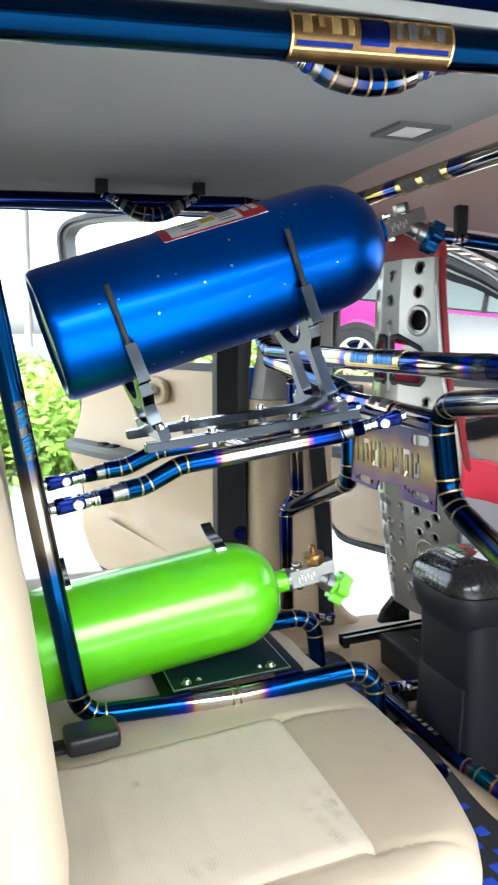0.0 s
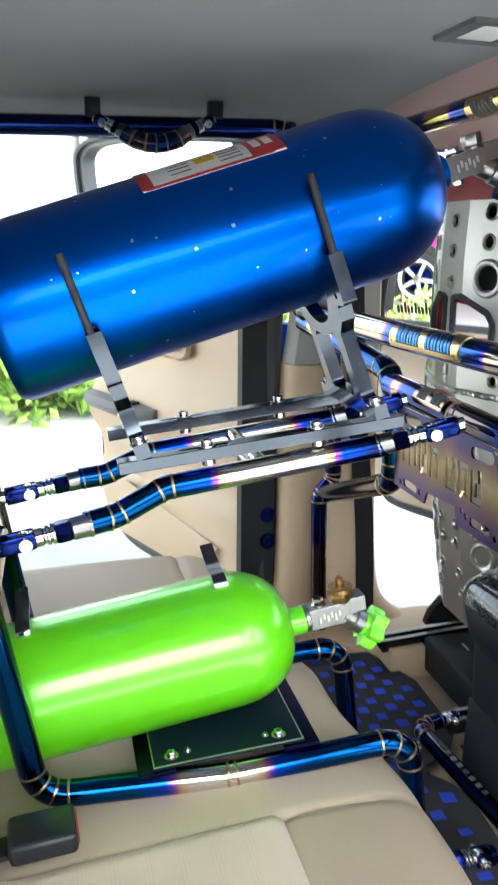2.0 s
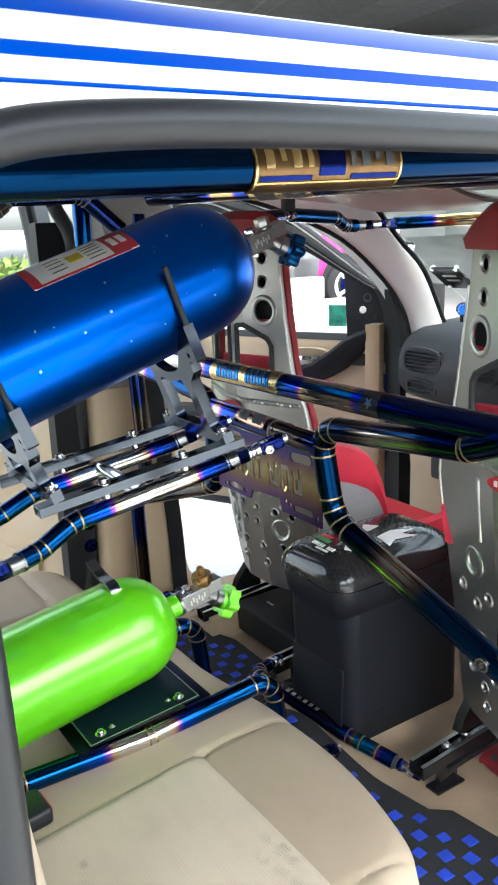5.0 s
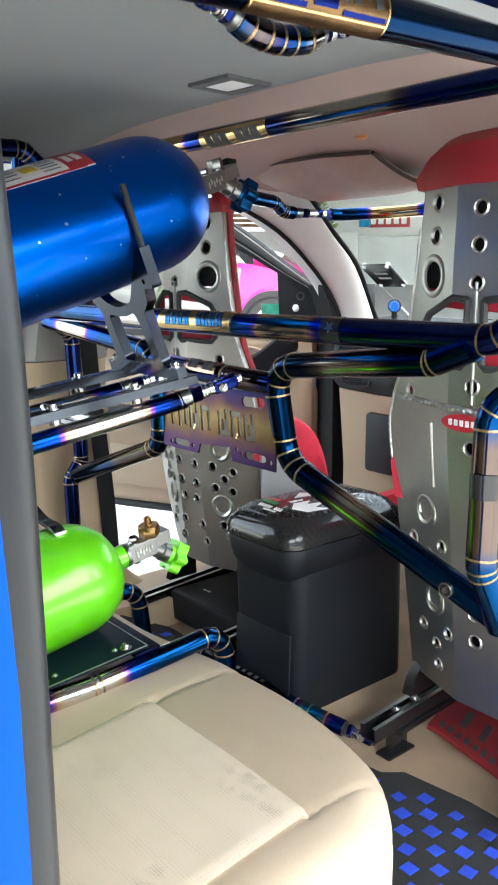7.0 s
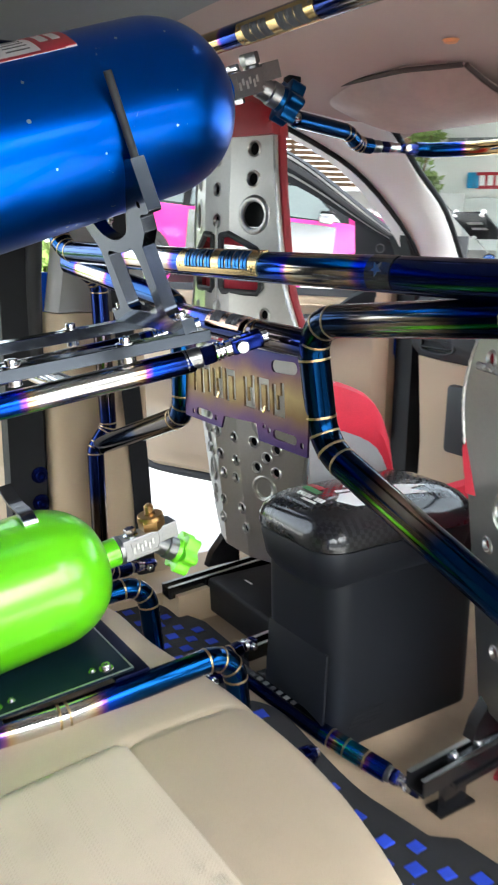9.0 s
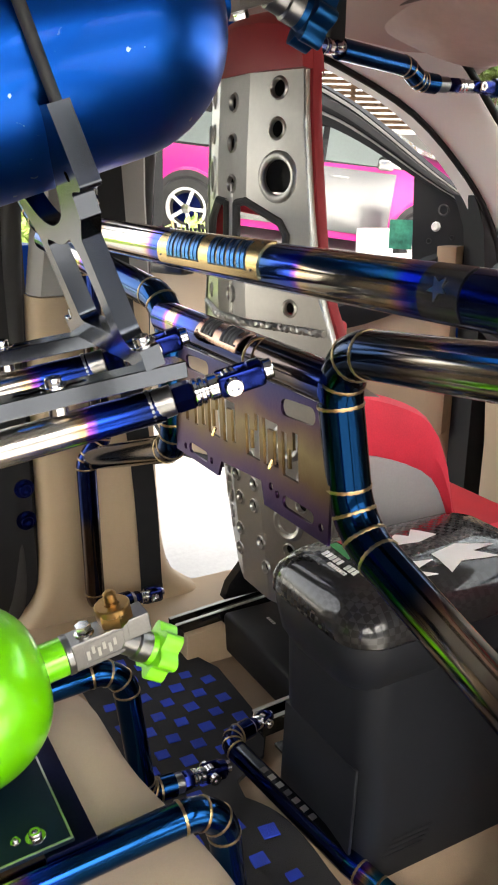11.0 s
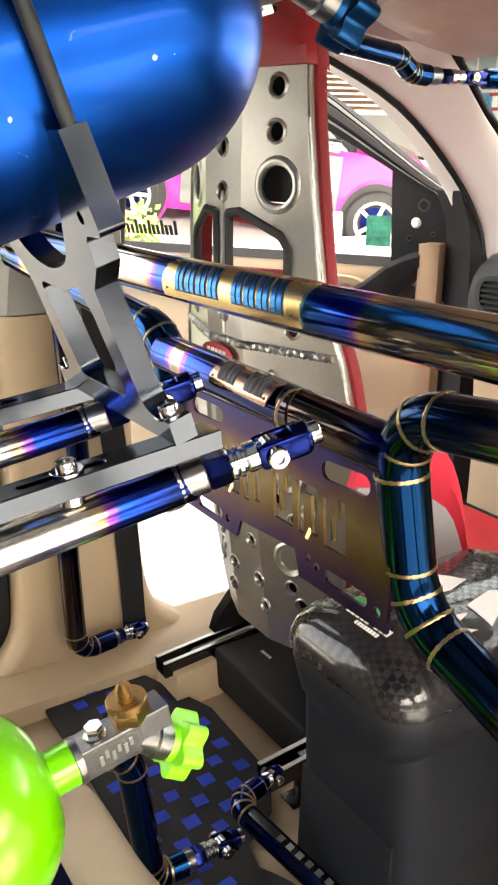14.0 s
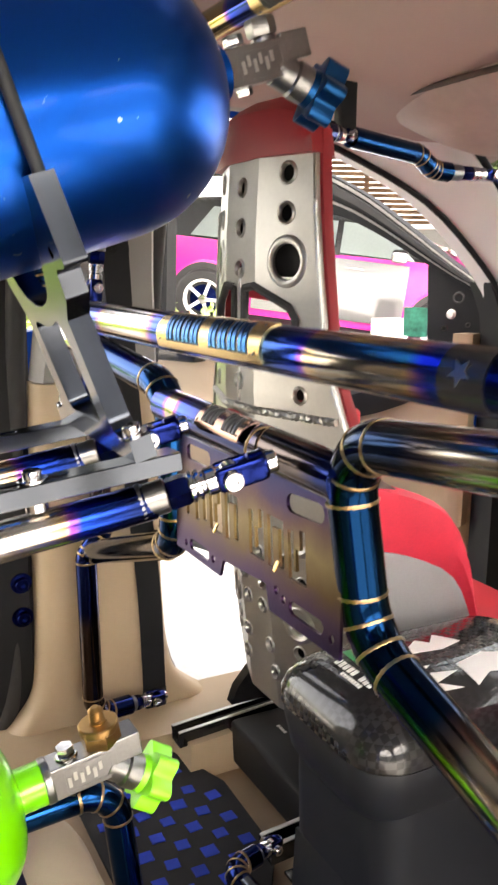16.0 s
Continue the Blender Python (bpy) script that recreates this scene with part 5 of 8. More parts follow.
def cushion(x0, x1, y0, y1, rc, er, base, hz, nx, ny):
    """A padded block: rounded in plan at its front corners and along its upper edge."""
    bm = bmesh.new()
    rows = []
    for i in range(nx + 1):
        row = []
        for j in range(ny + 1):
            x, y = x0 + (x1 - x0) * i / nx, y0 + (y1 - y0) * j / ny
            e = min(x1 - x, y - y0, y1 - y)
            for cy, s in ((y0 + rc, -1), (y1 - rc, 1)):
                if x > x1 - rc and (y - cy) * s > 0:
                    dx, dy = x - (x1 - rc), y - cy
                    d = math.hypot(dx, dy)
                    m = max(abs(dx), abs(dy))
                    if d > 1e-6:
                        x, y = x1 - rc + dx * m / d, cy + dy * m / d
                    e = rc - m
            k = max(0.0, 1 - e / er)
            row.append(bm.verts.new((x, y, hz(x, y) - er * (1 - math.sqrt(max(0, 1 - k * k))))))
        rows.append(row)
    for a, b in zip(rows, rows[1:]):
        for j in range(ny):
            bm.faces.new((a[j], b[j], b[j + 1], a[j + 1]))
    ext = bmesh.ops.extrude_edge_only(bm, edges=[e for e in bm.edges if e.is_boundary])
    for v in ext["geom"]:
        if isinstance(v, bmesh.types.BMVert):
            v.co.z = base
    bmesh.ops.contextual_create(bm, geom=[e for e in bm.edges if e.is_boundary])
    bmesh.ops.recalc_face_normals(bm, faces=bm.faces[:])
    return bm


def fuller(bm):
    """The cushion's front swells forward between its rounded corners."""
    for v in bm.verts:
        f = min(1, max(0, (v.co.y - 0.69) / 0.31))
        g = min(1, max(0, (1.30 - v.co.y) / 0.22))
        v.co.x += 0.062 * f * (2 - f) * (0.56 + 0.44 * g * g * (3 - 2 * g)) * min(1, max(0, (v.co.x - 0.36) / 0.12))
    return bm


def cut_out(bm, inside):
    """Splits the faces for which inside(centre) holds into a bmesh of their own."""
    other = bm.copy()
    bmesh.ops.delete(bm, geom=[f for f in bm.faces if inside(f.calc_center_median())], context="FACES")
    bmesh.ops.delete(other, geom=[f for f in other.faces if not inside(f.calc_center_median())], context="FACES")
    return other


LEATHER = surface("beige_leather_bolster", (0.40, 0.315, 0.225), 0.48, vary=0.12, scale=4, fine=650, bump=0.3)
soiled(LEATHER, 0.2, 0)
whole = fuller(cushion(-0.02, 0.495, 0.648, 1.50, 0.13, 0.055, 0.76, cushion_z, 90, 140))
for co, no in (((0.369, 0, 0), (1, 0, 0)), ((0, 0.731, 0), (0, 1, 0)), ((0.369, 1.044, 0), (-0.107, 1, 0))):
    bmesh.ops.bisect_plane(whole, geom=whole.verts[:] + whole.edges[:] + whole.faces[:], plane_co=co, plane_no=no)
bolster = cut_out(whole, lambda c: c.x > 0.369 and 0.731 < c.y < 1.044 + 0.107 * (c.x - 0.369) and c.z > 0.77)
seat_near = part("cushion", whole, BEIGE, bench)
part("front_bolster", bolster, LEATHER, seat_near, "darker smooth leather front edge")
panel = grid_sheet(span(0.05, 0.3675, 40), span(0.7325, 1.0425, 40), lambda x, y: cushion_z(x, y) + 0.0010, -0.004, BEIGE_CLOTH, "centre_panel", seat_near, "pale perforated cloth panel")
part("cushion", cushion(-0.02, 0.475, 1.505, 1.87, 0.12, 0.06, 0.76, lambda x, y: 0.955 + 0.02 * math.sin(2.8 * x + 0.4) - 0.007 * seam(x, y, (0.05, 1.60), (0.36, 1.60)) - 0.007 * seam(x, y, (0.36, 1.60), (0.37, 1.86)), 50, 50), BEIGE, bench)
back_rows = []
for y in [0.635, 0.64, 0.655, 0.68, 0.72] + span(0.80, 1.70, 12) + [1.76, 1.82, 1.85, 1.865, 1.87]:
    e = min(y - 0.635, 1.87 - y)
    k = 0.05 * (1 - math.sqrt(max(0, 1 - max(0, 1 - e / 0.06) ** 2)))
    bol = 0.012 * math.exp(-((y - 0.76) / 0.06) ** 2)
    back_rows.append([(x - k + bol, y, z - (0.4 * k if z > 1.3 else 0)) for x, z in ((0.030, 0.80), (0.043, 0.95), (0.044, 1.03), (0.035, 1.12), (0.020, 1.25), (0.0, 1.36), (-0.02, 1.42), (-0.05, 1.45), (-0.10, 1.45), (-0.14, 1.40), (-0.15, 0.80))])
part("backrest", loft(back_rows, closed_u=True, cap=True), BEIGE, bench)
for y in (0.95, 1.62):
    part("headrest", box_bm(-0.15, -0.05, y - 0.12, y + 0.12, 1.46, 1.60, 0.035, 4), BEIGE, bench)

buckle = thing("seat_belt_buckle", "dark grey seat belt buckle lying on the bench", "buckle")
bx = Matrix.Translation((0.112, 1.070, 0.960)) @ Matrix.Rotation(radians(3), 4, "Z") @ Matrix.Rotation(radians(-4), 4, "Y")
part("body", xf(box_bm(-0.036, 0.036, -0.028, 0.028, -0.012, 0.014, 0.007, 3), bx), SEAL_GREY, buckle)
part("button", xf(box_bm(0.0345, 0.0375, -0.020, 0.020, -0.005, 0.009, 0.001), bx), RED_PRINT, buckle, "red release button")
part("strap", xf(box_bm(-0.085, -0.034, -0.016, 0.016, -0.009, -0.002, 0.002), bx), BLACK, buckle, "black webbing")

# ---- front seats ----
PALE_GREY = surface("pale_grey_vinyl", (0.42, 0.42, 0.43), 0.5, vary=0.08, scale=8, fine=300, bump=0.1)


def seat_fold(u):
    return 0.36 * max(0.0, abs(u) - 0.042)


def front_seat(cy):
    s = thing("bucket_seat", "pierced aluminium bucket seat with red cover and headrest", "seat", "front seats")
    far = cy > MID
    half = [(1.672, 0.122), (1.60, 0.128), (1.50, 0.140), (1.40, 0.154), (1.33, 0.180), (1.28, 0.190), (1.22, 0.194), (1.12, 0.184), (1.00, 0.160), (0.92, 0.125), (0.885, 0.098)]
    if not far:
        half = [(1.672, 0.122), (1.60, 0.128), (1.50, 0.142), (1.40, 0.162), (1.33, 0.192), (1.28, 0.204), (1.22, 0.202), (1.12, 0.194), (1.00, 0.182), (0.91, 0.176), (0.832, 0.172)]
    low_holes = [(0.077, 1.125), (0.125, 1.117), (0.103, 1.098), (0.079, 1.076), (0.120, 1.072), (0.030, 1.126), (0.028, 1.081), (0.022, 1.043), (0.090, 0.990), (0.104, 0.966), (0.033, 0.984), (0.042, 0.944), (0.116, 1.360)]
    if not far:
        low_holes = [(0.146, 1.093), (0.066, 1.100), (0.102, 1.075), (0.128, 0.938), (0.057, 0.948), (0.091, 0.916), (0.088, 0.878), (0.142, 1.346)]
    rings = [(0.101, 1.166), (0.092, 1.036)] if far else [(0.106, 1.152), (0.092, 0.999)]
    holes, rims = [], []
    for e in (-1, 1):
        for u, v, r, lip in [(0.088, 1.634, 0.0105, 0.004), (0.088, 1.586, 0.0105, 0.004), (0.092, 1.527, 0.0225, 0.010)] + [(u, v, 0.0085, 0.004) for u, v in low_holes]:
            holes.append(ring(e * u, v, r, 22))
            rims.append((e * u, v, r, lip))
        win = [(0.014, 1.493), (0.040, 1.496), (0.098, 1.470), (0.108, 1.455), (0.108, 1.405), (0.100, 1.396), (0.020, 1.396), (0.014, 1.402)]
        holes.append([(e * u, v) for u, v in win])
    for v in (1.622, 1.571, 1.518, 1.368) + (() if far else (1.275, 1.003, 0.956)):
        holes.append(ring(0, v, 0.0095, 18))
        rims.append((0, v, 0.0095, 0.0035))
    outline = [(h, z) for z, h in half] + [(-h, z) for z, h in reversed(half)]
    X = 0.829
    lean = lambda v: 0.04 * max(0, v - 1.55) + 0.12 * max(0, 1.3 - v)
    shape = lambda u, v, w: Vector((X + lean(v) + seat_fold(u) + 0.004 - w, cy + u, v))
    shell = part("back_shell", pierced(outline, holes, 0.004, shape, (-0.042, 0.042)), ALU, s, "brushed aluminium shell with punched holes")
    shell.data.set_sharp_from_angle(angle=radians(12))
    for u, v, r, lip in rims:
        d = 0.36 * (1 if u > 0.045 else -1 if u < -0.045 else 0)
        o = Vector((X + lean(v) + seat_fold(u), cy + u, v))
        nrm = Vector((-1, d, 0)).normalized()
        n = 22
        prof = [(r - 0.0005, -0.0025), (r, 0.001), (r + lip * 0.4, 0.0028), (r + lip * 0.8, 0.002), (r + lip * 1.1, -0.0005)]
        part("hole_rim", xf(lathe(prof, n), along(o, o + nrm)), ALU, shell)
    for u0, v in rings:
        for e in (-1, 1):
            u = e * u0
            o = Vector((X + lean(v) + seat_fold(u) - 0.0005, cy + u, v))
            part("embossed_ring", xf(lathe([(0.016, -0.002), (0.018, 0.002), (0.023, 0.0035), (0.028, 0.001), (0.029, -0.002)], 28), along(o, o + Vector((-1, 0.36 * e, 0)))), ALU, shell)
    for e in (-1, 1):
        win = [(0.014, 1.493), (0.040, 1.496), (0.098, 1.470), (0.108, 1.455), (0.108, 1.405), (0.100, 1.396), (0.020, 1.396), (0.014, 1.402)]
        path = [shape(e * u, v, 0.004) for u, v in win]
        sweep("window_edging", path + path[:2], 0.0058, RUBBER, shell, "black rubber edging", segs=8, caps=False)
        # folded side, its weld and the red cover on it
        side = loft([[shape(e * h, z, 0.002), shape(e * h, z, 0.002) + Vector((0.003, e * 0.001, 0)), shape(e * h, z, 0.002) + Vector((0.006, e * 0.001, 0)), shape(e * h, z, 0.002) + Vector((0.10 if z < 1.25 else 0.010, 0, 0))] for z, h in half])
        part("side_wing", thicken(side, 0.003), ALU, shell)
        edge_line = curve([shape(e * (h + 0.0015), z, 0.004) for z, h in half if 1.2 < z < 1.65], 110)
        sweep("weld_seam", [q + Vector((-0.0010 * abs(math.sin(k * 0.8)), e * 0.0005 * math.sin(k * 1.3), 0)) for k, q in enumerate(edge_line)], 0.0026, ALU, shell, segs=7)
        roll = [shape(e * h, z, 0) + Vector((0.009, e * 0.004, 0)) for z, h in half]
        low = 1.27 if (cy > MID) == (e > 0) else 1.0
        roll = [p for p in roll if p.z >= low]
        pts = curve([roll[0] + Vector((0, 0, 0.01))] + roll[1:], 30)
        rows = [[p + Vector((-0.006, e * 0.0, 0)), p + Vector((-0.004, e * 0.004, 0)), p + Vector((0.003, e * 0.006, 0)), p + Vector((0.008, e * 0.005, 0)), p + Vector((0.010, -e * 0.02, 0)), p + Vector((0.0, -e * 0.008, 0))] for p in pts]
        part("cover_side", loft(rows, closed_u=True, cap=True), RED_VINYL, s, "red vinyl edge of the seat cover")
    sweep("weld_seam", [shape(u, 1.333 + 0.0014 * math.sin(u * 900), 0.0045 + 0.0012 * math.sin(u * 640)) for u in span(-0.174, 0.174, 150)], 0.0048, ALU, shell, segs=7)
    for e in (-1, 1):
        part("rib", rod(shape(e * 0.085, 1.306, 0.003), shape(e * 0.084, 1.195, 0.003), 0.005, 10, 0.003), ALU, shell)
    part("rib", rod(shape(0.0, 1.52, 0.004), shape(0.0, 1.34, 0.004), 0.003, 10, 0.002), ALU, shell)
    bd = part("maker_badge", pierced([(0.038 * math.cos(a), 0.013 * math.sin(a)) for a in [2 * math.pi * i / 28 for i in range(28)]], [], 0.002, lambda u, v, w: Vector((X - 0.0015 - w, cy + u + 0.012, 1.313 + v))), RED_PRINT, shell, "red oval badge")
    for i in range(5):
        part("letter_bar", box_bm(X - 0.0046, X - 0.0034, cy - 0.010 + i * 0.010, cy - 0.004 + i * 0.010, 1.3085, 1.3175), WHITE, bd)
    # head cover: a padded cap over the top of the shell
    rows = []
    for k in range(13):
        a = math.pi * k / 12
        ca, sa = math.cos(a), math.sin(a)
        y = 0.133 * (abs(ca) ** 0.62) * (1 if ca > 0 else -1)
        ztop = 1.667 + 0.058 * sa ** 0.7
        x0 = X + 0.006 + seat_fold(y) * 0.8
        rows.append([(x0 - 0.006, cy + y * 1.0, 1.655 + 0.010 * (y / 0.128) ** 2 * 0), (x0 - 0.010, cy + y * 1.02, 1.672), (x0 - 0.004, cy + y * 1.0, ztop - 0.012), (x0 + 0.016, cy + y * 0.97, ztop + 0.004), (x0 + 0.022, cy + y * 0.97, ztop - 0.002), (x0 + 0.028, cy + y * 0.98, ztop - 0.02), (x0 + 0.026, cy + y * 0.98, 1.652)])
    part("head_cover", loft(rows, closed_u=True, cap=True), RED_VINYL, s, "dark red vinyl head cover")
    part("inner_pad", box_bm(0.925, 0.945, cy - 0.13, cy + 0.13, 0.97, 1.34, 0.008, 3), RED_CLOTH, s, "red cloth seat pad")
    # black sheets added close behind the shell keep its holes dark
    for a, b, w in ((1.508, 1.69, 0.124), (1.352, 1.388, 0.14), (0.90, 1.345, 0.135)):
        part("hole_backing", pierced([(-w, a), (w, a), (w, b), (-w, b)], [], 0.006, lambda u, v, q: shape(u, v, -0.012 - q), (-0.042, 0.042)), BLACK, s, "black sheet added behind the shell to darken its holes")
    for z, tl in ((1.49, 0.05), (1.405, -0.06)):
        part("cover_edge", xf(box_bm(-0.006, 0.006, -0.13, 0.13, -0.016, 0.016, 0.005), Matrix.Translation((0.885, cy, z)) @ Matrix.Rotation(tl, 4, "X")), RED_SATIN, s, "red cover hem seen through the shell")
    # seat base: cushion with raised red sides, and its rails
    part("seat_pan", box_bm(0.965, 1.36, cy - 0.15, cy + 0.15, 0.855, 0.885, 0.01), ALU, s)
    part("seat_cushion", box_bm(0.98, 1.37, cy - 0.145, cy + 0.145, 0.886, 0.97, 0.03, 4), RED_CLOTH, s, "red cloth cushion")
    for e in (-1, 1):
        keys = [(0.895, 1.262), (0.97, 1.243), (1.035, 1.208), (1.07, 1.14), (1.095, 1.055), (1.17, 1.02), (1.36, 1.02)]
        if e > 0 and far:
            keys = [(1.0, 1.06), (1.02, 1.12), (1.045, 1.15)] + keys[3:]
        w = [(x, cy + e * (0.185 + 0.02 * math.sin((x - 0.9) * 6)), z) for x, z in keys]
        rows = [[(x, y - 0.010, max(0.9, z - 0.11)), (x, y - 0.022, z - 0.05), (x, y - 0.012, z - 0.008), (x, y, z), (x, y + 0.012, z - 0.008), (x, y + 0.022, z - 0.05), (x, y + 0.010, max(0.9, z - 0.11))] for x, y, z in [tuple(p) for p in curve(w, 18)]]
        part("side_bolster", loft(rows, closed_u=True, cap=True), RED_SATIN, s, "bright red satin side cover")
        if far or e < 0:
            part("bolster_shell", loft([[(x, y + e * 0.020, 0.86), (x, y + e * 0.016, z - 0.085), (x, y + e * 0.021, z - 0.085), (x, y + e * 0.026, 0.86)] for x, y, z in [tuple(p) for p in curve(w, 18)]], closed_u=True, cap=True), PALE_GREY, s, "pale grey side panel")
        ry, fw = cy + e * 0.155, 0.04
        rm = Matrix.Translation((1.055, ry, 0.765)) @ Matrix.Rotation(radians(-4), 4, "Y")
        rail = part("seat_rail", xf(merge(box_bm(-0.26, 0.26, -0.017, 0.017, -0.006, -0.002, 0.0008), *[box_bm(-0.26, 0.26, e2 * 0.0155 - 0.0015, e2 * 0.0155 + 0.0015, -0.003, 0.020, 0.0006) for e2 in (-1, 1)], box_bm(-0.20, 0.26, -0.007, 0.007, -0.001, 0.015, 0.001), box_bm(-0.20, 0.24, -0.022, 0.022, -0.018, -0.0065, 0.002)), rm), BLACK_GLOSS, s, "black steel seat rail channel", smooth=False)
        # aluminium-coloured strips along the channel's two top lips
        for e2 in (-1, 1):
            part("lip", xf(box_bm(-0.259, 0.26, e2 * 0.0135 - 0.0035, e2 * 0.0135 + 0.0035, 0.0201, 0.0216, 0.0004), rm), ALU, rail, "thin bright lip", smooth=False)
        part("rail_bracket", loft([[(0.895, y, 0.792), (0.975, y, 0.792), (0.972, y, 0.872), (0.950, y, 0.872), (0.905, y, 0.820)] for y in (ry - 0.010, ry + 0.010)], closed_u=True, cap=True), BLACK_GLOSS, s)
        if cy < MID:
            for x in (0.87, 0.92):
                bolt((x, ry, 0.768 + (x - 0.8) * 0.06), (0, 0, 1), 0.006, s)
        if cy < MID or e < 0:
            part("rail_foot", merge(box_bm(0.835, 0.905, ry - 0.016, ry + 0.016, floor_z(0.87, ry) + 0.001, floor_z(0.87, ry) + 0.006, 0.001), box_bm(0.85, 0.895, ry - 0.006, ry + 0.006, floor_z(0.87, ry) + 0.005, 0.757, 0.001)), BLACK_GLOSS, s, "bent steel rail foot")
            continue
        part("rail_foot", loft([[(0.805, ry - fw, 0.69), (0.805, ry + fw, 0.69), (0.81, ry + fw * 0.8, 0.75), (0.81, ry - fw * 0.8, 0.75)], [(0.90, ry - fw, 0.69), (0.90, ry + fw, 0.69), (0.885, ry + fw * 0.8, 0.755), (0.885, ry - fw * 0.8, 0.755)]], closed_u=True, cap=True), TAN_TRIM, s)
    return s


front_seat(1.627)
front_seat(0.872)

amp = thing("under_seat_box", "black electronics box on the floor under the far seat", "box")
part("case", box_bm(0.885, 1.20, 1.50, 1.76, 0.70, 0.775, 0.008, 3), BLACK, amp)
part("fin", box_bm(0.90, 1.18, 1.497, 1.502, 0.725, 0.745, 0.001), DARK_GREY, amp)
for i in range(4):
    part("letter_bar", box_bm(0.9445 + 0, 0.95, 1.70 - i * 0.007, 1.705 - i * 0.007, 0.7752, 0.7758), WHITE, amp)

# ---- console ----
console = thing("centre_console", "dark console box with a glossy carbon-look lid", "console")
rows = []
for z, g in ((0.70, -0.008), (0.80, -0.006), (1.0, -0.002), (1.06, 0.0), (1.075, 0.0)):
    x0, x1, y0, y1, r = 0.756 - 1.6 * g, 1.062 - 2 * g, 1.171 - g, 1.362 + 0.3 * g, 0.034
    loop = []
    for cx, cyy, a0 in ((x1 - r, y1 - r, 0), (x0 + r, y1 - r, 90), (x0 + r, y0 + r, 180), (x1 - r, y0 + r, 270)):
        loop += [(cx + r * math.cos(radians(a0 + q * 18)), cyy + r * math.sin(radians(a0 + q * 18)), z) for q in range(6)]
    rows.append(loop)
part("body", loft(rows, closed_u=True, cap=True), CONSOLE_BLACK, console, "dark grained plastic body")
rows = []
for z, g in ((0.992, -0.010), (1.010, 0.0), (1.045, 0.006), (1.054, 0.005), (1.0545, -0.01)):
    x0, x1, y0, y1, r = 0.738 - g, 1.045 + g, 1.1685 - g, 1.352 + g, 0.045
    loop = []
    for cx, cyy, a0 in ((x1 - r, y1 - r, 0), (x0 + r, y1 - r, 90), (x0 + r, y0 + r, 180), (x1 - r, y0 + r, 270)):
        loop += [(cx + r * math.cos(radians(a0 + q * 18)), cyy + r * math.sin(radians(a0 + q * 18)), z) for q in range(6)]
    rows.append(loop)
part("rim", loft(rows, closed_u=True, cap=True), CONSOLE_BLACK, console, "raised rim under the lid")
part("access_panel", xf(box_bm(-0.0026, 0.002, -0.077, 0.077, -0.135, 0.0, 0.0012), Matrix.Translation((0.7652, 1.268, 0.884)) @ Matrix.Rotation(radians(2.2), 4, "Y")), CONSOLE_BLACK, console)
for i in range(4):
    part("vent_slit", box_bm(0.800 + 0.004 * i, 0.86 + 0.004 * i, 1.1765, 1.180, 0.755 + 0.007 * i, 0.758 + 0.007 * i), BLACK, console)
rows = []
for z, g in ((1.056, 0.004), (1.058, 0.008), (1.072, 0.008), (1.086, 0.003), (1.099, -0.009), (1.108, -0.024), (1.114, -0.045), (1.117, -0.07)):
    x0, x1, y0, y1 = 0.738 - g, 1.04 + g, 1.168 - g, 1.352 + g
    r = max(0.02, 0.04 + g * 0.3)
    loop = []
    for cx, cyy, a0 in ((x1 - r, y1 - r, 0), (x0 + r, y1 - r, 90), (x0 + r, y0 + r, 180), (x1 - r, y0 + r, 270)):
        loop += [(cx + r * math.cos(radians(a0 + q * 18)), cyy + r * math.sin(radians(a0 + q * 18)), z) for q in range(6)]
    rows.append(loop)
lid = part("lid", loft(rows, closed_u=True, cap=True), CARBON, console, "glossy black carbon-weave lid")
LID_EDGE = ((-0.008, 1.072), (-0.003, 1.086), (0.009, 1.099), (0.024, 1.108), (0.045, 1.114), (0.070, 1.117), (1.0, 1.117))


def lid_z(x, y):
    """The lid's upper face, by the distance to its nearest edge."""
    q = min(x - 0.738, y - 1.168, 1.352 - y, 1.04 - x)
    for (a, za), (b, zb) in zip(LID_EDGE, LID_EDGE[1:]):
        if q <= b:
            return za + (zb - za) * max(0, (q - a) / (b - a))
    return 1.117


def lid_print(name, pts, mat, label=""):
    """A thin print laid on the lid; pts run along x and y."""
    bm = pierced([(y, x) for x, y in pts], [], 0.0006, None, [1.177 + 0.006 * k for k in range(24)])
    for k in range(30):
        bmesh.ops.bisect_plane(bm, geom=bm.verts[:] + bm.edges[:] + bm.faces[:], plane_co=(0, 0.747 + 0.006 * k, 0), plane_no=(0, 1, 0))
    for v in bm.verts:
        v.co = (v.co.y, v.co.x, lid_z(v.co.y, v.co.x) + 0.0008 + v.co.z)
    bmesh.ops.recalc_face_normals(bm, faces=bm.faces[:])
    return part(name, bm, mat, lid, label)


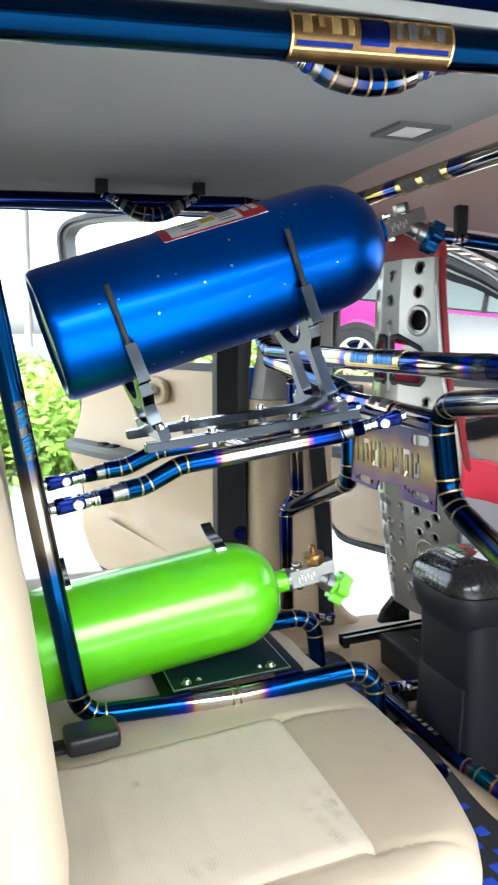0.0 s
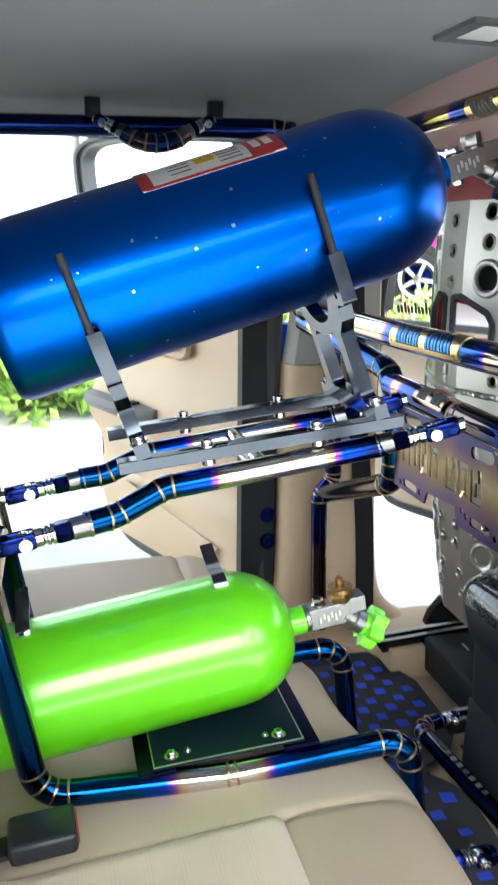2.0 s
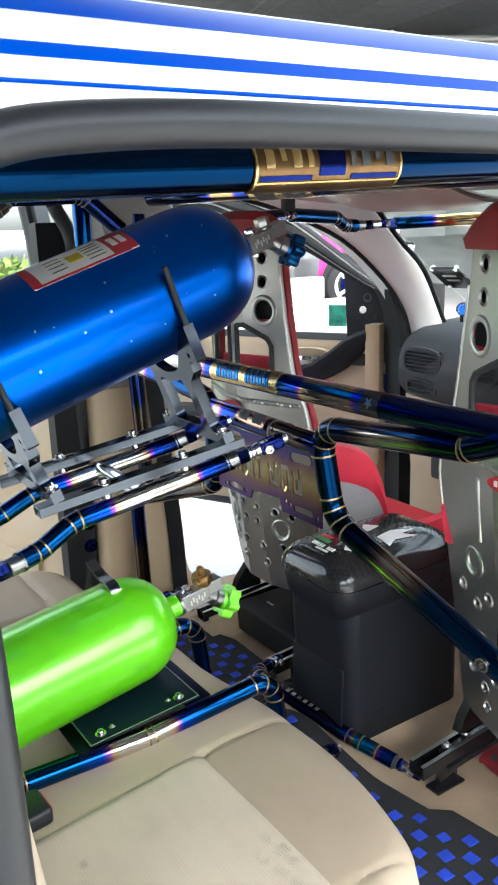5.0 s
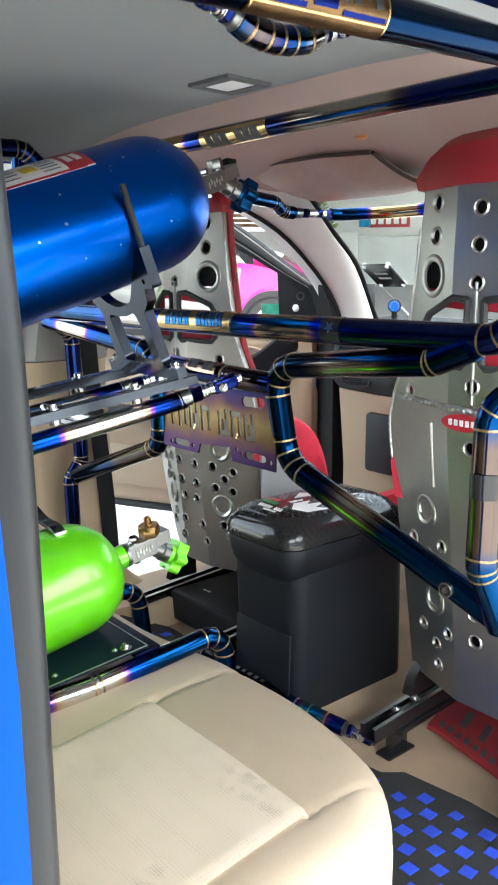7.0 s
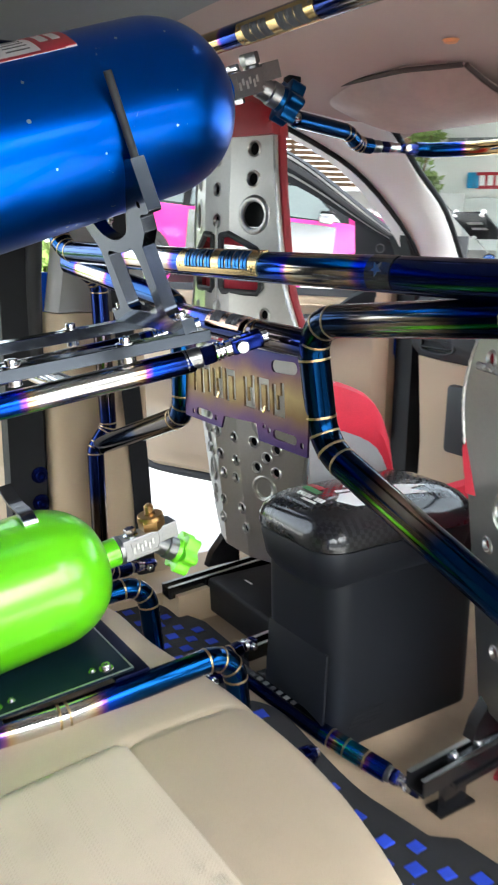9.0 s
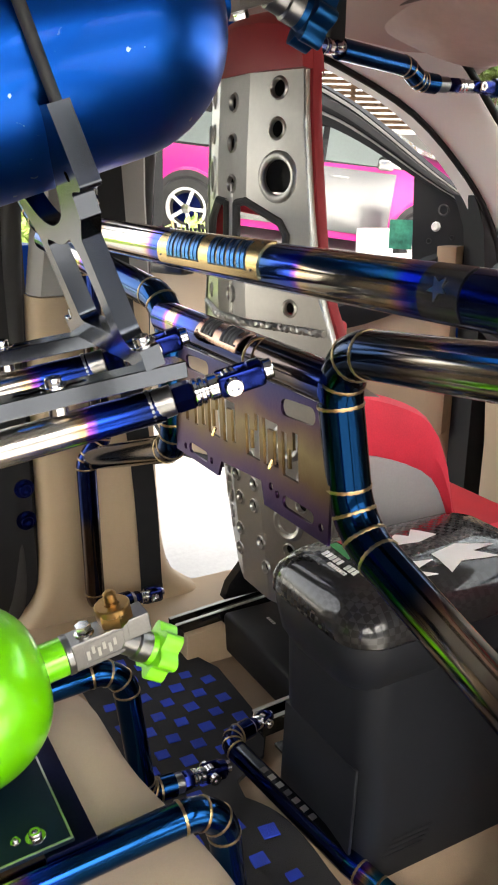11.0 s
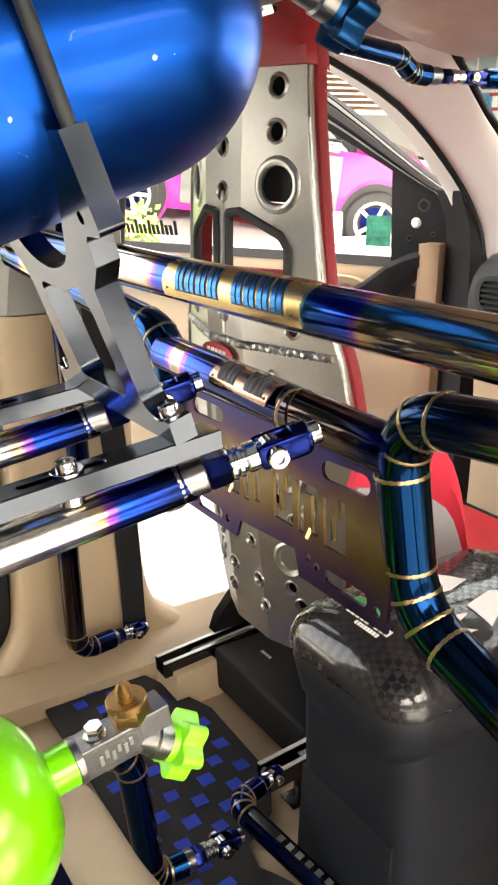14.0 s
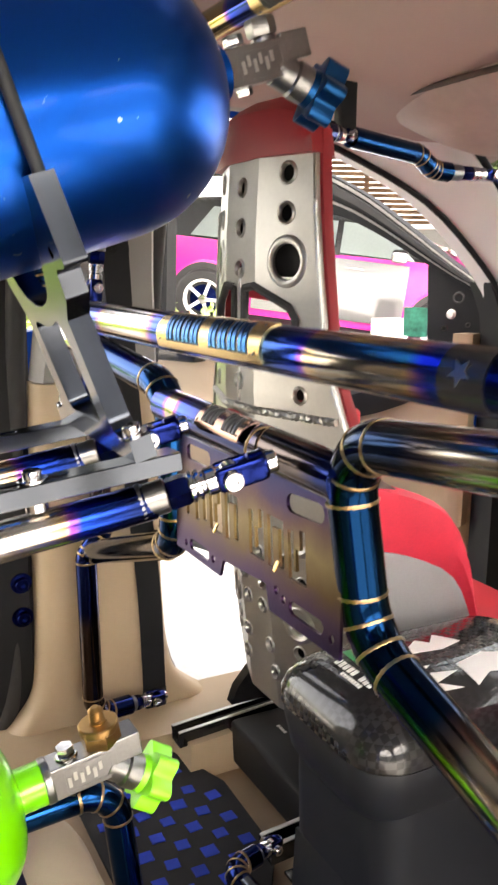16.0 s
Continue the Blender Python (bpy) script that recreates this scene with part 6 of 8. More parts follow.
lid_print("print_red", [(0.800, 1.268), (0.810, 1.268), (0.812, 1.304), (0.802, 1.304)], RED_PRINT, "red printed patch")
lid_print("print_green", [(0.786, 1.258), (0.797, 1.258), (0.800, 1.300), (0.789, 1.300)], surface("green_print", (0.03, 0.25, 0.08), 0.4, bump=0.02), "green printed stripe")
for pts in ([(0.790, 1.216), (0.812, 1.236), (0.850, 1.232), (0.832, 1.222), (0.872, 1.214), (0.838, 1.205), (0.862, 1.192), (0.812, 1.196)], [(0.878, 1.224), (0.920, 1.232), (0.966, 1.214), (0.930, 1.212), (0.958, 1.194), (0.905, 1.202), (0.880, 1.190)], [(0.838, 1.262), (0.872, 1.284), (0.884, 1.272), (0.900, 1.288), (0.918, 1.262), (0.886, 1.254)], [(0.814, 1.252), (0.846, 1.246), (0.838, 1.240), (0.812, 1.243)]):
    lid_print("print_flash", pts, WHITE, "white printed flash")
for x, h, step, n, y0 in ((0.7760, 0.0042, 0.0072, 9, 1.288), (0.7670, 0.0022, 0.0044, 8, 1.268)):
    for i in range(n):
        if n == 8 or i != 5:
            y = y0 - i * step
            lid_print("letter_bar", [(x - h, y - 0.36 * step), (x + h, y - 0.36 * step), (x + h, y + 0.36 * step), (x - h, y + 0.36 * step)], WHITE)

# ---- floor mats ----
def floor_mat(outline, name, label, tuft, pitch, side, z):
    t = thing(name, label, "floor mat", "floor mats")
    mat = prism(outline, 0.009, 0.003)
    for k in range(72):
        bmesh.ops.bisect_plane(mat, geom=mat.verts[:] + mat.edges[:] + mat.faces[:], plane_co=(0, 0.645 + k * 0.0175, 0), plane_no=(0, 1, 0))
    for v in mat.verts:
        v.co.z += z + floor_z(v.co.x, v.co.y) - FLOOR
    part("mat", mat, MAT_BLACK, t)
    xs, ys = [p[0] for p in outline], [p[1] for p in outline]

    def inside(x, y):
        c = False
        for (x0, y0), (x1, y1) in zip(outline, outline[1:] + outline[:1]):
            if (y0 > y) != (y1 > y) and x < (x1 - x0) * (y - y0) / (y1 - y0) + x0:
                c = not c
        return c
    bm = bmesh.new()
    for i in range(int((max(xs) - min(xs)) / pitch) + 1):
        for j in range(int((max(ys) - min(ys)) / pitch) + 1):
            x, y = min(xs) + i * pitch, min(ys) + j * pitch
            if (i + j) % 2 or not all(inside(x + a * side, y + b * side) for a in (-1.1, 1.1) for b in (-1.1, 1.1)):
                continue
            h = side * random.uniform(0.42, 0.5)
            c = Matrix.Translation((x + random.uniform(-0.001, 0.001), y + random.uniform(-0.001, 0.001), z + 0.0095 + floor_z(x, y) - FLOOR)) @ Matrix.Rotation(random.uniform(-0.12, 0.12), 4, "Z")
            vs = [bm.verts.new(c @ Vector((a * h, b * h, 0.0))) for a, b in ((-1, -1), (1, -1), (1, 1), (-1, 1))] + [bm.verts.new(c @ Vector((a * h * 0.9, b * h * 0.9, 0.0011))) for a, b in ((-1, -1), (1, -1), (1, 1), (-1, 1))]
            bm.faces.new(vs[4:])
            for q in range(4):
                bm.faces.new((vs[q], vs[(q + 1) % 4], vs[4 + (q + 1) % 4], vs[4 + q]))
    ob = part("tuft_field", bm, tuft, t, "blue woven tufts")
    ob["kind"] = "stuff"
    return t


floor_mat([(0.612, 1.45), (0.614, 1.898), (0.66, 1.90), (0.795, 1.84), (0.846, 1.70), (0.84, 1.52), (0.80, 1.46), (0.735, 1.42), (0.715, 1.36), (0.74, 1.20), (0.772, 1.07), (0.785, 0.985), (0.815, 0.96), (0.832, 0.84), (0.83, 0.63), (0.58, 0.63), (0.58, 1.44)], "floor_mat", "black floor mat with blue woven squares", MAT_BLUE, 0.0290, 0.0225, FLOOR + 0.008)
red_mat = thing("red_floor_mat", "dark red carpet mat in the front footwell", "floor mat")
mat_at = Matrix.Translation((0.959, 1.027, FLOOR + 0.008)) @ Matrix(((0.955, 0.230, 0, 0), (0.295, 0.973, 0, 0), (0, 0, 1, 0), (0, 0, 0, 1)))
part("mat", xf(prism([(0, 0), (0.008, -0.012), (0.008, -0.30), (0.45, -0.30), (0.32, 0.0), (0.012, 0.002)], 0.010, 0.003), mat_at), MAT_RED, red_mat)
for i in range(9):
    part("letter_bar", xf(box_bm(0.022, 0.040 + 0.004 * (i % 2), -0.034 - i * 0.022, -0.021 - i * 0.022, 0.0102, 0.0109), mat_at), DARK_PRINT, red_mat)
for i in range(4):
    part("letter_bar", xf(box_bm(0.060, 0.120, -0.075 - i * 0.05, -0.058 - i * 0.05, 0.0102, 0.0109), mat_at), DARK_PRINT, red_mat)

# ---- dashboard, visor, screen ----
dash = thing("dashboard", "dark grey dashboard with tan lower panel", "dashboard")
prof = [(1.62, 0.80), (1.56, 0.98), (1.545, 1.15), (1.535, 1.20), (1.508, 1.225), (1.500, 1.25), (1.502, 1.305), (1.512, 1.335), (1.53, 1.358), (1.56, 1.376), (1.60, 1.388), (1.68, 1.400), (1.78, 1.405), (1.98, 1.38), (1.98, 0.80)]
part("body", loft([[(x + 0.05 * (abs(y - MID) / 0.62) ** 4, y, z) for x, z in prof] for y in span(0.63, 1.87, 14)], closed_u=True, cap=True), DARK_GREY, dash)
part("glove_panel", loft([[(1.528 + 0.05 * (abs(y - MID) / 0.62) ** 4, y, 1.20), (1.535 + 0.05 * (abs(y - MID) / 0.62) ** 4, y, 1.14), (1.552 + 0.05 * (abs(y - MID) / 0.62) ** 4, y, 0.97), (1.60, y, 0.84), (1.63, y, 0.84), (1.59, y, 1.2)] for y in span(1.40, 1.865, 8)], closed_u=True, cap=True), TAN_TRIM, dash, "tan glove box panel")
part("glove_inset", box_bm(1.530, 1.56, 1.58, 1.72, 0.98, 1.15, 0.012), DARK_GREY, dash, "grey glove box recess")


def vent(yc, zc, w, h, n):
    base = 1.502 + 0.05 * (abs(yc - MID) / 0.62) ** 4
    fr = part("air_vent", pierced([(w * 1.18 * math.copysign(abs(math.cos(a)) ** 0.7, math.cos(a)), h * 1.25 * math.copysign(abs(math.sin(a)) ** 0.7, math.sin(a))) for a in [2 * math.pi * i / 32 for i in range(32)]], [[(w * math.copysign(abs(math.cos(a)) ** 0.6, math.cos(a)), h * math.copysign(abs(math.sin(a)) ** 0.6, math.sin(a))) for a in [2 * math.pi * i / 32 for i in range(32)]]], 0.010, lambda u, v, q: Vector((base - q + 0.25 * (zc + v - 1.30) ** 2, yc + u, zc + v))), DARK_GREY, dash, "dark framed air vent")
    part("vent_back", box_bm(base - 0.001, base + 0.006, yc - w, yc + w, zc - h, zc + h), BLACK, fr)
    for i in range(n):
        z = zc - h + (i + 0.5) * 2 * h / n
        part("slat", xf(box_bm(-0.008, 0.004, -w * 0.95, w * 0.95, -0.0018, 0.0018), Matrix.Translation((base - 0.002, yc, z)) @ Matrix.Rotation(radians(18), 4, "Y")), BLACK, fr)


vent(1.745, 1.315, 0.062, 0.031, 6)
vent(1.745, 1.243, 0.05, 0.018, 2)
vent(1.52, 1.32, 0.05, 0.032, 5)
tag = thing("windscreen_tag", "small black plate on four suction cups on the windscreen", "plate")
glass_at = lambda f, v, d: Vector((1.47 + 0.55 * f - 0.10 * (2 * v - 1) ** 2, 0.62 + 1.26 * v, 1.775 - 0.38 * f)) + Vector((-0.57, 0, -0.82)) * d
part("plate", loft([[glass_at(f, v, d) for f, v in ((0.556, 0.925), (0.545, 0.935), (0.545, 0.985), (0.556, 0.995), (0.700, 0.995), (0.711, 0.985), (0.711, 0.935), (0.700, 0.925))] for d in (0.010, 0.015)], closed_u=True, cap=True), BLACK_GLOSS, tag)
for f0 in (0.60, 0.635):
    part("letter_bar", loft([[glass_at(f, v, d) for f, v in ((f0, 0.945), (f0, 0.976), (f0 + 0.014, 0.976), (f0 + 0.014, 0.945))] for d in (0.0153, 0.0158)], closed_u=True, cap=True), GREY_TRIM, tag)
for f in (0.558, 0.698):
    for v in (0.932, 0.988):
        part("suction_cup", rod(glass_at(f, v, 0.0005), glass_at(f, v, 0.017), 0.0065, 14, 0.001), WHITE, tag)
dial = thing("dash_gauge", "small round gauge with a blue lit face on the dashboard", "gauge")
d0, d1 = Vector((1.722, 1.785, 1.438)), Vector((-0.83, -0.53, 0.15)).normalized()
part("housing", xf(lathe([(0, -0.022), (0.015, -0.020), (0.0195, -0.008), (0.0195, 0.002), (0.0170, 0.003), (0.0168, 0.0)], 28), along(d0, d0 + d1)), BLACK, dial)
face = part("face", xf(lathe([(0, 0.0005), (0.0167, 0.0005)], 28), along(d0, d0 + d1)), surface("blue_dial_face", (0.01, 0.12, 0.55), 0.4, vary=0.1, scale=60, fine=300, bump=0.0), dial, "blue dial face")
for k in range(9):
    q = radians(-30 + 30 * k)
    part("tick", xf(box_bm(0.0110, 0.0148, -0.0007, 0.0007, 0.0006, 0.0012), along(d0, d0 + d1) @ Matrix.Rotation(q, 4, "Z")), WHITE, face)
part("foot", rod((1.728, 1.789, 1.392), (1.726, 1.788, 1.424), 0.009, 14), BLACK, dial)

visor = thing("sun_visor", "beige sun visor folded up under the roof", "sun visor")
rows = []
for y in [1.43, 1.433, 1.442, 1.46] + span(1.49, 1.76, 8) + [1.785, 1.80, 1.81, 1.814]:
    g = min(1, (y - 1.43) / 0.11, (1.814 - y) / 0.07)
    rear = 1.165 + 0.05 * (1 - min(1, max(0, (y - 1.43) / 0.10)))
    under, over = [], []
    for f in span(0, 1, 12):
        x = rear + (1.440 - rear) * f
        base = 1.798 - 0.058 * f - 0.012 * math.sin(f * math.pi)
        puff = math.sqrt(max(0, 1 - (1 - min(1, f / 0.22, (1 - f) / 0.30)) ** 2)) * math.sqrt(max(0, 1 - (1 - max(0, g)) ** 2))
        under.append((x, y, base - 0.004 - 0.026 * puff + 0.0016 * noise.noise((x * 16, y * 16, 2.0)) * puff))
        over.append((x, y, base))
    rows.append(under + over[::-1])
part("pad", loft(rows, closed_u=True, cap=True), surface("rosy_visor_vinyl", (0.45, 0.335, 0.29), 0.5, vary=0.14, scale=9, fine=60, bump=0.3, coat=0.10), visor, "rosy padded visor in clear wrap")
# dark strips stand in for the shaded gap along the visor edges
GAP_DARK = surface("dark_gap", (0.07, 0.05, 0.045), 0.6)
sweep("edge_gap_line", [Vector(r[0]) + Vector((-0.004, 0, -0.006)) for r in rows], 0.0048, GAP_DARK, visor, "dark line for the shaded gap at the visor edge", segs=8)
sweep("edge_gap_line", [Vector(p) + Vector((0, -0.004, -0.006)) for p in rows[0][:13]], 0.0048, GAP_DARK, visor, "dark line for the shaded gap at the visor edge", segs=8)
part("pivot_clip", box_bm(1.40, 1.43, 1.78, 1.81, 1.735, 1.775, 0.005), GREY_TRIM, visor)
visor_cap = thing("roof_screw_cap", "small orange plastic cap in the headliner", "cap")
part("cap", xf(lathe([(0, -0.006), (0.010, -0.005), (0.014, 0), (0, 0.001)], 18), Matrix.Translation((1.105, 1.357, ceiling_z(1.105, 1.357) - 0.013))), surface("orange_plastic", (0.75, 0.3, 0.12), 0.5), visor_cap)

lamp = thing("ceiling_lamp", "white rectangular cabin lamp in the headliner", "ceiling lamp")
lm = Matrix.Translation((0.628, 1.180, ceiling_z(0.628, 1.180) - 0.017)) @ Matrix.Rotation(radians(4), 4, "Z")
# flat bezel darkened to read as a shaded recess
part("bezel", xf(pierced([(-0.044, -0.044), (0.044, -0.044), (0.044, 0.044), (-0.044, 0.044)], [[(-0.026, -0.033), (0.026, -0.033), (0.026, 0.033), (-0.026, 0.033)]], 0.006), lm @ Matrix.Translation((0, 0, -0.0005))), surface("recess_dark_bezel", (0.10, 0.10, 0.105), 0.7, vary=0.1, scale=12, fine=500, bump=0.2), lamp)
part("lens", xf(box_bm(-0.0255, 0.0255, -0.0325, 0.0325, 0.001, 0.006, 0.002), lm), WHITE, lamp, "white lens")


def grab_handle(a, b, drop):
    """An arched titanium grab handle between two forked feet."""
    t = thing("grab_handle", "arched titanium grab handle with forked feet", "grab handle", "grab handles")
    a, b = Vector(a), Vector(b)
    d = (b - a).normalized()
    line = curve([a.lerp(b, f) + Vector(drop) * q for f, q in ((0.24, 0.66), (0.34, 0.98), (0.5, 1.14), (0.66, 0.98), (0.76, 0.66))], 16)
    ln = sum((q - p).length for p, q in zip(line, line[1:]))
    g = sweep("grip", line, 0.0135, titanium("grip_titanium", [(0, "b"), (ln * 0.25, "d"), (ln * 0.5, "n"), (ln * 0.75, "b"), (ln, "t")]), t)
    for i in (3, 6, 8, 10, 13):
        bead(line[i], line[i + 1] - line[i - 1], 0.0135, g)
    for p, q in ((line[0], a), (line[-1], b)):
        dd = (q - p)
        clevis(p, p + dd * 0.98, t, 0.0105, side=(0, -1, -0.3))
        part("foot", box_bm(q.x - 0.012, q.x + 0.012, q.y - 0.010, q.y + 0.010, q.z, q.z + 0.035, 0.003), BLACK, t)
    return t


grab_handle((0.222, 1.672, 1.772), (0.415, 1.662, 1.776), (0, -0.01, -0.037))
grab_handle((0.270, 0.775, 1.768), (0.455, 0.775, 1.772), (0, 0.0, -0.022))

side_bar = thing("roof_side_bar", "blue titanium bar along the far roof edge", "roll cage bar", "roll cage")
pipe([(0.900, 1.632, 1.712), (0.95, 1.658, 1.713), (1.0, 1.684, 1.714)], 0.0165, side_bar, [], 0.05, base="n")
clevis((0.996, 1.682, 1.714), (1.068, 1.722, 1.717), side_bar, 0.0125)
part("foot", box_bm(1.032, 1.060, 1.700, 1.722, 1.725, 1.80, 0.003), BLACK, side_bar)
pipe([(1.062, 1.719, 1.717), (1.225, 1.758, 1.708), (1.262, 1.768, 1.688), (1.30, 1.770, 1.686)], 0.0165, side_bar, [], 0.04)
clevis((1.295, 1.770, 1.686), (1.452, 1.775, 1.688), side_bar, 0.0130)
header = thing("header_bar", "blue and straw titanium bar along the windscreen header", "roll cage bar", "roll cage")
pipe([(1.44, 1.775, 1.688), (1.475, 1.765, 1.688), (1.56, 1.68, 1.692), (1.60, 1.25, 1.70), (1.56, 0.72, 1.70)], 0.0165, header, [(0.115, 0.255, "g")], [0.05, 0.1, 0.1], welds=False)

belt = thing("seat_belt", "black seat belt hanging beside the far pillar", "seat belt")
part("webbing", loft([[(x - 0.020, y, z), (x + 0.020, y - 0.004, z), (x + 0.020, y - 0.0025, z), (x - 0.020, y + 0.0015, z)] for x, y, z in [tuple(p) for p in curve([(0.722, 1.845, 1.66), (0.750, 1.862, 1.3), (0.785, 1.876, 1.0), (0.795, 1.878, 0.80), (0.80, 1.888, 0.76)], 20)]], closed_u=True, cap=True), BLACK, belt)
part("anchor", box_bm(0.776, 0.818, 1.872, 1.890, 0.76, 0.80, 0.006), BLACK, belt)

# ---- windscreen ----
screen = thing("window_1", "curved windscreen glass ahead of the dashboard", "windscreen", kind="structure")
gm, _, _, gb = material("clear_glass")
gb.inputs["Transmission Weight"].default_value = 1.0
gb.inputs["Roughness"].default_value = 0.0
gb.inputs["IOR"].default_value = 1.12
gb.inputs["Base Color"].default_value = (0.93, 0.97, 0.96, 1)
pane = part("pane", thicken(loft([[(1.47 + 0.55 * f - 0.10 * (2 * v - 1) ** 2, 0.62 + 1.26 * v, 1.775 - 0.38 * f) for v in span(0, 1, 10)] for f in span(0, 1, 6)]), 0.004), gm, screen)
pane.visible_shadow = False
part("header_rail", thicken(loft([[(1.38, y, 1.79), (1.43, y, 1.765), (1.47, y, 1.772), (1.50, y, 1.80)] for y in span(0.66, 1.84, 8)]), 0.008), GREY_TRIM, screen)

# ---- doors of the far side, both open ----
def door(name, label, hinge, ahead, length, belt_z, kind, top_z=1.86):
    """An open car door: shell, padded inner panel, armrest, pull handle, speaker grille, framed window."""
    t = thing(name, label, "car door", kind="structure")
    a = Vector((ahead[0], ahead[1], 0)).normalized()
    inn = Vector((-a.y, a.x, 0))
    if inn.y > 0:
        inn = -inn
    H = Vector((hinge[0], hinge[1], 0))
    P = lambda u, z, w: H + a * u + inn * w + Vector((0, 0, z))
    L = length
    lean = lambda z: 0.0
    # outer shell with rounded lower corners
    out = [(0.0, belt_z), (L, belt_z), (L, 0.98), (L - 0.03, 0.84), (L - 0.09, 0.75), (L - 0.17, 0.71), (0.04, 0.70), (0.0, 0.74)]
    part("shell", pierced(out, [], 0.05, lambda u, v, w: P(u, v, w - 0.06 - 0.03 * math.sin(math.pi * min(1, max(0, (v - 0.5) / 0.9))))), CAR_BLUE, t, "blue painted outer skin")
    rows, nu, nv = [], 36, 30

    def bulge(u, z):
        f = u / L
        b = 0.012 + 0.03 * math.exp(-((z - belt_z + 0.24 + 0.03 * f) / 0.075) ** 2)
        b += 0.018 * (1 if z < 1.00 - 0.08 * f else 0) * min(1, (1.00 - 0.08 * f - z) / 0.02)
        b += 0.02 * math.exp(-(((z - (0.78 + 0.34 * f)) / 0.05) ** 2))
        return b
    for i in range(nu + 1):
        u = 0.035 + (L - 0.07) * i / nu
        lowest = 0.745 + max(0.0, (u - (L - 0.19)) / 0.16) ** 2 * 0.22
        row = []
        for j in range(nv + 1):
            z = belt_z + (lowest - belt_z) * j / nv
            e = min(u - 0.035, L - 0.035 - u, belt_z - z, z - lowest)
            k = min(1, e / 0.02)
            row.append(P(u, z, bulge(u, z) * math.sqrt(max(0, 1 - (1 - k) ** 2)) + 0.0))
        rows.append(row)
    part("inner_panel", thicken(loft(rows), 0.008), TAN_TRIM, t, "tan moulded inner panel")
    # armrest with a dark switch plate
    M = Matrix.Translation(H) @ Matrix((a, inn, Vector((0, 0, 1)))).transposed().to_4x4()
    az = belt_z - 0.265
    u0, u1 = (0.50 * L, 0.95 * L) if kind == "rear" else (0.45 * L, 0.9 * L)
    arm = part("armrest", xf(loft([[(u, 0.02, az - 0.03), (u, 0.05 + q, az - 0.025), (u, 0.062 + q, az - 0.005), (u, 0.058 + q, az + 0.012), (u, 0.02, az + 0.02)] for u, q in ((u0, 0.0), (u0 + 0.04, 0.028), ((u0 + u1) / 2, 0.034), (u1 - 0.03, 0.028), (u1, 0.0))], closed_u=True, cap=True), M), FRAME_GREY if kind == "rear" else DARK_GREY, t, "grey armrest with switches")
    for k in range(2):
        part("window_switch", xf(box_bm(u0 + 0.09 + 0.06 * k, u0 + 0.125 + 0.06 * k, 0.05, 0.075, az + 0.012, az + 0.022, 0.003), M), BLACK, arm)
    # pull handle in its dished oval surround
    hu, hz = (0.385 if kind == "rear" else 0.30), belt_z - 0.075
    loop = lambda k, w: [(hu - 0.01 + k * 0.075 * math.copysign(abs(math.cos(q)) ** 0.75, math.cos(q)), w, hz + k * 0.036 * math.copysign(abs(math.sin(q)) ** 0.75, math.sin(q))) for q in [2 * math.pi * i / 28 for i in range(28)]]
    dish = part("handle_dish", xf(loft([loop(1.12, 0.030), loop(1.06, 0.044), loop(1.0, 0.044), loop(0.94, 0.034), loop(0.6, 0.030)], closed_u=True, cap=True), M), TAN_TRIM, t, "recessed oval handle surround")
    part("door_handle", xf(loft([[(hu - 0.045 + 0.09 * q, 0.036, hz - 0.011), (hu - 0.045 + 0.09 * q, 0.048 + 0.012 * math.sin(q * math.pi), hz - 0.012), (hu - 0.045 + 0.09 * q, 0.052 + 0.012 * math.sin(q * math.pi), hz + 0.002), (hu - 0.045 + 0.09 * q, 0.046 + 0.012 * math.sin(q * math.pi), hz + 0.013), (hu - 0.045 + 0.09 * q, 0.036, hz + 0.012)] for q in span(0, 1, 8)], closed_u=True, cap=True), M), CHROME, dish, "bright door pull")
    if kind == "front":
        part("trim_strip", xf(box_bm(0.10, hu - 0.09, 0.030, 0.040, hz - 0.012, hz + 0.026, 0.004), M), DARK_GREY, t, "dark trim strip ahead of the handle")
    pocket = loft([[(0.14 + (L - 0.38) * f, 0.03, 0.80), (0.14 + (L - 0.38) * f, 0.062, 0.81), (0.14 + (L - 0.38) * f, 0.066, 0.865 + 0.05 * f), (0.14 + (L - 0.38) * f, 0.058, 0.88 + 0.06 * f), (0.14 + (L - 0.38) * f, 0.03, 0.86 + 0.06 * f)] for f in span(0, 1, 6)], closed_u=True, cap=True)
    part("map_pocket", xf(pocket, M), TAN_TRIM, t, "tan map pocket")
    sweep("edge_seal", curve([P(L - 0.016, belt_z - 0.03, -0.012), P(L - 0.016, 0.98, -0.012), P(L - 0.046, 0.845, -0.012), P(L - 0.10, 0.768, -0.012), P(L - 0.175, 0.728, -0.012), P(0.5 * L, 0.722, -0.012), P(0.05, 0.720, -0.012)], 40), 0.017, RUBBER, t, "black rubber edge seal", segs=12)
    # window frame and seal
    if kind == "rear":
        keys = [(0.03, belt_z), (0.05, 1.55), (0.09, 1.79), (0.16, 1.85), (0.35, 1.872), (L - 0.08, 1.875), (L + 0.07, 1.855), (L + 0.095, 1.79), (L + 0.05, 1.62), (L - 0.005, belt_z)]
    else:
        keys = [(-0.02, belt_z - 0.10), (-0.012, 1.42), (0.012, 1.473), (0.06, 1.503), (0.137, 1.553), (0.27, 1.648), (0.36, 1.706), (0.48, 1.764), (0.60, 1.795), (0.72, 1.815), (L - 0.10, 1.81), (L - 0.03, 1.77), (L - 0.01, 1.62), (L - 0.01, belt_z)]
    fr = curve([P(u, z, 0.0) for u, z in keys], 60)
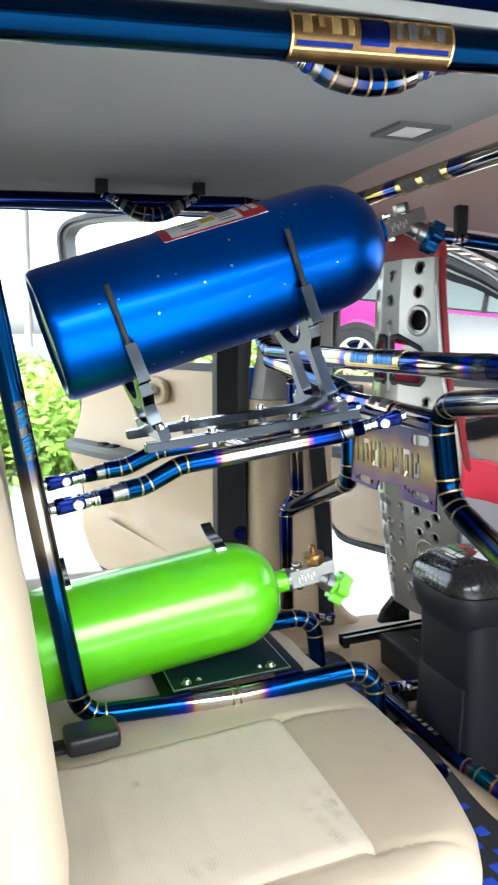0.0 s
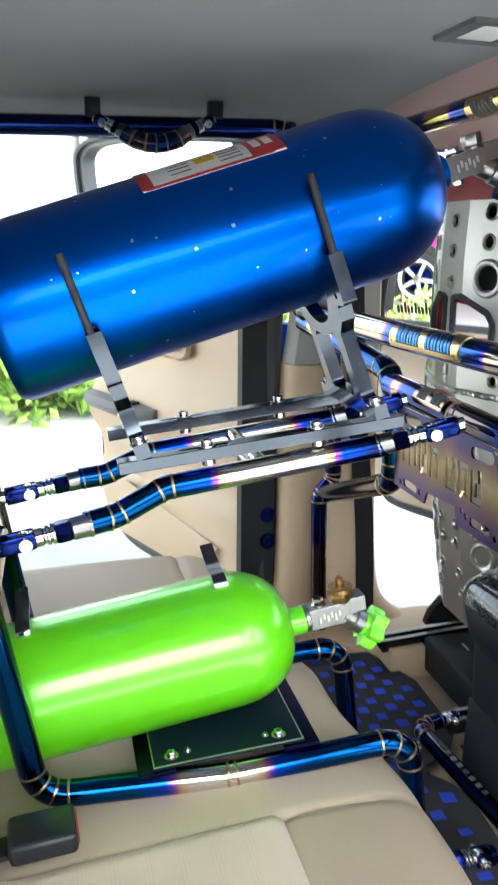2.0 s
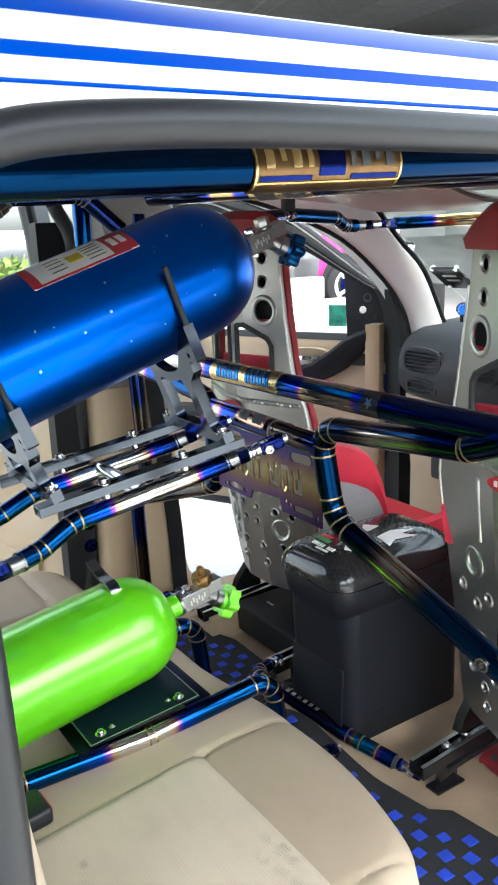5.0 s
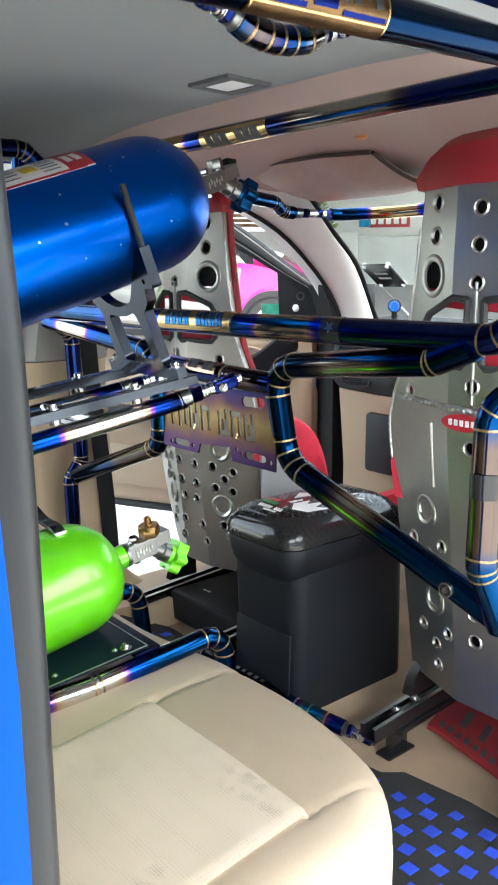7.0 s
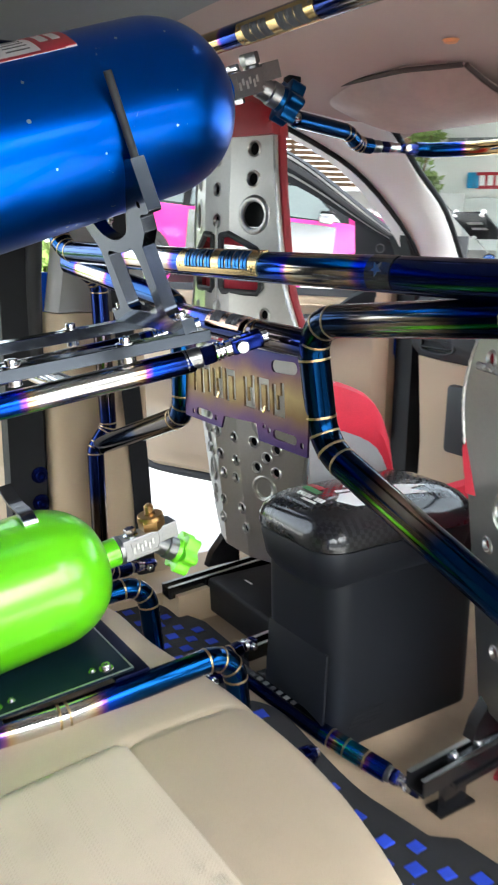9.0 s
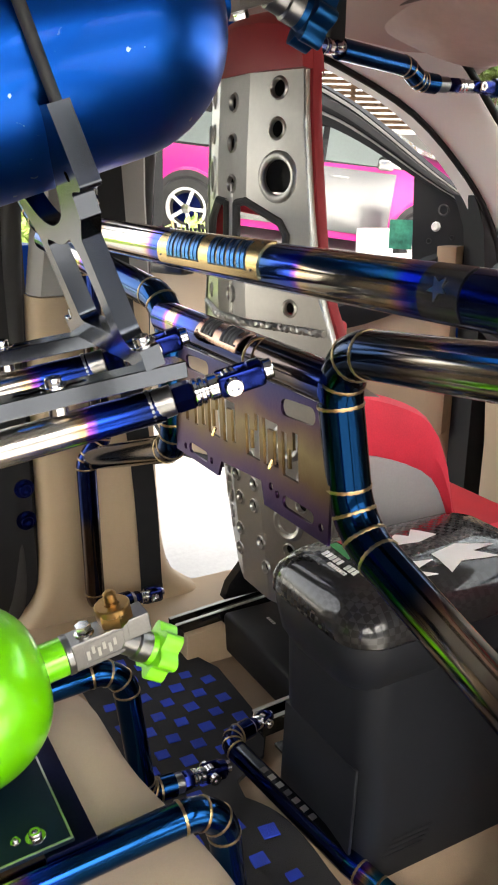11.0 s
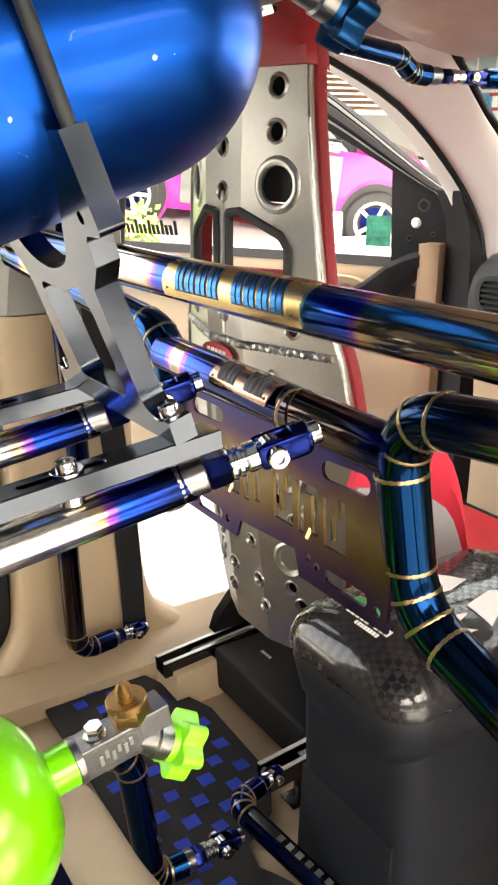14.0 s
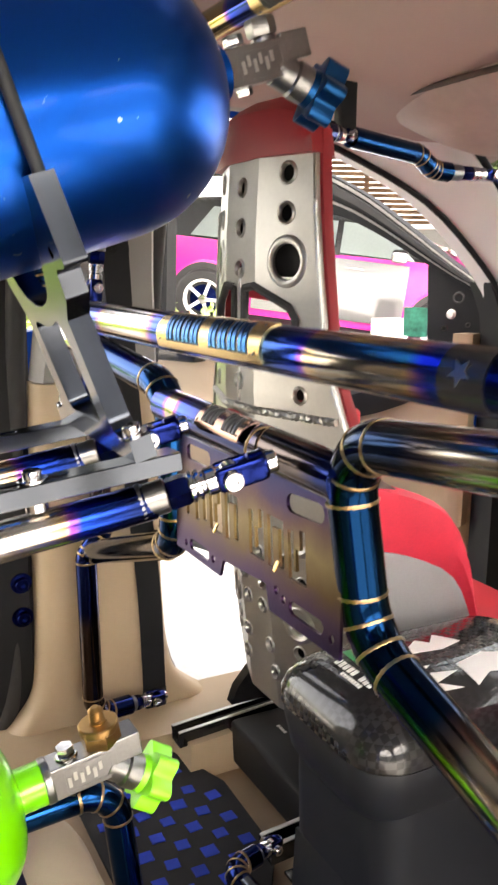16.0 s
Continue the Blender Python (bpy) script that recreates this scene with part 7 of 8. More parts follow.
    cen = P(L * 0.5, (belt_z + top_z) / 2, lean((belt_z + top_z) / 2))

    def frame_rows(w, d0, d1, inset):
        rows = []
        for q in fr:
            r = (cen - q)
            r = (r - inn * r.dot(inn)).normalized()
            rows.append([q + r * inset + inn * d0, q + r * (inset + w) + inn * d0, q + r * (inset + w) + inn * d1, q + r * inset + inn * d1])
        return rows
    part("window_frame", loft(frame_rows(0.055 if kind == "rear" else 0.085, -0.028, 0.012, 0.0), closed_u=True, cap=True), BLACK if kind == "front" else FRAME_GREY, t, "pressed window frame")
    if kind == "front":
        # thin grey strips added to give the black frame bright lines
        for inset in (0.004, 0.052):
            part("frame_edge", loft(frame_rows(0.007, 0.0105, 0.016, inset), closed_u=True, cap=True), GREY_TRIM, t, "thin grey strip along the window frame")
    part("frame_seal", loft(frame_rows(0.020, 0.010, 0.024, 0.016), closed_u=True, cap=True), RUBBER, t, "rubber seal round the window")
    part("belt_seal", loft([[P(u, belt_z - 0.012, -0.02), P(u, belt_z - 0.012, 0.02), P(u, belt_z + 0.008, 0.010), P(u, belt_z + 0.008, -0.010)] for u in (0.05, L - 0.05)], closed_u=True, cap=True), RUBBER, t)
    if kind == "front":
        sail = [(0.0, belt_z - 0.10), (0.168, belt_z - 0.02), (0.178, 1.535), (0.12, 1.51), (0.05, 1.47), (0.0, 1.43)]
        sl = part("mirror_sail", pierced(sail, [], 0.02, lambda u, v, w: P(u, v, w - 0.006 + lean(v))), BLACK, t, "black mirror sail panel")
        # sail bolt, plain white in place of bright metal
        q = P(0.115, 1.428, 0.0155)
        part("bolt", xf(lathe([(0, 0.008), (0.008, 0.008), (0.0115, 0.0), (0, 0)], 16), along(q, q + inn)), WHITE, sl, "bolt head coloured plain white")
        for u, z, r in ((0.10, 1.465, 0.014), (0.13, 1.395, 0.007), (0.075, 1.405, 0.006)):
            q = P(u, z, 0.0142)
            part("dimple", xf(lathe([(r * 0.6, -0.001), (r * 0.8, 0.002), (r, 0.0)], 18), along(q, q + inn)), RUBBER, sl)
        part("sticker", pierced([(0.176, 1.372), (0.236, 1.372), (0.236, 1.440), (0.176, 1.440)], [], 0.002, lambda u, v, w: P(u, v, w + 0.004)), surface("teal_sticker", (0.05, 0.34, 0.22), 0.3, vary=0.6, scale=40, fine=120, bump=0.02), t, "teal and green square sticker")
        part("upper_trim", loft([[P(u, lo, 0.050), P(u, lo + 0.3 * (hi - lo), 0.066), P(u, hi - 0.012, 0.068), P(u, hi, 0.055), P(u, hi, 0.01), P(u, lo, 0.01)] for u, hi, lo in ((0.085, 1.374, 1.325), (0.12, 1.362, 1.285), (0.16, 1.342, 1.245), (0.21, 1.303, 1.215), (0.27, 1.264, 1.19), (0.35, 1.235, 1.165), (0.55, 1.20, 1.14))], closed_u=True, cap=True), BLACK, t, "black upper door trim")
        part("panel_edge", loft([[P(0.045, z, 0.0), P(0.045, z, 0.058), P(0.055, z, 0.064), P(0.088, z, 0.064), P(0.088 - 0.4 * max(0, z - 1.36), z, 0.0)] for z in (0.95, 1.2, 1.36, 1.388)], closed_u=True, cap=True), TAN_TRIM, t, "tan front edge of the panel")
        for k in range(12):
            u = L - 0.30 + k * 0.014
            part("letter_bar", loft([[P(u, belt_z + 0.03, 0.004), P(u + 0.009, belt_z + 0.03, 0.004), P(u + 0.011, belt_z + 0.055 + 0.012 * ((k * 7) % 3 == 0), 0.004 + 0.006), P(u + 0.002, belt_z + 0.055 + 0.012 * ((k * 7) % 3 == 0), 0.004 + 0.006)], [P(u, belt_z + 0.03, 0.006), P(u + 0.009, belt_z + 0.03, 0.006), P(u + 0.011, belt_z + 0.055 + 0.012 * ((k * 7) % 3 == 0), 0.006 + 0.006), P(u + 0.002, belt_z + 0.055 + 0.012 * ((k * 7) % 3 == 0), 0.006 + 0.006)]], closed_u=True, cap=True), BLACK, t)
    for z in (0.86, 1.20):
        part("hinge", loft([[P(-0.03, z - 0.03, -0.01), P(0.06, z - 0.03, 0.012), P(0.06, z - 0.03, 0.022), P(-0.03, z - 0.03, 0.0)], [P(-0.03, z + 0.03, -0.01), P(0.06, z + 0.03, 0.012), P(0.06, z + 0.03, 0.022), P(-0.03, z + 0.03, 0.0)]], closed_u=True, cap=True), CAR_BLUE, t, "blue painted hinge")
    return t


door("door_1", "open far rear car door with tan inner panel", (0.61, 1.985), (-0.384, 0.923), 0.86, 1.415, "rear")
door_front = door("door_2", "open far front car door with tan inner panel", (1.665, 1.985), (-0.45, 0.893), 1.06, 1.342, "front", 1.83)
part("grip", xf(box_bm(-0.12, 0.12, -0.03, 0.03, -0.026, 0.022, 0.010, 3), Matrix.Translation((1.665 - 0.45 * 0.92 - 0.893 * 0.065, 1.985 + 0.893 * 0.92 - 0.45 * 0.065, 1.300)) @ Matrix.Rotation(math.atan2(0.893, -0.45), 4, "Z")), CARBON, door_front, "carbon-weave grip")
part("pillar_dark", loft([[(0.53, 1.955, z), (0.60, 1.945, z), (0.62, 1.97, z), (0.62, 2.0, z), (0.53, 2.0, z)] for z in (0.70, 1.0, 1.4, 1.72)], closed_u=True, cap=True), BLACK, wall_far, "black door jamb")
for z in (1.003, 0.943):
    bolt((0.588, 1.9455, z), (0, -1, 0), 0.011, wall_far, mat=BLUE_ALLOY)

# ---- outdoors ----
def ground_z(x, y):
    return 0.15 + 0.51 * min(1, max(0, (y - 2.6) / 4.6)) + 0.19 * min(3.2, max(0, y - 7.2))


ground = grid_sheet([-400, -60, -20, -8, -3, 0, 3, 6, 12, 25, 60, 400], [-400, -60, -15, -5, 0, 2.6, 4, 5.5, 7.2, 8.8, 10.4, 11, 15, 60, 400], ground_z, -0.05, CONCRETE, "ground")
tagged(ground, "pale concrete driveway rising gently", "ground", kind="structure")
# unseen dark sheet added to cut ground glare in bottle and tubes
road = grid_sheet([-120, -20, -6, 0, 6, 20, 120], [-90, -30, -9, -3, -0.2], lambda x, y: 0.156, -0.004, DARK_GROUND, "road")
tagged(road, "dark ground sheet added out of view to cut light from below", "road", kind="structure")


def leaf_bm(n, place, size, droop=0.3):
    """Many small folded leaves, each of four corners."""
    vs, fs = [], []
    for i in range(n):
        p, up = place()
        d = (Vector((random.gauss(0, 1), random.gauss(0, 1), random.gauss(0, 0.7))) + up).normalized()
        w = d.cross(Vector((random.gauss(0, 1), random.gauss(0, 1), random.gauss(0, 1)))).normalized()
        s = size * random.uniform(0.6, 1.4)
        k = len(vs)
        n_ = d.cross(w)
        vs += [p, p + d * s * 0.5 + w * s * 0.28 + n_ * s * 0.06, p + d * s, p + d * s * 0.5 - w * s * 0.28 + n_ * s * 0.06]
        fs += [(k, k + 1, k + 2), (k, k + 2, k + 3)]
    me = bpy.data.meshes.new("leaves")
    me.from_pydata(vs, [], fs)
    return me


def shrub(name, label, x, y, w, h, n, size, mat):
    t = thing(name, label, "shrub", "shrubs")
    z0 = ground_z(x, y)
    for _ in range(9):
        part("stem", rod((x + random.uniform(-0.15, 0.15) * w, y + random.uniform(-0.15, 0.15) * w, z0), (x + random.uniform(-0.4, 0.4) * w, y + random.uniform(-0.3, 0.3) * w, z0 + h * random.uniform(0.5, 0.85)), 0.012, 6), WOOD, t)
    clumps = [(x + random.uniform(-0.5, 0.5) * w, y + random.uniform(-0.35, 0.35) * w, z0 + h * random.uniform(0.10, 0.74), min(0.26 * h, random.uniform(0.10, 0.19) * w)) for _ in range(34)]

    def place():
        cx, cy, cz, r = random.choice(clumps)
        v = Vector((random.gauss(0, 1), random.gauss(0, 1), random.gauss(0, 1))).normalized()
        return Vector((cx, cy, max(z0 + 0.02, cz))) + v * r * random.uniform(0.6, 1.0), v
    part("foliage", leaf_bm(n, place, size), mat, t, smooth=False)
    return t


random.seed(7)
shrub("shrub", "bright green clipped shrub by the driveway", 0.05, 5.9, 1.5, 0.78, 5200, 0.085, LEAF)
shrub("shrub", "bright green clipped shrub by the driveway", -1.3, 6.2, 1.6, 0.78, 4200, 0.085, LEAF)
shrub("shrub", "pale leafy shrub behind the driveway edge", 0.9, 7.2, 1.7, 0.68, 4200, 0.10, LEAF_PALE)
shrub("shrub", "tall pale shrub behind the driveway edge", -0.8, 7.6, 2.0, 0.66, 5200, 0.11, LEAF_PALE)
shrub("shrub", "tall pale shrub behind the driveway edge", 2.4, 8.2, 1.8, 0.62, 4200, 0.11, LEAF_PALE)
shrub("shrub", "tall leafy shrub beside the shop front", 11.3, 12.2, 1.1, 3.2, 3200, 0.13, LEAF_PALE)
shrub("potted_plant", "small yellow-green plant on the low wall", 3.0, 6.75, 0.6, 0.75, 900, 0.08, LEAF_PALE)
grass = thing("grass", "long thin green grass blades beside the shrubs", "grass", kind="stuff")
bm = bmesh.new()
for i in range(900):
    x, y = random.uniform(0.3, 1.2), random.uniform(5.5, 6.4)
    z = ground_z(x, y)
    h = random.uniform(0.35, 0.85)
    d = Vector((random.gauss(0, 0.22), random.gauss(0, 0.22), 0))
    w = Vector((random.gauss(0, 1), random.gauss(0, 1), 0)).normalized() * 0.008
    p = Vector((x, y, z))
    v = [bm.verts.new(p - w), bm.verts.new(p + w), bm.verts.new(p + d * 0.4 + w + Vector((0, 0, h * 0.6))), bm.verts.new(p + d * 0.4 - w + Vector((0, 0, h * 0.6))), bm.verts.new(p + d * 1.3 + Vector((0, 0, h)))]
    bm.faces.new(v[:4])
    bm.faces.new((v[3], v[2], v[4]))
part("blades", bm, LEAF, grass, smooth=False)


def parked_car(at):
    """A small hatchback: painted body with wheel arches, dark windows, wheels, mirrors, lamps. x runs to its nose."""
    t = thing("parked_car", "pink and silver hatchback parked in the carport", "car", at=at)
    sect = []
    for x, zb, zs, zr, ws, wr in ((-1.95, 0.45, 0.85, 0.93, 0.62, 0.55), (-1.85, 0.28, 0.92, 1.10, 0.78, 0.62), (-1.55, 0.22, 0.93, 1.28, 0.83, 0.60), (-0.9, 0.20, 0.93, 1.36, 0.84, 0.62), (0.0, 0.20, 0.93, 1.35, 0.84, 0.63), (0.55, 0.20, 0.94, 1.24, 0.84, 0.62), (0.95, 0.20, 0.95, 1.05, 0.84, 0.66), (1.25, 0.20, 0.90, 0.98, 0.83, 0.66), (1.65, 0.22, 0.78, 0.86, 0.78, 0.60), (1.88, 0.30, 0.62, 0.68, 0.66, 0.5), (1.95, 0.42, 0.52, 0.56, 0.56, 0.4)):
        sect.append([(x, -ws + 0.03, zb), (x, -ws, (zb + zs) / 2), (x, -ws + 0.02, zs), (x, -wr, zr - 0.06), (x, -wr + 0.12, zr), (x, wr - 0.12, zr), (x, wr, zr - 0.06), (x, ws - 0.02, zs), (x, ws, (zb + zs) / 2), (x, ws - 0.03, zb)])
    part("lower_body", loft([q[:3] + q[7:] for q in sect], closed_u=True, cap=True), PINK, t, "glossy pink lower body")
    part("cabin", loft([q[2:8] for q in sect[:7]], closed_u=True, cap=True), SILVER_PAINT, t, "silver painted cabin")
    part("bonnet", loft([q[2:8] for q in sect[6:]], closed_u=True, cap=True), PINK, t, "glossy pink bonnet")
    for s in (-1, 1):
        part("door_panel", loft([[(x, s * 0.846, 0.28), (x, s * 0.850, 0.6), (x, s * 0.836, 0.90), (x, s * 0.80, 0.90), (x, s * 0.80, 0.28)] for x in (-0.75, 0.15, 0.82)], closed_u=True, cap=True), SILVER_PAINT, t, "silver painted doors")
        for x0, x1, x2, x3 in ((-1.45, -0.82, -0.80, -1.25), (-0.74, 0.05, 0.05, -0.74), (0.10, 0.86, 0.48, 0.10)):
            lo, hi = 0.955, 1.25
            gy = lambda z: s * (0.838 - (z - 0.93) * 0.43)
            part("side_window", loft([[(x0, gy(lo), lo), (x1, gy(lo), lo), (x2, gy(hi), hi), (x3, gy(hi), hi)], [(x0, gy(lo) - s * 0.03, lo), (x1, gy(lo) - s * 0.03, lo), (x2, gy(hi) - s * 0.03, hi), (x3, gy(hi) - s * 0.03, hi)]], closed_u=True, cap=True), GLASS_PALE, t, "side window with mirrored sky in its colour")
        for x0, x1 in ((-0.82, -0.735), (0.045, 0.105)):
            gy = lambda z: s * (0.841 - (z - 0.93) * 0.43)
            part("pillar", loft([[(x0, gy(0.93), 0.93), (x1, gy(0.93), 0.93), (x1, gy(1.26), 1.26), (x0, gy(1.26), 1.26)], [(x0, gy(0.93) - s * 0.03, 0.93), (x1, gy(0.93) - s * 0.03, 0.93), (x1, gy(1.26) - s * 0.03, 1.26), (x0, gy(1.26) - s * 0.03, 1.26)]], closed_u=True, cap=True), BLACK_GLOSS, t, "black window pillar")
        part("mirror", box_bm(0.62, 0.78, s * 0.98 - 0.09, s * 0.98 + 0.09, 0.95, 1.07, 0.03, 3), SILVER_PAINT, t)
        part("mirror_arm", rod((0.72, s * 0.82, 0.96), (0.70, s * 0.93, 0.99), 0.02, 8), BLACK, t)
        for dx in (-0.62, 0.28):
            part("handle", box_bm(dx - 0.08, dx + 0.08, s * 0.852 - 0.012, s * 0.852 + 0.012, 0.80, 0.825, 0.008), SILVER_PAINT, t)
        part("head_lamp", box_bm(1.45, 1.86, s * 0.66 - 0.09, s * 0.66 + 0.07, 0.66, 0.80, 0.04, 3), CHROME, t)
        for x in (-1.25, 1.23):
            part("wheel_well", xf(lathe([(0, -0.02), (0.365, -0.02), (0.365, 0.008), (0, 0.008)], 40), Matrix.Translation((x, s * 0.842, 0.33)) @ Matrix.Rotation(radians(90), 4, "X")), RUBBER, t)
            w = part("wheel", xf(lathe([(0.19, -0.10), (0.29, -0.105), (0.31, -0.085), (0.315, 0.0), (0.31, 0.085), (0.29, 0.105), (0.19, 0.10)], 40), Matrix.Translation((x, s * 0.80, 0.315)) @ Matrix.Rotation(radians(90), 4, "X")), RUBBER, t, "black tyre")
            wm = Matrix.Translation((x, s * 0.895, 0.315)) @ Matrix.Rotation(radians(-90 * s), 4, "X")
            part("rim", xf(lathe([(0.185, -0.03), (0.205, 0.0), (0.215, 0.012), (0.205, 0.016), (0.19, 0.01), (0.18, -0.03)], 36), wm), WHITE, w, "white wheel rim")
            for k in range(5):
                a = radians(72 * k)
                part("spoke", xf(xf(box_bm(0.03, 0.195, -0.018, 0.018, -0.012, 0.010, 0.004), Matrix.Rotation(a, 4, "Z")), wm), WHITE, w, "white spoke")
            part("hub", xf(lathe([(0, 0.015), (0.05, 0.012), (0.055, -0.02)], 20), wm), CHROME, w)
            part("brake_disc", xf(lathe([(0, -0.03), (0.15, -0.03), (0.15, -0.04), (0, -0.04)], 28), wm), BLUE_ALLOY, w)
            part("wheel_arch", xf(lathe([(0.36, -0.02), (0.39, 0.0), (0.39, 0.012), (0.35, 0.016), (0.33, -0.10)], 40), Matrix.Translation((x, s * 0.832, 0.33)) @ Matrix.Rotation(radians(90), 4, "X")), PINK, t)
    part("windscreen", loft([[(1.02, -0.60, 1.05), (1.02, 0.60, 1.05), (0.58, 0.55, 1.25), (0.58, -0.55, 1.25)], [(0.98, -0.60, 1.05), (0.98, 0.60, 1.05), (0.54, 0.55, 1.25), (0.54, -0.55, 1.25)]], closed_u=True, cap=True), GLASS_PALE, t)
    return t


parked_car(Matrix.Translation((5.52, 8.66, ground_z(5.52, 8.66))) @ Matrix.Rotation(math.atan(0.19), 4, "X") @ Matrix.Rotation(radians(-37), 4, "Z"))

low_wall = thing("low_wall", "white painted low wall beside the carport", "wall", kind="structure")
part("wall", box_bm(2.4, 6.4, 6.95, 7.10, 0.4, 0.83, 0.01), WHITE_WALL, low_wall)
part("coping", box_bm(2.36, 6.44, 6.91, 7.14, 0.83, 0.87, 0.008), WHITE_WALL, low_wall)
house = thing("wall_house", "grey plastered house wall behind the carport", "house wall", kind="structure")
part("plaster", xf(box_bm(-2.4, 3.3, 0, 0.25, 0.5, 2.3, 0.01), Matrix.Translation((8.5, 12.4, 0)) @ Matrix.Rotation(radians(-24), 4, "Z")), PLASTER, house)
hm = Matrix.Translation((8.5, 12.3, 0)) @ Matrix.Rotation(radians(-24), 4, "Z")
part("window_leaf", xf(box_bm(-3.0, -0.6, -0.03, 0.02, 1.1, 2.1, 0.01), hm), WHITE_WALL, house, "white framed panel")
part("post", xf(box_bm(-0.45, -0.25, -0.10, 0.05, 0.5, 2.4, 0.01), hm), PLASTER, house)
slats = thing("slat_screen", "brown wooden slat screen above the house wall", "slat screen", kind="structure")
for k in range(24):
    part("slat", xf(box_bm(-1.9, 2.15, -0.06, -0.02, 2.36 + k * 0.084, 2.36 + k * 0.084 + 0.060, 0.004), hm), WOOD, slats)
for k in range(3):
    part("slat_post", xf(box_bm(-1.88 + k * 1.95, -1.80 + k * 1.95, -0.02, 0.05, 2.3, 4.4, 0.006), hm), WOOD, slats)
carport = thing("carport_roof", "dark sheet carport roof on steel trusses", "carport", kind="structure")
cm = Matrix.Translation((8.5, 11.0, 4.3)) @ Matrix.Rotation(radians(-24), 4, "Z")
# sheet carried forward out of view to keep sun off the parked car
rows = [[cm @ Vector((x, y, 0.03 * math.sin(x * 30) + 0.1 * y)) for y in (-7.6, -5.0, -2.2, 0, 4.5)] for x in span(-8, 9, 170)]
part("sheet", thicken(loft(rows), 0.01), DARK_GREY, carport, "dark ribbed roof sheet")
for k in range(9):
    x = -7.5 + 2.0 * k
    part("truss", merge(rod(cm @ Vector((x, -2.1, -0.28)), cm @ Vector((x, 4.4, 0.3)), 0.04, 8), rod(cm @ Vector((x, -2.1, -0.60)), cm @ Vector((x, 4.4, -0.2)), 0.03, 8), *[rod(cm @ Vector((x, -2.1 + 0.8 * q, -0.26 + 0.07 * q)), cm @ Vector((x, -1.7 + 0.8 * q, -0.56 + 0.05 * q)), 0.02, 6) for q in range(8)]), GREY_TRIM, carport)
for y in (-2.0, -1.2, -0.4):
    part("purlin", rod(cm @ Vector((-8, y, -0.12 + 0.1 * y)), cm @ Vector((9, y, -0.12 + 0.1 * y)), 0.035, 8), GREY_TRIM, carport)
for x in (-7.8, 8.8):
    part("column", rod(cm @ Vector((x, -2.0, -3.8)), cm @ Vector((x, -2.0, -0.3)), 0.06, 12), GREY_TRIM, carport)
shop = thing("shop_front", "white shop front with a red sign and blue awnings", "building")
sm = Matrix.Translation((12.4, 11.8, 0)) @ Matrix.Rotation(math.atan2(-0.73, 0.68), 4, "Z")
part("facade", xf(box_bm(-1.3, 5.0, 0.0, 0.3, 0.4, 4.2, 0.01), sm), WHITE_WALL, shop)
# pale block stands in for windscreen haze and reflection above the dash
part("grey_base", xf(box_bm(-1.25, 4.9, -0.35, -0.004, 0.4, 2.26, 0.02), sm), surface("windscreen_haze_grey", (0.62, 0.64, 0.63), 0.85, vary=0.12, scale=1.2, fine=60, bump=0.3, dist=0.003), shop, "pale block for the haze low in the windscreen")
win = part("window", xf(box_bm(-0.46, 0.56, -0.03, -0.003, 3.08, 3.36, 0.004), sm), GLASS_PALE, shop, "dull green window band")
for k in range(4):
    part("mullion", xf(box_bm(-0.46 + 0.33 * k, -0.43 + 0.33 * k, -0.045, -0.031, 3.08, 3.36), sm), PLASTER, win)
sign = part("sign_board", xf(box_bm(0.12, 0.95, -0.06, -0.004, 2.44, 2.74, 0.006), sm), RED_PRINT, shop, "red sign board")
for k in range(5):
    part("letter_bar", xf(box_bm(0.18 + 0.15 * k, 0.28 + 0.15 * k, -0.072, -0.061, 2.50, 2.68), sm), WHITE, sign)
AWNING = surface("blue_awning_cloth", (0.02, 0.28, 0.55), 0.7, vary=0.25, scale=6, fine=80, bump=0.4)
for x0, x1 in ((-0.05, 0.17), (-0.92, -0.68)):
    part("awning", xf(loft([[(x0 + (x1 - x0) * f, -0.004, 2.74), (x0 + (x1 - x0) * f, -0.22 - 0.02 * math.sin(9 * f), 2.50), (x0 + (x1 - x0) * f, -0.23 - 0.02 * math.sin(9 * f), 2.44), (x0 + (x1 - x0) * f, -0.20, 2.50), (x0 + (x1 - x0) * f, -0.004, 2.70)] for f in span(0, 1, 8)], closed_u=True, cap=True), sm), AWNING, shop, "blue cloth awning")
planter = thing("white_box", "white box standing on the low wall", "box")
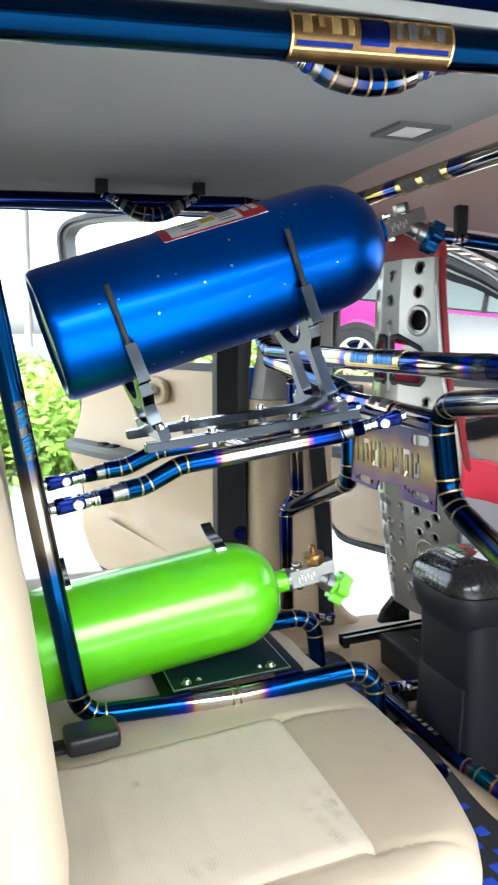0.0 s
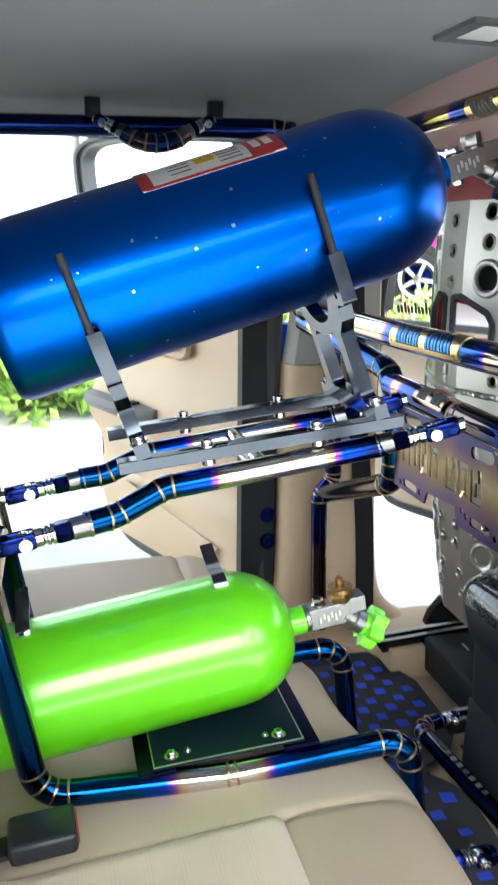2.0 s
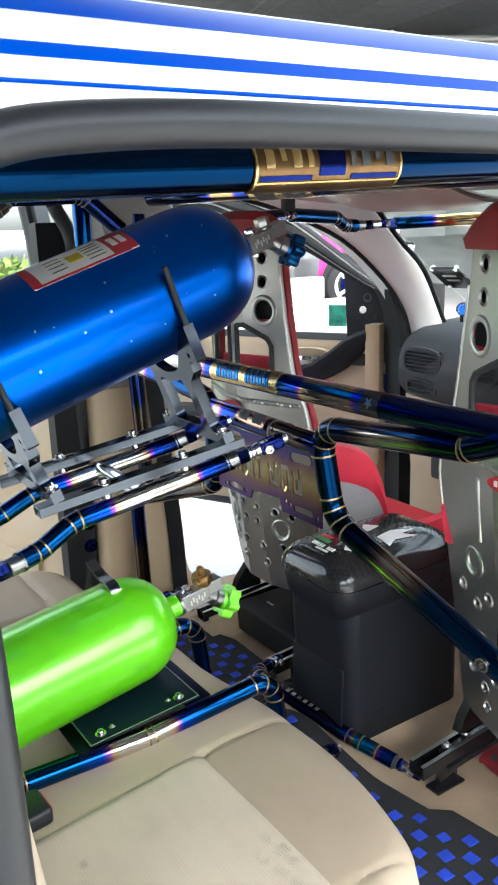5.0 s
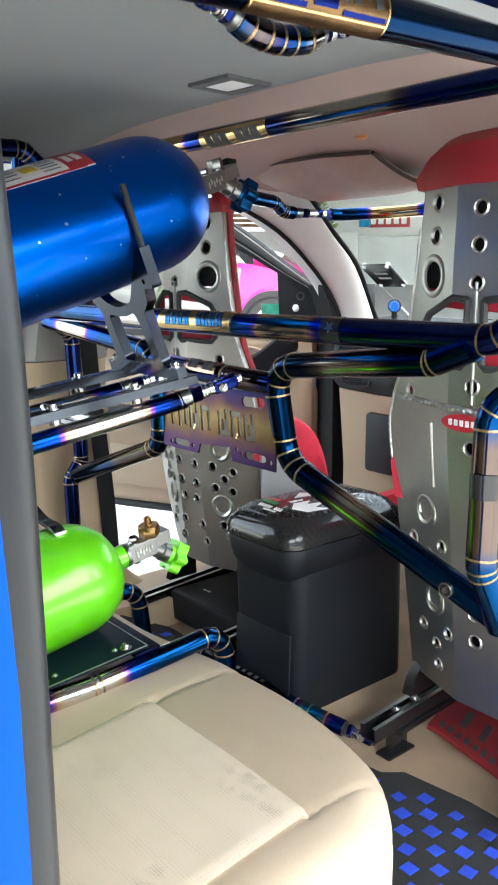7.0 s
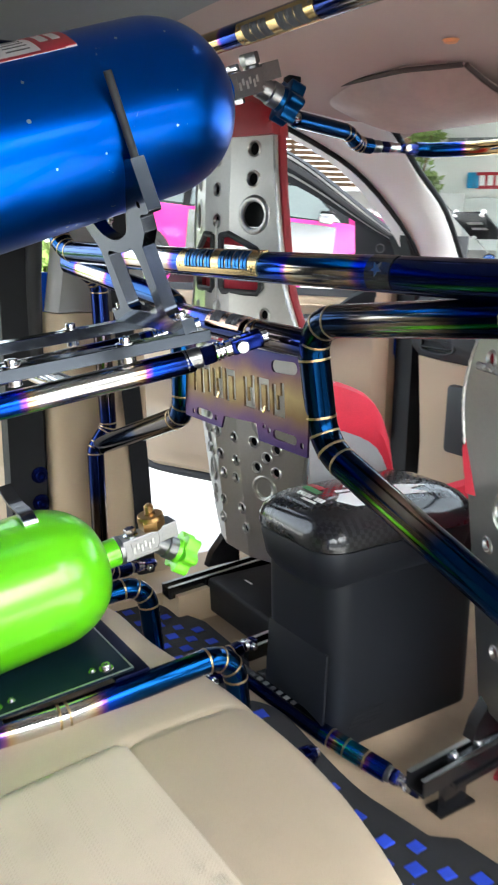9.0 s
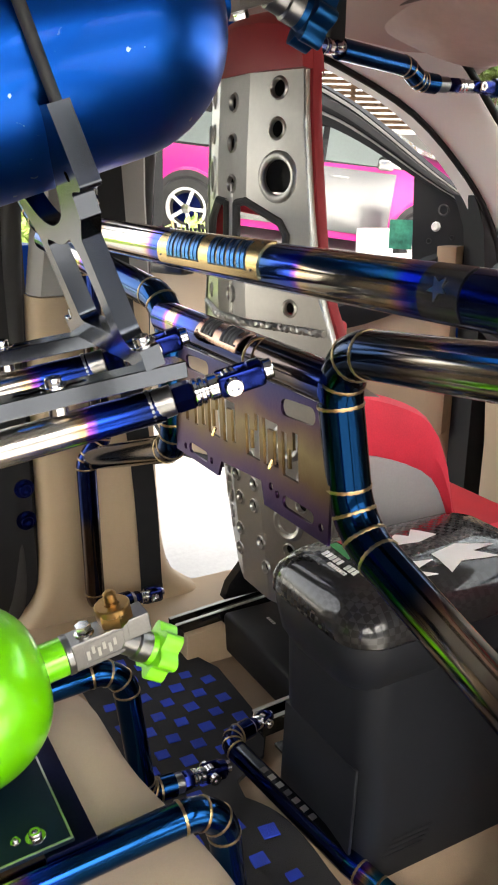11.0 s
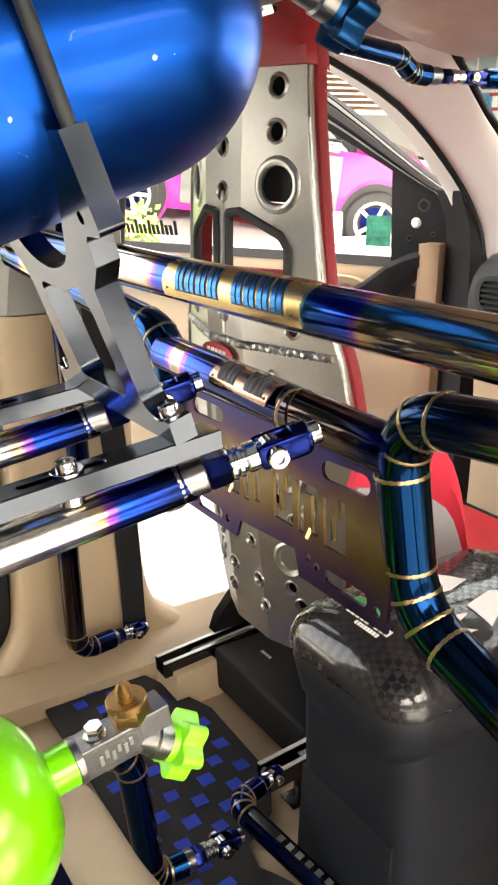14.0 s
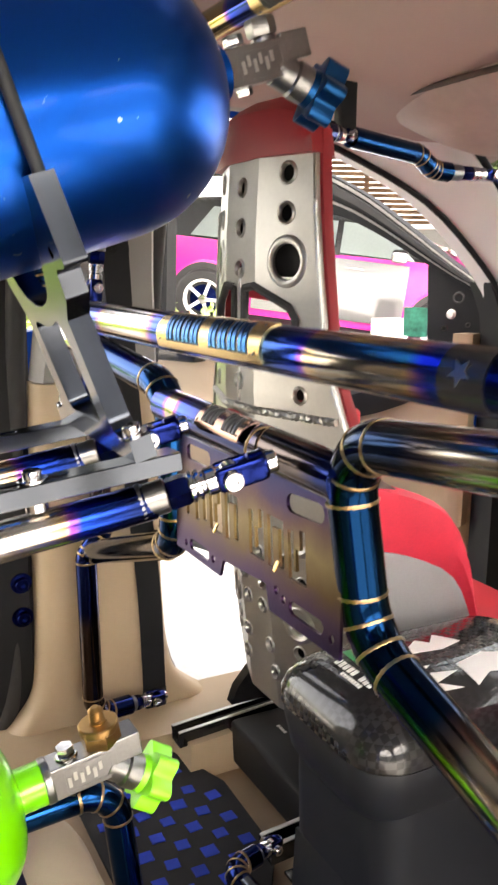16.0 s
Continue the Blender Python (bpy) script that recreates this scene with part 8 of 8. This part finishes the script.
part("box", box_bm(5.05, 5.35, 6.93, 7.12, 0.8705, 1.12, 0.01), WHITE_WALL, planter)

# unseen wall added so tubes and bottle mirror something dark
reflection_wall = thing("wall_reflection", "plain grey wall added out of view to darken reflections", "wall", kind="structure")
part("wall", box_bm(-14, 14, -9.2, -9.0, 0.1, 2.9, 0.01), PLASTER, reflection_wall)
part("coping", box_bm(-14, 14, -9.24, -8.96, 2.9, 2.97, 0.01), PLASTER, reflection_wall)

# unseen canopy added to narrow sky light: ribbed sheet, beams, posts, open to yard
canopy = thing("sky_blocking_canopy", "dark canopy added out of view over the car to limit the sky", "carport", kind="structure")
rows = [[(x, y, 3.15 + 0.02 * math.sin(x * 40) + 0.04 * y) for y in (CANOPY_Y, 1.2, 3.2)] for x in span(-4.5, 1.2, 100)]
part("sheet", thicken(loft(rows), 0.008), DARK_GREY, canopy, "dark ribbed roof sheet")
for k in range(5):
    x = -4.4 + 1.38 * k
    part("beam", merge(rod((x, CANOPY_Y, 3.06 + 0.04 * CANOPY_Y), (x, 3.2, 3.06 + 0.04 * 3.2), 0.035, 8), rod((x, CANOPY_Y, 2.86 + 0.04 * CANOPY_Y), (x, 3.2, 2.86 + 0.04 * 3.2), 0.025, 8), *[rod((x, CANOPY_Y + 0.6 * q, 3.05 + 0.04 * (CANOPY_Y + 0.6 * q)), (x, CANOPY_Y + 0.3 + 0.6 * q, 2.87 + 0.04 * (CANOPY_Y + 0.6 * q)), 0.015, 6) for q in range(int((3.1 - CANOPY_Y) / 0.6))]), GREY_TRIM, canopy)
for y in (-0.6, 0.6, 1.9, 3.1):
    part("purlin", rod((-4.5, y, 3.10 + 0.04 * y), (1.2, y, 3.10 + 0.04 * y), 0.03, 8), GREY_TRIM, canopy)
for x in (-4.4, 1.15):
    for y in (CANOPY_Y + 0.1, 3.1):
        part("post", rod((x, y, 0.1), (x, y, 3.06 + 0.04 * y), 0.045, 12), GREY_TRIM, canopy)

part("door_check", box_bm(1.609, 1.649, 1.915, 1.94, 0.879, 0.929, 0.004), CAR_BLUE, wall_far, "blue painted hinge plate")
